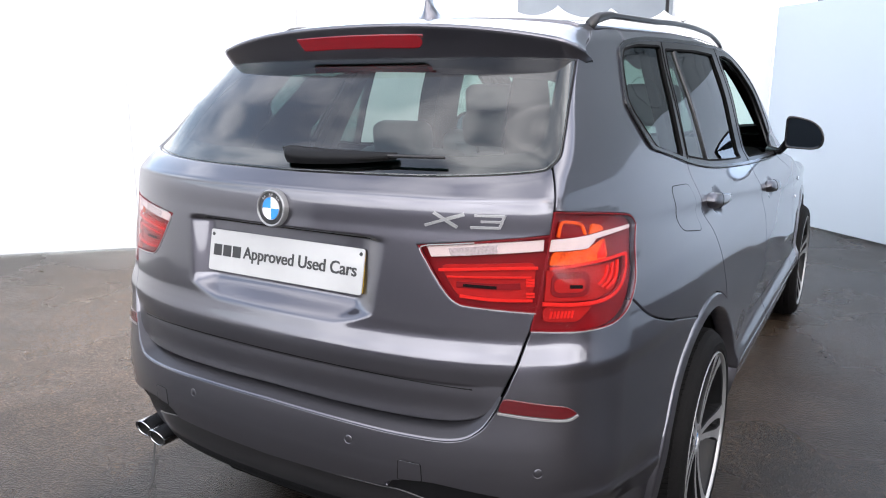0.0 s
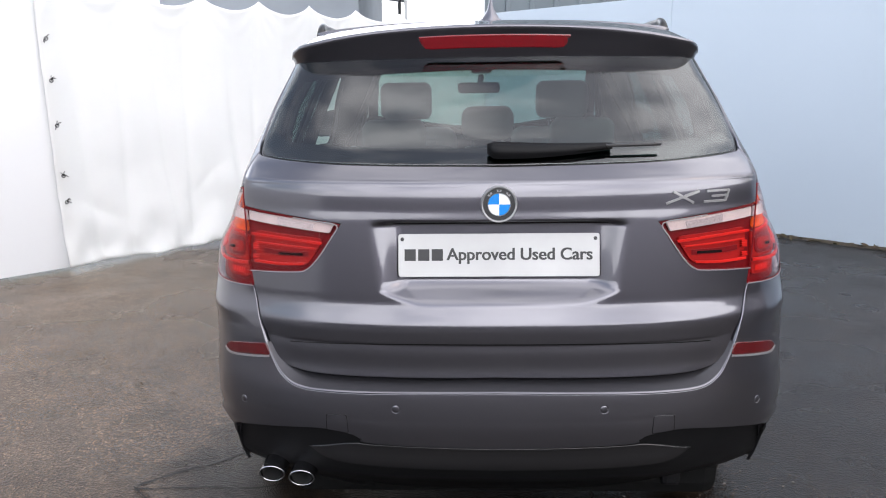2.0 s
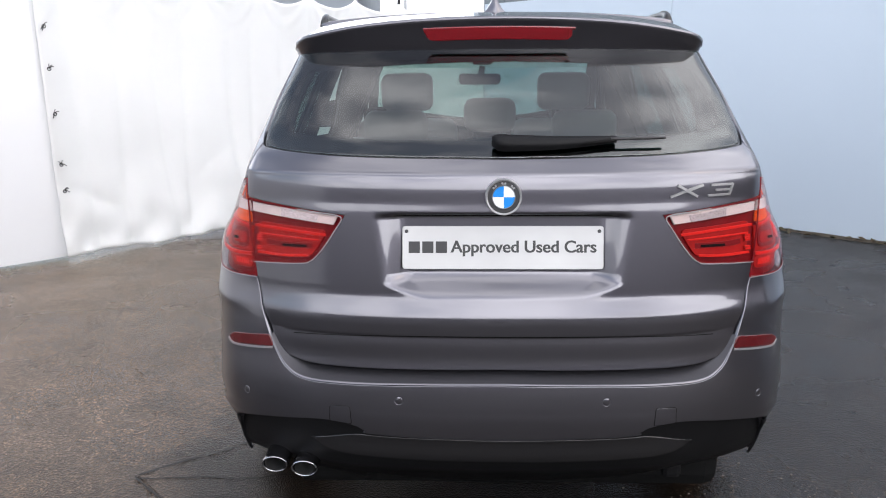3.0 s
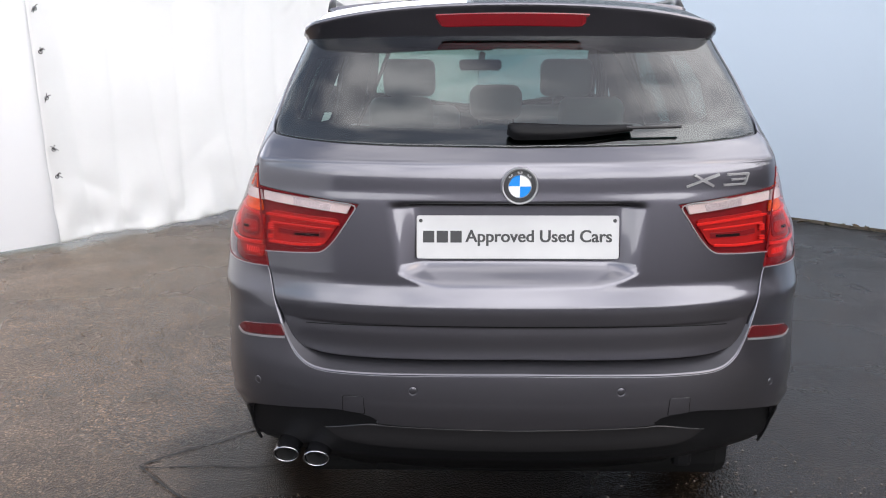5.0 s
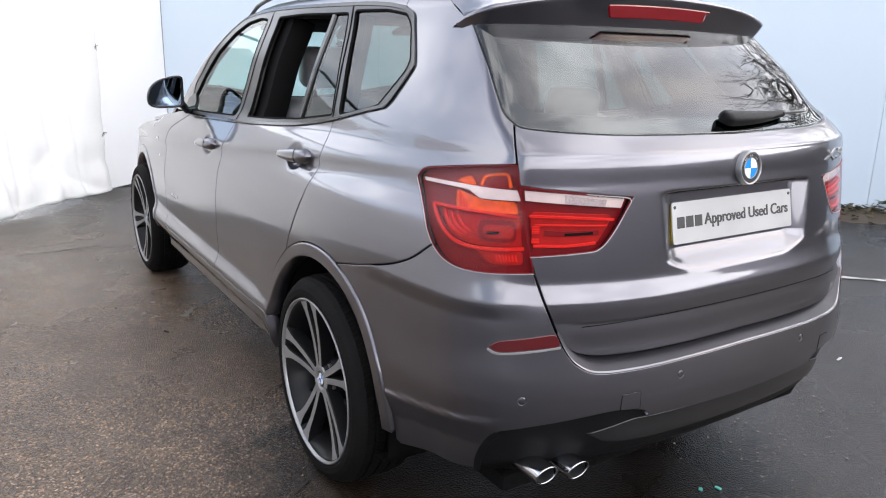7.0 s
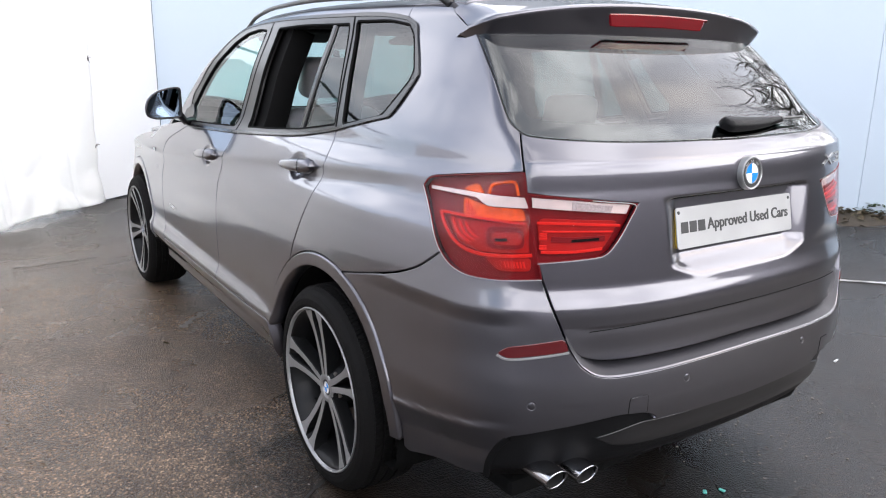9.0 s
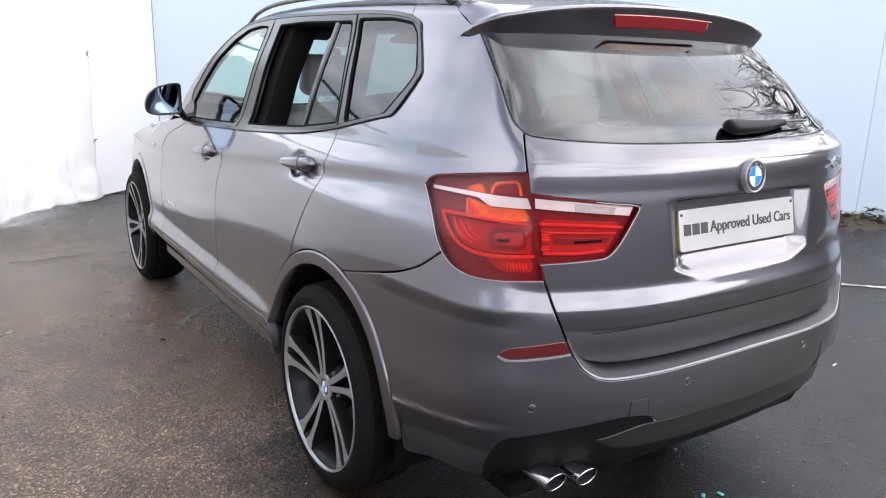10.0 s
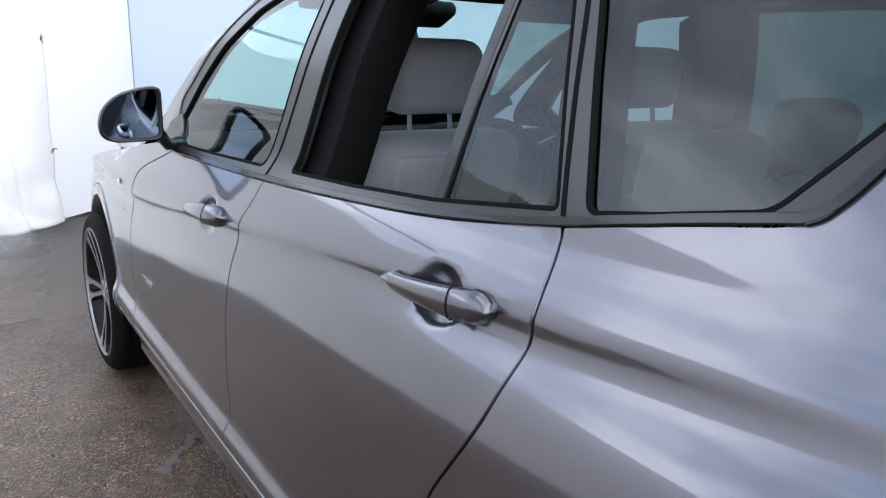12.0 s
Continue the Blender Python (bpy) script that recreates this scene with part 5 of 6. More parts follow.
# tail lamps
LAMP_DARK = material("dark_red_lamp_base", (0.125, 0.003, 0.006), spec=0.15, rough=0.4, stain=0.35, stain_scale=20.0, stain_color=(0.19, 0.004, 0.006))
LAMP_BRIGHT = material("bright_red_light_guide", (0.46, 0.011, 0.008), rough=0.5, spec=0.15, grain=0.3, grain_scale=150.0)
LAMP_MID = material("red_lamp_reflector", (0.29, 0.007, 0.006), rough=0.5, spec=0.15, stain=0.5, stain_scale=25.0, stain_color=(0.18, 0.003, 0.005))
LAMP_AMBER = material("amber_lamp_bowl", (0.66, 0.085, 0.006), spec=0.15, rough=0.45, stain=0.7, stain_scale=46.0, stain_color=(0.16, 0.008, 0.004), grain=0.4, grain_scale=160.0)
LAMP_WHITE = material("white_lamp_strip", (0.52, 0.50, 0.49), rough=0.2, stain=0.2, stain_scale=30.0)
LAMP_CLEAR = material("clear_lamp_window", (0.42, 0.42, 0.43), rough=0.12, metal=0.4, grain=0.6, grain_scale=200.0)
LENS = glass_material("clear_lamp_lens", (0.98, 0.88, 0.87), ior=1.27)


def tail_lamp(sd):
    fx = (lambda c: list(c)) if sd < 0 else flip
    base = new("tail_lamp")
    base.parent = car
    tagged(base, "red tail lamp with a white strip and amber bowl")
    outer = chain(LAMP_TOP, LAMP_LOW, SEAM_LAMP[::-1])
    inner = chain(LAMP_IN, curve([(0.618, 0.953), (0.648, 1.122)]))
    for nm, c in (("outer", outer), ("inner", inner)):
        panel("lamp_housing", fx(c), LAMP_DARK, base, body, gap=-0.004, cell=0.016, lift=-0.020, flange=0.004)
        ln = panel("lens", fx(c), LENS, base, body, gap=0.002, cell=0.012, lift=0.001, flange=0.003, label="clear glossy lamp lens")
        ln.visible_shadow = False
        a, b = inset_rows(fx(c), 0.0015)
        strip("lamp_seal", a, b, LAMP_DARK, base, body, lift=0.0012, flange=0.003, across=1, soft=0.0005)
    # silver strips paint the highlight on the panel edge below each lens
    for c in (LAMP_LOW, LAMP_IN[9:]):
        a, b = band_rows(fx([(p[0], p[1] - 0.001) for p in c[::3]]), 0.0018)
        strip("lamp_edge_highlight", a, b, SILVER, base, body, lift=0.0015, flange=0.003, closed=False, across=1, soft=0.0004, label="painted highlight along the panel edge under the lamp")
    def bit(nm, c, mat, lift):
        panel(nm, fx(c), mat, base, body, gap=0.0, cell=0.02, lift=lift, flange=0.006, round_edge=0.001)
    def guide(nm, pts, wd, mat, lift):
        a, b = band_rows(fx(pts), wd)
        strip(nm, a, b, mat, base, body, lift=lift, flange=0.006, closed=False, across=2, soft=0.001)
    bit("white_strip", [(0.915, 1.108), (0.794, 1.112), (0.728, 1.113), (0.652, 1.111), (0.642, 1.086), (0.736, 1.085), (0.767, 1.101), (0.911, 1.100)], LAMP_WHITE, -0.006)
    bit("white_strip", [(0.636, 1.112), (0.543, 1.104), (0.406, 1.088), (0.415, 1.066), (0.542, 1.079), (0.634, 1.088)], LAMP_WHITE, -0.006)
    bit("clear_window", [(0.548, 1.101), (0.451, 1.088), (0.456, 1.070), (0.547, 1.080)], LAMP_CLEAR, -0.0045)
    # amber flasher: a dome above the strip, a stepped bowl below it
    bit("amber_bowl", rounded([(0.806, 1.114), (0.800, 1.124), (0.770, 1.136), (0.752, 1.114)], 0.008), LAMP_AMBER, -0.010)
    bit("flasher_shade", rounded([(0.752, 1.114), (0.762, 1.134), (0.735, 1.146), (0.672, 1.154), (0.662, 1.113)], 0.012), LAMP_DARK, -0.012)
    guide("flasher_ring", [(0.738, 1.116), (0.730, 1.138), (0.700, 1.147), (0.676, 1.146), (0.666, 1.116)], 0.0045, LAMP_AMBER, -0.008)
    bit("amber_bowl", rounded([(0.806, 1.098), (0.728, 1.084), (0.655, 1.084), (0.645, 1.055), (0.738, 1.057), (0.800, 1.058)], 0.01), LAMP_AMBER, -0.012)
    for k in range(4):
        guide("flasher_step", [(0.796 - 0.008 * k, 1.092 - 0.006 * k), (0.789 - 0.008 * k, 1.060)], 0.0022, LAMP_BRIGHT, -0.009)
    bit("red_bowl", chain(curve([(0.840, 1.046), (0.738, 1.050), (0.640, 1.046)]), curve([(0.640, 1.046), (0.634, 0.976)]), curve([(0.634, 0.976), (0.752, 0.976), (0.795, 0.992), (0.840, 1.046)])), LAMP_MID, -0.013)
    bit("bulb_well", rounded([(0.735, 1.040), (0.650, 1.040), (0.645, 0.985), (0.728, 0.985)], 0.02), LAMP_DARK, -0.0105)
    bit("bulb_glow", rounded([(0.722, 1.026), (0.655, 1.028), (0.652, 0.996), (0.716, 0.995)], 0.018), LAMP_MID, -0.0085)
    guide("bulb_slot", [(0.712, 1.007), (0.684, 1.009)], 0.006, DARK, -0.007)
    guide("light_guide", [(0.862, 1.053), (0.836, 1.021), (0.795, 0.986), (0.751, 0.971), (0.698, 0.969), (0.630, 0.972)], 0.0062, LAMP_BRIGHT, -0.003)
    guide("guide_shade", [(0.853, 1.047), (0.828, 1.020), (0.790, 0.990), (0.750, 0.977)], 0.003, LAMP_DARK, -0.0035)
    guide("light_guide", [(0.862, 1.053), (0.738, 1.055), (0.645, 1.049)], 0.0045, LAMP_BRIGHT, -0.004)
    guide("light_guide", [(0.826, 1.046), (0.803, 1.016), (0.768, 0.994)], 0.004, LAMP_BRIGHT, -0.006)
    guide("light_guide", [(0.806, 1.044), (0.786, 1.018), (0.758, 1.000)], 0.003, LAMP_BRIGHT, -0.007)
    guide("light_guide", [(0.788, 1.042), (0.771, 1.021), (0.750, 1.007)], 0.0025, LAMP_BRIGHT, -0.008)
    bit("lower_bowl", rounded([(0.735, 0.963), (0.632, 0.966), (0.630, 0.932), (0.700, 0.930)], 0.012), LAMP_MID, -0.009)
    for k in range(7):
        guide("reflector_rib", [(0.690 - 0.007 * k, 0.956), (0.686 - 0.007 * k, 0.940)], 0.0028, LAMP_BRIGHT, -0.0065)
    bit("red_bowl", rounded([(0.622, 1.062), (0.430, 1.050), (0.470, 0.978), (0.610, 0.972)], 0.02), LAMP_MID, -0.013)
    for pts, wd in (([(0.623, 1.051), (0.540, 1.047), (0.431, 1.038)], 0.0045), ([(0.612, 0.979), (0.538, 0.978), (0.474, 0.983)], 0.0045), ([(0.610, 1.030), (0.540, 1.028), (0.448, 1.024)], 0.002)):
        guide("light_guide", pts, wd, LAMP_BRIGHT, -0.005)
    for z0 in (1.024, 1.018, 1.012, 0.994, 0.988):
        guide("guide_step", [(0.616, z0), (0.600, z0)], 0.0032, LAMP_BRIGHT, -0.005)
    guide("guide_shade", [(0.590, 1.010), (0.539, 1.007), (0.466, 1.008)], 0.012, LAMP_DARK, -0.010)
    guide("bulb_slot", [(0.545, 1.005), (0.480, 1.007)], 0.005, DARK, -0.009)
    return base


tail_lamp(-1)
tail_lamp(1)

# roof spoiler with its brake light
def spoiler():
    base = new("roof_spoiler")
    base.parent = car
    tagged(base, "grey roof spoiler with a dark underside")
    bm = bmesh.new()
    rows = []
    n = 96
    for k in range(n + 1):
        u = -1 + 2 * k / n
        x = 0.614 * u
        bend = 0.10 * x * x + 0.349 * x ** 4
        taper = 1 - math.sqrt(1 - min(1.0, max(0.0, (abs(x) - 0.562) / 0.052)) ** 2)
        zt = 1.598 - 0.105 * x * x - 0.13 * x ** 4
        zb = (1.498 - 0.045 * x * x) * (1 - taper) + 1.500 * taper
        zt = zt * (1 - taper) + 1.520 * taper
        yr = 4.046 + bend * (1 - taper) + 0.150 * taper
        xf = 0.575 * u
        yf = 4.290 + 0.2 * xf * xf
        zf = float(on_top(np.array([xf]), np.array([yf]), full)[0, 2])
        row = [(xf, yf, zf - 0.03), (xf, yf, zf - 0.001)]
        for t in (0.2, 0.4, 0.6, 0.8, 0.92):
            bow = 0.006 * math.sin(math.pi * t) * (1 - 0.7 * taper)
            row.append((xf + (x - xf) * t ** 2, yf + (yr - yf) * t, zf + (zt - zf) * t ** 0.9 + bow))
        h = max(0.004, zt - zb)
        row += [(x, yr + 0.004, zt + 0.002), (x, yr, zt - 0.004), (x, yr + 0.005, zt - 0.012 * min(1, h / 0.06)), (x, yr + 0.024, zt - 0.55 * h), (x, yr + 0.041, zb + 0.006), (x, yr + 0.044, zb + 0.001), (x, yr + 0.050, zb), (x * 0.985, yr + 0.075, zb + 0.05 * (1 - taper) - 0.01 * taper)]
        rows.append([bm.verts.new(p) for p in row])
    for a, b in zip(rows, rows[1:]):
        for i in range(len(a) - 1):
            f = bm.faces.new((a[i], b[i], b[i + 1], a[i + 1]))
            f.material_index = 1 if i >= 12 else 0
    part("wing", bm, [PAINT, BLACK_GLOSS], base, smooth=True)
    bm = bmesh.new()
    rows = []
    for k in range(25):
        x = -0.215 + 0.43 * k / 24
        bend = 0.10 * x * x + 0.349 * x ** 4
        zc = 1.5550 - 0.09 * x * x
        y = 4.046 + bend
        lo = zc - 0.018 + (0.0 if abs(x) < 0.195 else (abs(x) - 0.195) * 1.0)
        rows.append([bm.verts.new((x, yy, zz)) for yy, zz in ((y + 0.04, zc + 0.018), (y + 0.0095, zc + 0.018), (y + 0.0085, zc + 0.015), (y + 0.0195, lo + 0.003), (y + 0.0215, lo), (y + 0.04, lo))])
    for a, b in zip(rows, rows[1:]):
        for i in range(5):
            bm.faces.new((a[i], b[i], b[i + 1], a[i + 1]))
    bm.faces.new(rows[0][::-1])
    bm.faces.new(rows[-1])
    part("brake_light", bm, BRAKE_RED, base, "red high-level brake light", smooth=False)


spoiler()

# windows and their trim
def up_by(c, d):
    return [(a, b + d) for a, b in c]


mid_top = (2.362, 1.583)
rear_top = (1.672, 1.580)
front_outer = chain(BELT_FRONT, [p for p in DLO_TOP[::-1] if p[0] >= 2.37], [mid_top], [BELT_FRONT[0]])
rear_outer = chain(BELT, [mid_top], [p for p in DLO_TOP[::-1] if 1.68 < p[0] < 2.35], [rear_top])
quart_outer = chain(BELT_REAR, [rear_top], [p for p in DLO_TOP[::-1] if p[0] < 1.66], DLO_BACK)
front_glass = rounded([(3.175, 1.114), (2.85, 1.124), (2.512, 1.138), (2.415, 1.548), (2.52, 1.553), (2.66, 1.540), (2.80, 1.500), (2.98, 1.412), (3.13, 1.298), (3.24, 1.185)], 0.02)
rear_open = rounded([(2.365, 1.146), (2.288, 1.552), (2.05, 1.558), (1.808, 1.556), (1.838, 1.180), (2.1, 1.160)], 0.018)
quarterlight = rounded([(1.812, 1.182), (1.783, 1.555), (1.690, 1.553), (1.562, 1.216)], 0.012)
quart_glass = rounded([(1.515, 1.220), (1.651, 1.561), (1.45, 1.557), (1.266, 1.540), (1.207, 1.507), (1.126, 1.402), (1.136, 1.369), (1.252, 1.264)], 0.02)


rear_hole = rounded([(2.365, 1.146), (2.288, 1.552), (2.05, 1.558), (1.690, 1.553), (1.562, 1.216), (1.838, 1.180), (2.1, 1.160)], 0.014)
for fx in (lambda c: list(c), flip):
    for outer, hole, mid in ((front_outer, front_glass, (2.70, 1.28)), (quart_outer, quart_glass, (1.40, 1.40)), (rear_outer, rear_hole, (1.98, 1.36))):
        strip("window_frame", fx(about(outer, mid).tolist()), fx(about(hole, mid).tolist()), SATIN_TRIM, car, full, lift=0.003, flange=0.02, label="satin dark window frame")
    panel("window_post", fx([(1.838, 1.178), (1.808, 1.558), (1.783, 1.557), (1.812, 1.180)]), BLACK_GLOSS, car, full, gap=0.0, cell=0.02, flange=0.02, lift=0.003)
    for nm, c, mt in (("quarterlight", quarterlight, REAR_GLASS), ("quarter_window", quart_glass, REAR_GLASS)):
        o = panel(nm, fx(c), mt, car, full, gap=-0.004, cell=0.03, flange=0.002, lift=-0.004, round_edge=0.0005, label="tinted side glass")
    a, b = band_rows(fx(up_by([(1.106, 1.372), (1.130, 1.338), (1.170, 1.290), (1.203, 1.266)] + BELT_REAR[::4] + BELT[4::6] + BELT_FRONT[4::6], 0.004)), 0.009)
    strip("belt_seal", a, b, BLACK_GLOSS, car, full, lift=0.007, flange=0.006, closed=False, across=2, label="black rubber belt seal")
for fx in (lambda c: list(c), flip):
    for hole in (front_glass, quart_glass, rear_hole):
        a, b = inset_rows(fx(hole), 0.0045)
        strip("glass_seal", a, b, DARK, car, full, lift=0.0042, flange=0.012, across=1, soft=0.0012, label="black rubber glass seal")
    for pts in ([mid_top, (2.405, 1.40), (2.455, 1.20), (2.478, 1.119)], [rear_top, (1.63, 1.45), (1.575, 1.28), (1.549, 1.206)]):
        a, b = band_rows(fx(pts), 0.007)
        strip("frame_gap", a, b, DARK, car, full, lift=0.0044, flange=0.002, closed=False, across=1, soft=0.0003, label="dark gap between the window frames")
    rim = [p for p in DLO_TOP if p[0] < 3.3]
    a, b = band_rows(fx(DLO_BACK[-8::-3] + rim[::4]), 0.010)
    strip("rim_seal", a, b, BLACK_GLOSS, car, full, lift=0.006, flange=0.006, closed=False, across=2, label="black seal round the side windows")
o = panel("front_window", front_glass, FRONT_GLASS, car, full, gap=-0.004, cell=0.03, flange=0.002, lift=-0.004, round_edge=0.0005, label="clear front side glass")
o = panel("rear_door_window", flip(rear_open), REAR_GLASS, car, full, gap=-0.004, cell=0.03, flange=0.002, lift=-0.004, round_edge=0.0005, label="tinted side glass")

# inner lining of the pillars and the roof
upper = chain(curve([(0.70, 1.20), (0.738, 1.33), (0.835, 1.46), (0.95, 1.55)]), curve([(0.98, 1.55), (1.299, 1.59)]), curve([(1.299, 1.59), (1.299, 1.557)]), DLO_BACK, BELT_REAR, curve([(1.549, 1.201), (1.549, 1.1)]), curve([(1.549, 1.1), (0.9, 1.1)]))
both("pillar_trim", upper, CABIN, car, full, gap=0.004, cell=0.04, flange=0.004, lift=-0.03)
# second layer, added deep inside to block the bright side windows
both("pillar_trim", upper, CABIN, car, full, gap=0.0, cell=0.04, flange=0.004, lift=-0.23)
both("pillar_trim", [(2.52, 1.10), (2.425, 1.57), (2.21, 1.57), (2.285, 1.10)], CABIN, car, full, gap=0.0, cell=0.04, flange=0.09, lift=-0.03)
both("pillar_trim", [(1.60, 1.15), (1.72, 1.57), (1.63, 1.57), (1.49, 1.15)], CABIN, car, full, gap=0.0, cell=0.04, flange=0.03, lift=-0.03)
panel("roof_lining", chain(curve([(-0.55, 4.35), (0, 4.26), (0.55, 4.35)]), curve([(0.55, 4.35), (0.60, 4.9), (0.60, 5.5), (0.56, 5.86)]), curve([(0.56, 5.86), (0, 5.93), (-0.56, 5.86)]), curve([(-0.56, 5.86), (-0.60, 5.5), (-0.60, 4.9), (-0.55, 4.35)])), LINER, car, full, top=True, cell=0.05, lift=-0.05)
both("roof_side_trim", chain(curve([(1.2, 1.53), (1.7, 1.555), (2.4, 1.555), (2.75, 1.53), (3.0, 1.44), (3.3, 1.19)]), curve([(3.3, 1.19), (3.42, 1.16)]), curve([(3.42, 1.16), (3.15, 1.39), (2.78, 1.565), (2.4, 1.60), (1.7, 1.60), (1.25, 1.57)])), CABIN, car, full, gap=0.0, cell=0.05, flange=0.01, lift=-0.03)

# tailgate fittings
fitting = skin_at(0.0, 1.143, lid)
emblem = roundel(0.0455, fitting @ Matrix.Translation((0, 0, 0.013)), car)

def badge():
    """Two slanting chrome figures beside the lamp, kept as plain strokes."""
    base = new("model_badge")
    base.parent = car
    tagged(base, "chrome badge of slanting strokes")
    def stroke(a, b, wd):
        bm = bmesh.new()
        n = 6
        rows = []
        for k in range(n + 1):
            t = k / n
            s, z = a[0] + (b[0] - a[0]) * t, a[1] + (b[1] - a[1]) * t
            m = skin_at(-s, z, lid)
            dx, dz = b[0] - a[0], b[1] - a[1]
            ln = math.hypot(dx, dz)
            px, pz = -dz / ln * wd / 2, dx / ln * wd / 2
            rows.append([bm.verts.new(m @ Vector((px * q, pz * q, h))) for q, h in ((1.25, 0.0), (1.0, 0.004), (-1.0, 0.004), (-1.25, 0.0))])
        for u, v in zip(rows, rows[1:]):
            for i in range(3):
                bm.faces.new((u[i], v[i], v[i + 1], u[i + 1]))
        bm.faces.new(rows[0])
        bm.faces.new(rows[-1][::-1])
        part("stroke", bm, SILVER, base)
    stroke((0.404, 1.136), (0.450, 1.1525), 0.0050)
    stroke((0.450, 1.1525), (0.484, 1.164), 0.0066)
    stroke((0.422, 1.165), (0.446, 1.150), 0.0062)
    stroke((0.446, 1.150), (0.470, 1.135), 0.0062)
    stroke((0.504, 1.1625), (0.562, 1.1625), 0.0048)
    stroke((0.516, 1.1495), (0.556, 1.1495), 0.0044)
    stroke((0.496, 1.1365), (0.550, 1.1365), 0.0048)
    stroke((0.562, 1.1640), (0.556, 1.1500), 0.0048)
    stroke((0.557, 1.1490), (0.550, 1.1350), 0.0048)
    return base


badge()


def plate():
    base = new("registration_plate")
    base.parent = car
    tagged(base, "white dealer plate with black lettering on a yellow backing")
    tilt = math.atan2(0.021, 0.103)
    m = Matrix.Translation((0, 3.725, 1.0085)) @ Matrix.Rotation(radians(90) - tilt, 4, "X")
    def slab(w, h, d, z, mat, name, label=""):
        bm = bmesh.new()
        prism(bm, [(p[0], p[1]) for p in rounded([(-w / 2, -h / 2), (w / 2, -h / 2), (w / 2, h / 2), (-w / 2, h / 2)], 0.008, 4)], d, m @ Matrix.Translation((0, 0, z)), bevel=0.001)
        return part(name, bm, mat, base, label)
    slab(0.512, 0.1065, 0.016, -0.003, PLATE_YELLOW, "backing", "yellow backing plate")
    slab(0.516, 0.1105, 0.003, 0.0, PLATE_WHITE, "face")
    for sx in (-1, 1):
        bm = bmesh.new()
        lathe(bm, [(0.0, 0.0018), (0.004, 0.0018), (0.005, 0.0)], m @ Matrix.Translation((sx * 0.247, 0.042, 0.0)), 12)
        part("screw_cap", bm, INK, base)
    # the maker's name is left as a plain bar; the other words are lettered
    txt = bpy.data.curves.new("lettering", "FONT")
    txt.body = "Approved Used Cars"
    txt.size, txt.extrude, txt.offset = 0.0435, 0.0004, 0.0005
    txt.align_x, txt.align_y = "LEFT", "CENTER"
    tmp = bpy.data.objects.new("lettering", txt)
    scene.collection.objects.link(tmp)
    dg = bpy.context.evaluated_depsgraph_get()
    me = bpy.data.meshes.new_from_object(tmp.evaluated_get(dg))
    bpy.data.objects.remove(tmp)
    xs = [v.co.x for v in me.vertices]
    k = 0.372 / (max(xs) - min(xs))
    me.transform(Matrix.Translation((-0.133 - min(xs) * k, 0.001, 0.0006)) @ Matrix.Diagonal((k, 1.0, 1.0, 1)))
    bm = bmesh.new()
    for step_x, step_z in ((-0.0007, 0.0), (0.0, 0.0001), (0.0007, 0.0002)):
        me.transform(Matrix.Translation((step_x, 0, step_z)))
        bm.from_mesh(me)
        me.transform(Matrix.Translation((-step_x, 0, -step_z)))
    bmesh.ops.transform(bm, matrix=m, verts=bm.verts)
    part("lettering", bm, INK, base)
    bm = bmesh.new()
    for x in (-0.227, -0.192, -0.157):
        box(bm, (0.029, 0.030, 0.0008), m @ Matrix.Translation((x, 0.001, 0.0006)))
    part("name_bar", bm, INK, base)
    return base


plate()
# grip strip and plate lamps above the plate
bm = bmesh.new()
for k in range(1):
    box(bm, (0.62, 0.030, 0.009), Matrix.Translation((0, 3.747, 1.0925)), bevel=0.004)
part("grip_strip", bm, BLACK_GLOSS, car, "dark tailgate grip above the plate", smooth=True)
# thin dark strip that paints the shade in the lower tailgate crease
a, b = band_rows([(-0.50, 0.776), (-0.25, 0.7855), (0, 0.787), (0.25, 0.7855), (0.50, 0.776)], 0.002)
strip("tailgate_crease_shade", a, b, DARK, car, lid, lift=0.0008, flange=0.001, closed=False, across=1, soft=0.0002)

# rear wiper
def wiper():
    base = new("rear_wiper")
    base.parent = car
    tagged(base, "black rear wiper parked along the window")
    bm = bmesh.new()
    rows = []
    n = 20
    for k in range(n + 1):
        t = k / n
        s = -(-0.030 + 0.350 * t)
        zc = 1.2585 + 0.010 * t - 0.004 * math.sin(math.pi * t)
        half = (0.023 - 0.016 * t ** 1.8) * (min(1, t / 0.06) ** 0.5 if t < 0.06 else 1) + 0.001
        thick = 0.031 - 0.017 * t
        m = skin_at(s, zc, body)
        rows.append([bm.verts.new(m @ Vector((0, q * half, h * thick + 0.004))) for q, h in ((-1, 0), (-1.0, 0.55), (-0.75, 0.9), (0.0, 1.0), (0.7, 0.85), (1, 0.45), (1, 0))])
    for a, b in zip(rows, rows[1:]):
        for i in range(6):
            bm.faces.new((a[i], b[i], b[i + 1], a[i + 1]))
    bm.faces.new(rows[0])
    bm.faces.new(rows[-1][::-1])
    part("arm", bm, PLASTIC, base, smooth=True)
    bm = bmesh.new()
    pts = [skin_at(-(0.10 + 0.20 * k / 16), 1.250 + 0.012 * k / 16, body, 0.012).translation for k in range(17)]
    tube(bm, pts, 0.006, 8)
    part("blade", bm, RUBBER, base, smooth=True)
    bm = bmesh.new()
    pts = [skin_at(-(0.30 + 0.145 * k / 8), 1.264 + 0.001 * k / 8, body, 0.016).translation for k in range(9)]
    tube(bm, pts, 0.0042, 8)
    part("blade_tip", bm, SATIN_TRIM, base, smooth=True)
    return base


wiper()
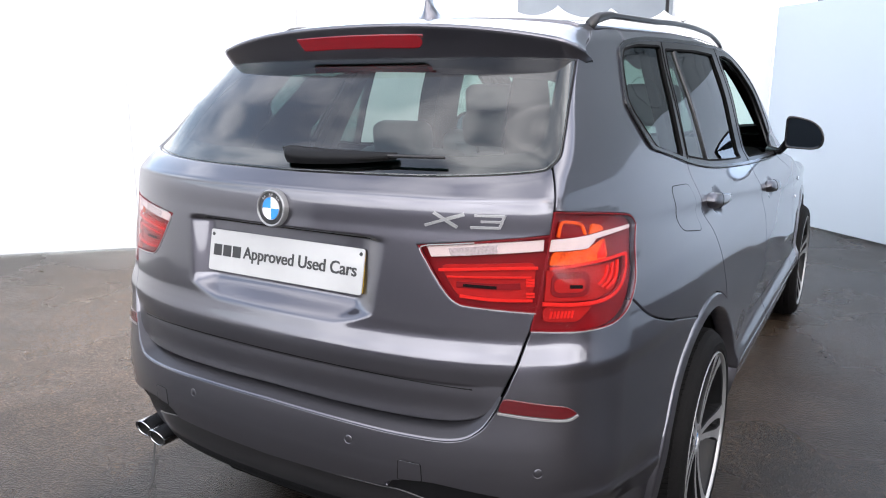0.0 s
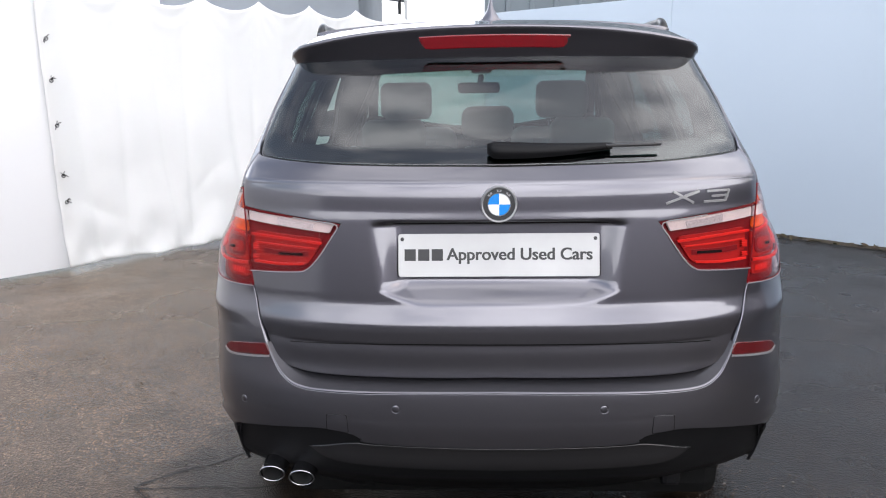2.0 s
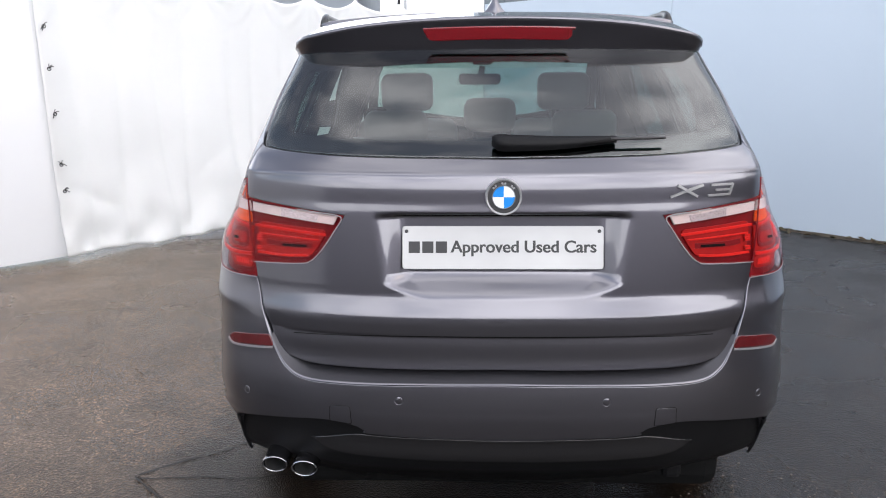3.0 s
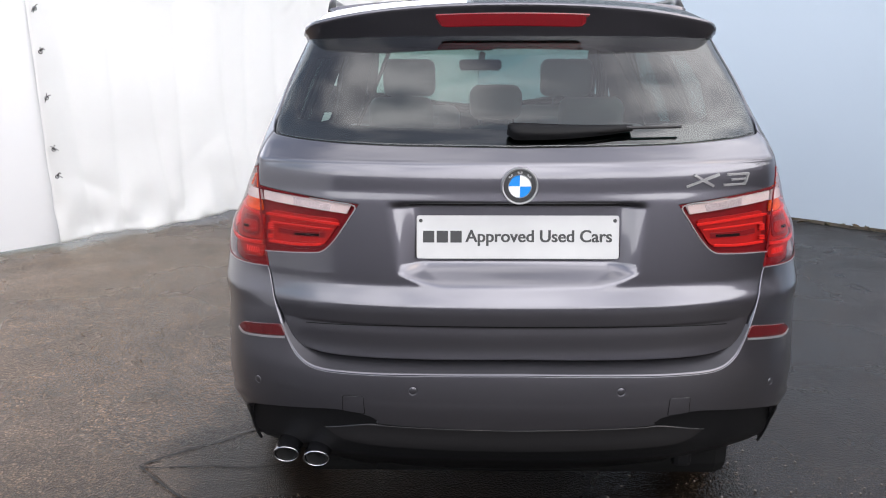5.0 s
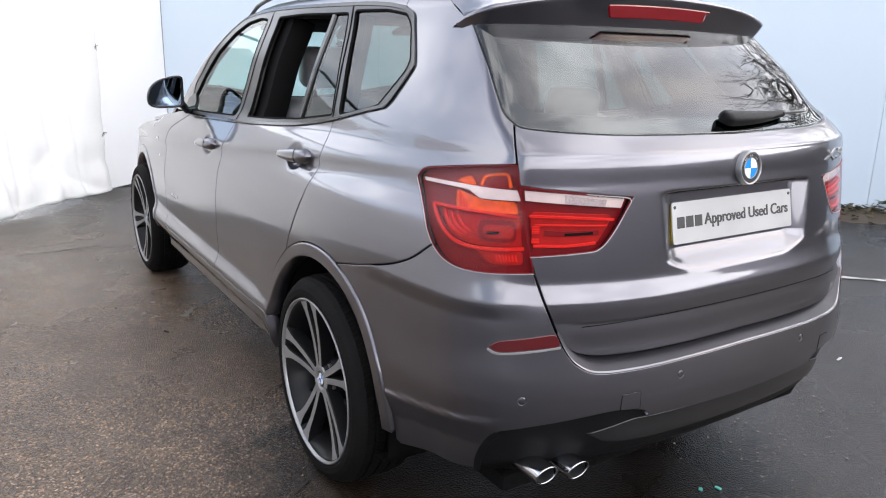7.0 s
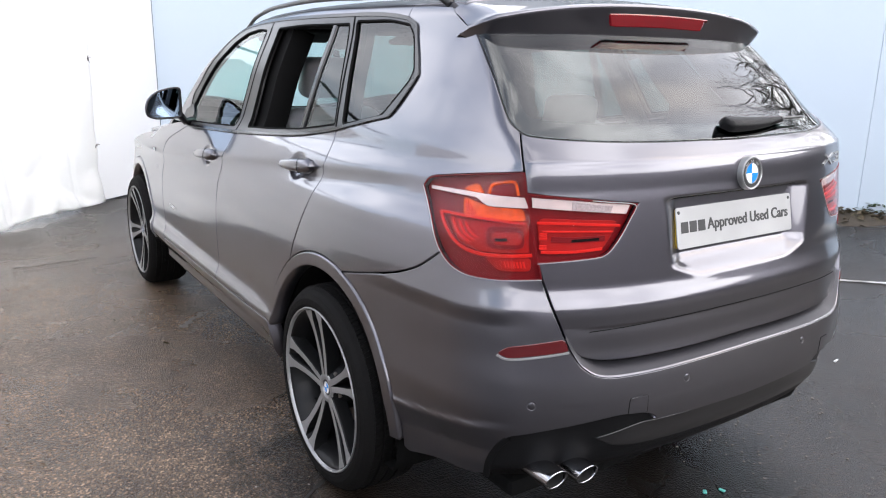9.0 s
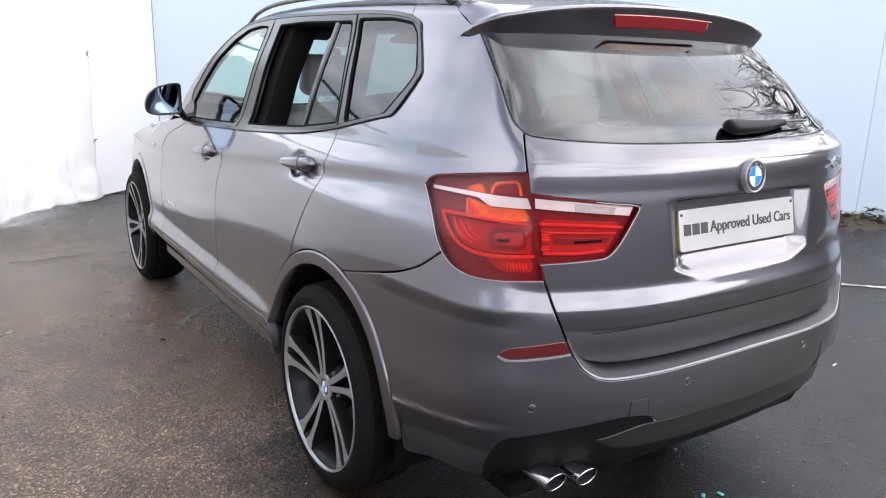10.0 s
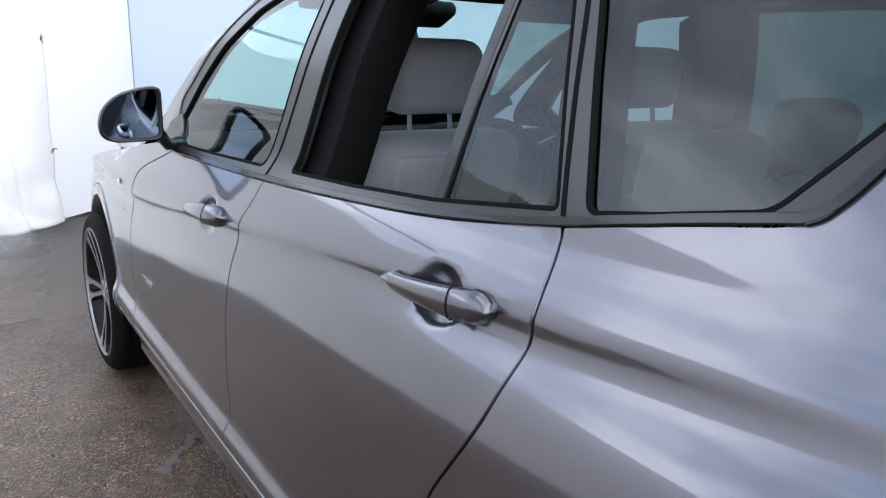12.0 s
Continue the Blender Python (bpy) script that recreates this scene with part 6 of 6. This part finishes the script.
# black border behind the rear window's edge
rg = chain(mirrored(GLASS_LOW), GLASS_SIDE, curve([(0.850, 1.51), (0.5, 1.535), (0, 1.545), (-0.5, 1.535), (-0.850, 1.51)]), flip(GLASS_SIDE[::-1]))
a, b = inset_rows(rg, 0.042)
strip("window_border", a, b, TINT_BLACK, car, body, lift=-0.006, flange=0.03, across=2, soft=0.0005)

# bumper fittings
REFL = rounded([(0.695, 0.728), (0.672, 0.747), (0.556, 0.766), (0.544, 0.734), (0.670, 0.717)], 0.010)
both("reflector", REFL, REFLECTOR_RED, car, bumper, gap=0.0, cell=0.012, lift=0.003, flange=0.006, label="red bumper reflector")
for fx in (lambda c: list(c), flip):
    a, b = band_rows(fx([(0.694, 0.724), (0.670, 0.7145), (0.60, 0.722), (0.545, 0.731)]), 0.004)
    strip("reflector_edge", a, b, SILVER, car, bumper, lift=0.0035, flange=0.004, closed=False, across=1, soft=0.0005)
for s, z in ((0.618, 0.597), (0.240, 0.622), (-0.240, 0.622), (-0.618, 0.597)):
    bm = bmesh.new()
    lathe(bm, [(0.0, 0.0008), (0.0085, 0.0007), (0.0094, 0.0002), (0.0098, -0.002), (0.0112, -0.002), (0.0116, 0.0003), (0.0125, 0.0003)], skin_at(s, z, bumper), 24)
    part("parking_sensor", bm, PAINT, car, "round parking sensor in the bumper", smooth=True)
for sg in (1, -1):
    fx = (lambda c: list(c)) if sg > 0 else flip
    sq = rounded([(0.400, 0.597), (0.352, 0.599), (0.350, 0.547), (0.402, 0.551)], 0.006)
    panel("tow_cover", fx(sq), PAINT, car, bumper, gap=0.0012, cell=0.02, lift=0.0012, flange=0.002, round_edge=0.0006)
    a, b = inset_rows(fx(sq), 0.0014)
    strip("tow_groove", a, b, DARK, car, bumper, lift=0.0008, flange=0.001, across=1, soft=0.0001)

# lower valance: black insert, satin grey lip, exhaust tips
def valance(x, y, z):
    s = np.abs(unwrap(x, y))
    hollow = 0.030 - 0.010 * step(s, 0.54, 0.40) - 0.010 * np.exp(-((z - 0.448) / 0.032)**2) * step(s, 0.52, 0.36) + 0.05 * step(z, 0.40, 0.30)
    return smax(body(x, y, z), rear_y(x, z) + hollow - y, 0.004)


dif_half = [(a, b + 0.006) for a, b in LOW_EDGE if b > 0.37] + curve([(0.712, 0.362), (0.69, 0.335), (0.60, 0.300), (0.40, 0.262), (0, 0.252)], 6)
panel("rear_valance", chain(dif_half, flip(dif_half[::-1])), PLASTIC, car, valance, gap=0.0, cell=0.014, flange=0.03, label="black textured lower bumper insert")
lip = chain(curve([(0, 0.502), (0.29, 0.506), (0.36, 0.506), (0.47, 0.478)]), curve([(0.47, 0.478), (0.40, 0.446), (0.20, 0.436), (0, 0.434)]))
panel("valance_lip", chain(lip, flip(lip[::-1])), DIFFUSER, car, valance, gap=0.0, cell=0.014, flange=0.02, lift=0.004, label="satin dark grey diffuser panel", round_edge=0.003)
for fx in (lambda c: list(c), flip):
    a, b = band_rows(fx([(0.664, 0.50), (0.684, 0.47), (0.706, 0.41), (0.714, 0.352)]), 0.012)
    strip("bumper_corner_trim", a, b, PLASTIC, car, bumper, lift=0.003, flange=0.008, closed=False, soft=0.002)
bm = bmesh.new()
box(bm, (0.055, 0.07, 0.055), Matrix.Translation((0.497, 3.84, 0.333)), bevel=0.014)
part("valance_bracket", bm, PLASTIC, car, "black bracket under the bumper insert")


def exhaust():
    base = new("exhaust")
    base.parent = car
    tagged(base, "pair of polished oval exhaust tips")
    for x, y in ((-0.629, 3.731), (-0.541, 3.709)):
        m = Matrix.Translation((x, y, 0.383)) @ Matrix.Rotation(radians(-90), 4, "X") @ Matrix.Rotation(radians(0), 4, "Z") @ Matrix.Diagonal((0.96, 0.74, 1, 1))
        bm = bmesh.new()
        rings = lathe(bm, [(0.0325, 0.03), (0.0332, 0.004), (0.0345, 0.0), (0.0368, 0.0), (0.0382, 0.004), (0.0388, 0.16), (0.030, 0.165)], m, 40)
        for v in bm.verts:
            v.co.y -= 0.30 * (v.co.z - 0.383) * (1 if v.co.y < y + 0.05 else 0)
        part("tip", bm, TIP_CHROME, base, smooth=True)
        bm = bmesh.new()
        lathe(bm, [(0.0302, 0.008), (0.0295, 0.13), (0.0, 0.13)], m, 32)
        lathe(bm, [(0.030, 0.07), (0.030, 0.20)], m, 24)
        part("bore", bm, SOOT, base, smooth=True)
    bm = bmesh.new()
    box(bm, (0.26, 0.30, 0.11), Matrix.Translation((-0.59, 4.06, 0.395)), bevel=0.03)
    part("silencer", bm, SOOT, base)


exhaust()
# recess round the tips
bm = bmesh.new()
tube(bm, [(-0.70, 3.835, 0.452), (-0.62, 3.79, 0.452), (-0.52, 3.755, 0.45), (-0.47, 3.74, 0.425)], 0.010, 8)
part("tip_surround", bm, BLACK_GLOSS, car, "gloss black edge over the exhaust tips", smooth=True)

# fuel flap on the right flank
flap = [(-a, b) for a, b in rounded([(1.262, 1.158), (1.482, 1.146), (1.438, 1.012), (1.228, 1.040)], 0.045, 7)]
panel("fuel_flap", flap, PAINT, car, full, gap=0.0015, cell=0.016, lift=0.0010, flange=0.002, round_edge=0.0006)
a, b = inset_rows(flap, 0.0022)
strip("flap_groove", a, b, DARK, car, full, lift=0.0008, flange=0.001, across=1, soft=0.0001)

# door handles
def handle(s0, s1, z0, z1, side):
    base = new("door_handle")
    base.parent = car
    tagged(base, "grey painted pull handle over a scooped cup")
    sg = 1 if side < 0 else -1
    bm = bmesh.new()
    n, rows = 22, []
    for k in range(n + 1):
        t = 0.5 - 0.5 * math.cos(math.pi * k / n)
        s, z = s0 + (s1 - s0) * t, z0 + (z1 - z0) * t
        m = skin_at(sg * s, z)
        tip = min(1.0, (t / 0.10) ** 0.5 if t < 0.10 else 1.0, ((1 - t) / 0.12) ** 0.5 if t > 0.88 else 1.0)
        half = (0.0135 + 0.0150 * t) * max(0.10, tip)
        outh = 0.010 + 0.026 * math.sin(math.pi * (0.10 + 0.70 * t)) ** 0.7 * max(0.8, tip)
        thick = 0.022 if 0.10 < t < 0.80 else 0.05
        ring_pts = []
        for j in range(10):
            a = 2 * math.pi * j / 10
            ring_pts.append(bm.verts.new(m @ Vector((0, half * math.cos(a), outh - thick / 2 + thick / 2 * math.sin(a)))))
        rows.append(ring_pts)
    for a, b in zip(rows, rows[1:]):
        for j in range(10):
            bm.faces.new((a[j], b[j], b[(j + 1) % 10], a[(j + 1) % 10]))
    bm.faces.new(rows[0])
    bm.faces.new(rows[-1][::-1])
    part("grip", bm, PAINT, base, smooth=True)
    bm = bmesh.new()
    t = 0.74
    m = skin_at(sg * (s0 + (s1 - s0) * t), z0 + (z1 - z0) * t)
    hw, oh = 0.0135 + 0.015 * t, 0.010 + 0.026 * math.sin(math.pi * (0.10 + 0.70 * t)) ** 0.7
    tube(bm, [m @ Vector((0, (hw + 0.0004) * math.cos(a), oh - 0.011 + 0.0116 * math.sin(a))) for a in [math.pi * k / 14 for k in range(15)]], 0.0009, 5)
    part("cap_seam", bm, DARK, base)
    return base


for sd in (-1, 1):
    handle(1.872, 1.600, 1.058, 1.077, sd)
    handle(2.855, 2.585, 0.988, 1.008, sd)


# door mirrors
def mirror(sd):
    base = new("door_mirror")
    base.parent = car
    tagged(base, "grey door mirror on a black arm")
    c = Vector((sd * 0.930, 6.34, 1.206))
    yaw = Matrix.Rotation(radians(sd * 3), 4, "Z")
    m = Matrix.Translation(c) @ yaw
    outline = rounded([(-0.085, -0.076), (0.050, -0.082), (0.092, -0.068), (0.100, -0.025), (0.084, 0.026), (0.040, 0.064), (-0.030, 0.084), (-0.085, 0.088)], 0.026, 6)
    outline = [(sd * p[0] * 0.95, p[1] * 0.95) for p in outline]
    n = len(outline)
    bm = bmesh.new()
    rows = []
    for k, (d, sc) in enumerate(((0.0, 0.94), (-0.006, 0.99), (0.02, 1.0), (0.05, 0.95), (0.085, 0.80), (0.11, 0.52), (0.118, 0.2))):
        rows.append([bm.verts.new(m @ Vector((p[0] * sc, d, p[1] * sc))) for p in outline])
    for a, b in zip(rows, rows[1:]):
        for k in range(n):
            bm.faces.new((a[k], b[k], b[(k + 1) % n], a[(k + 1) % n]))
    bm.faces.new(rows[-1])
    bmesh.ops.recalc_face_normals(bm, faces=bm.faces)
    part("shell", bm, PAINT, base, smooth=True)
    bm = bmesh.new()
    rows = [[bm.verts.new(m @ Vector((p[0] * sc, d, p[1] * sc))) for p in outline] for d, sc in ((-0.0065, 0.99), (-0.012, 0.95), (-0.010, 0.89), (0.014, 0.855))]
    for a, b in zip(rows, rows[1:]):
        for k in range(n):
            bm.faces.new((a[k], b[k], b[(k + 1) % n], a[(k + 1) % n]))
    part("surround", bm, BLACK_GLOSS, base, smooth=True)
    bm = bmesh.new()
    vs = [bm.verts.new(m @ Vector((p[0] * 0.86, 0.010 + 0.02 * p[1], p[1] * 0.86))) for p in outline]
    f = bm.faces.new(vs)
    bmesh.ops.recalc_face_normals(bm, faces=[f])
    part("mirror_glass", bm, MIRROR, base, "mirror glass", smooth=False)
    bm = bmesh.new()
    tube(bm, [c + Vector((-sd * 0.07, 0.03, -0.05)), Vector((sd * 0.83, 6.37, 1.115)), Vector((sd * 0.775, 6.39, 1.118))], [0.026, 0.024, 0.032], 12, squash=0.75)
    part("arm", bm, BLACK_GLOSS, base, smooth=True)
    sail = [(3.30, 1.098), (3.155, 1.104), (3.175, 1.15), (3.245, 1.20), (3.34, 1.165)]
    panel("sail", sail if sd < 0 else flip(sail), BLACK_GLOSS, base, full, gap=0.0, cell=0.02, flange=0.01, lift=0.006)
    return base


mirror(-1)
mirror(1)


# roof rails and aerial fin
def roof_rail(sd):
    base = new("roof_rail")
    base.parent = car
    tagged(base, "satin dark roof rail")
    bm = bmesh.new()
    rows = []
    n = 40
    for k in range(n + 1):
        t = k / n
        y = 4.37 + 1.75 * t
        x = sd * float(np.interp(t, [0, 0.1, 0.3, 0.6, 1], [0.555, 0.572, 0.592, 0.598, 0.582]))
        z = float(on_top(np.array([x]), np.array([y]), full)[0, 2])
        rise = 0.032 * min(1, t / 0.07, (1 - t) / 0.10) ** 0.6 if 0 < t < 1 else -0.004
        half, hi = 0.009 + 0.004 * max(0, 1 - t / 0.09), 0.009 + 0.010 * max(0, 1 - t / 0.09)
        rows.append([bm.verts.new((x + half * math.cos(a), y, z + rise + hi * math.sin(a))) for a in [2 * math.pi * j / 10 for j in range(10)]])
    for a, b in zip(rows, rows[1:]):
        for j in range(10):
            bm.faces.new((a[j], b[j], b[(j + 1) % 10], a[(j + 1) % 10]))
    bm.faces.new(rows[0])
    bm.faces.new(rows[-1][::-1])
    part("bar", bm, SATIN_TRIM, base, smooth=True)
    return base


roof_rail(-1)
roof_rail(1)
bm = bmesh.new()
prof = [(0.0, 0.0), (0.03, 0.012), (0.07, 0.040), (0.105, 0.066), (0.125, 0.072), (0.140, 0.060), (0.150, 0.0)]
rows = []
for y, h in prof:
    yy = 4.56 - y
    zr = float(on_top(np.array([0.0]), np.array([yy]), full)[0, 2])
    w = 0.042 if h else 0.030
    rows.append([bm.verts.new((x, yy, zr - 0.004 + z)) for x, z in ((-w, 0), (-w * 0.62, h * 0.22), (-0.010, h * 0.60), (-0.003, h + 0.004), (0.003, h + 0.004), (0.010, h * 0.60), (w * 0.62, h * 0.22), (w, 0))])
for a, b in zip(rows, rows[1:]):
    for i in range(7):
        bm.faces.new((a[i], a[i + 1], b[i + 1], b[i]))
bm.faces.new(rows[-1])
part("aerial_fin", bm, PAINT, car, "grey shark-fin aerial", smooth=True)

# wing vent and door badges, as plain chrome strokes
for sg in (1, -1):
    for s, z, w, h in ((3.70, 0.925, 0.05, 0.022), (3.66, 0.83, 0.012, 0.016)):
        bm = bmesh.new()
        prism(bm, [(-w / 2, 0), (w / 2, h / 2), (w / 2, -h / 2)], 0.004, skin_at(sg * s, z, full, 0.005), bevel=0.0008)
        part("wing_badge", bm, CHROME, car)
    for k in range(5):
        bm = bmesh.new()
        box(bm, (0.014, 0.016, 0.004), skin_at(sg * (3.36 - 0.026 * k), 0.655, full, 0.002), bevel=0.001, seg=1)
        part("door_badge", bm, CHROME, car)

# cabin: seats, dashboard, wheel, mirror
def seat(x, y, w, rest_top, head, parent, deep=0.50, cushion_z=0.74):
    base = new("seat")
    base.parent = parent
    tagged(base, "grey leather car seat with a headrest")
    bm = bmesh.new()
    box(bm, (w, 0.14, rest_top - cushion_z + 0.08), Matrix.Translation((x, y, (rest_top + cushion_z - 0.08) / 2)) @ Matrix.Rotation(radians(14), 4, "X"), bevel=0.055, seg=4)
    box(bm, (w * 0.60, 0.03, (rest_top - cushion_z) * 0.8), Matrix.Translation((x, y - 0.075, (rest_top + cushion_z) / 2)) @ Matrix.Rotation(radians(14), 4, "X"), bevel=0.012, seg=2)
    part("backrest", bm, LEATHER, base, smooth=True)
    bm = bmesh.new()
    box(bm, (w, deep, 0.15), Matrix.Translation((x, y + deep * 0.55, cushion_z - 0.10)), bevel=0.05, seg=4)
    part("cushion", bm, LEATHER, base, smooth=True)
    if head:
        hw, hz0, hz1, hy = head
        bm = bmesh.new()
        box(bm, (hw, 0.105, hz1 - hz0), Matrix.Translation((x, hy, (hz0 + hz1) / 2)) @ Matrix.Rotation(radians(8), 4, "X"), bevel=0.04, seg=5)
        part("headrest", bm, LEATHER, base, smooth=True)
        bm = bmesh.new()
        bm.free()
        for dx in (-0.06, 0.06):
            bm = bmesh.new()
            tube(bm, [(x + dx, hy + 0.01, hz0 + 0.03), (x + dx, y - 0.04, rest_top - 0.05)], 0.007, 8)
            part("headrest_post", bm, CHROME, base, smooth=True)
    return base


for x in (-0.385, 0.385):
    seat(x, 5.66, 0.50, 1.225, (0.255, 1.262, 1.440, 5.62), car)
for x in (-0.37, 0.37):
    seat(x, 4.93, 0.50, 1.195, (0.25, 1.150, 1.300, 4.83), car)
seat(0.0, 4.94, 0.24, 1.19, (0.205, 1.215, 1.345, 4.86), car)
bm = bmesh.new()
box(bm, (1.42, 0.46, 0.20), Matrix.Translation((0, 6.62, 1.00)), bevel=0.07, seg=4)
box(bm, (1.40, 0.30, 0.40), Matrix.Translation((0, 6.66, 0.78)), bevel=0.06, seg=3)
box(bm, (0.40, 0.16, 0.10), Matrix.Translation((0.38, 6.44, 1.09)), bevel=0.04, seg=3)
part("dashboard", bm, CABIN, car, "black dashboard", smooth=True)
bm = bmesh.new()
mw = Matrix.Translation((0.385, 6.26, 0.99)) @ Matrix.Rotation(radians(66), 4, "X")
rows = []
for k in range(40):
    a = 2 * math.pi * k / 40
    rows.append([bm.verts.new(mw @ Vector(((0.178 + 0.016 * math.cos(b)) * math.cos(a), (0.178 + 0.016 * math.cos(b)) * math.sin(a), 0.016 * math.sin(b)))) for b in [2 * math.pi * j / 8 for j in range(8)]])
for k in range(40):
    a, b = rows[k], rows[(k + 1) % 40]
    for j in range(8):
        bm.faces.new((a[j], b[j], b[(j + 1) % 8], a[(j + 1) % 8]))
box(bm, (0.33, 0.05, 0.02), mw @ Matrix.Translation((0, 0, -0.01)), bevel=0.008)
box(bm, (0.13, 0.12, 0.04), mw @ Matrix.Translation((0, -0.01, -0.01)), bevel=0.02)
part("steering_wheel", bm, CABIN, car, "black steering wheel", smooth=True)
bm = bmesh.new()
box(bm, (0.245, 0.05, 0.062), Matrix.Translation((-0.015, 6.28, 1.405)) @ Matrix.Rotation(radians(-10), 4, "Z"), bevel=0.022, seg=4)
tube(bm, [(-0.01, 6.29, 1.42), (0.0, 6.33, 1.47)], 0.018, 8)
box(bm, (0.12, 0.12, 0.05), Matrix.Translation((0, 6.20, 1.525)) @ Matrix.Rotation(radians(-25), 4, "X"), bevel=0.02)
part("cabin_mirror", bm, CABIN, car, "black rear-view mirror", smooth=True)
bm = bmesh.new()
box(bm, (0.36, 0.20, 0.03), Matrix.Translation((-0.36, 5.97, 1.545)) @ Matrix.Rotation(radians(-12), 4, "X"), bevel=0.012)
part("sun_visor", bm, LINER, car, "dark sun visor folded up", smooth=True)
bm = bmesh.new()
box(bm, (0.36, 0.20, 0.03), Matrix.Translation((0.36, 5.97, 1.545)) @ Matrix.Rotation(radians(-12), 4, "X"), bevel=0.012)
part("sun_visor", bm, LINER, car, "dark sun visor folded up", smooth=True)
bm = bmesh.new()
box(bm, (1.26, 2.1, 0.05), Matrix.Translation((0, 5.75, 0.42)), bevel=0.02)
box(bm, (1.12, 0.95, 0.05), Matrix.Translation((0, 4.33, 0.74)), bevel=0.02)
box(bm, (0.24, 1.1, 0.34), Matrix.Translation((0, 6.05, 0.60)), bevel=0.05, seg=3)
part("cabin_floor", bm, CABIN, car, "black carpet and centre console")
bm = bmesh.new()
box(bm, (1.06, 0.62, 0.014), Matrix.Translation((0, 4.36, 1.150)), bevel=0.005)
part("load_cover", bm, CABIN, car, "black load cover behind the rear seats")
both("door_card", chain(curve([(1.56, 1.19), (2.14, 1.13), (3.2, 1.085)]), curve([(3.2, 1.085), (3.3, 0.9), (3.3, 0.45)]), curve([(3.3, 0.45), (1.9, 0.45)]), curve([(1.9, 0.45), (1.75, 0.8), (1.56, 1.19)])), CABIN, car, full, gap=0.0, cell=0.06, flange=0.01, lift=-0.085)
for fx in (lambda c: list(c), flip):
    a, b = band_rows(fx([(1.56, 1.188), (1.807, 1.150), (2.14, 1.122), (2.478, 1.102), (3.15, 1.078)]), 0.012)
    strip("window_ledge", a, b, CABIN, car, full, lift=-0.010, flange=0.08, closed=False, across=1)
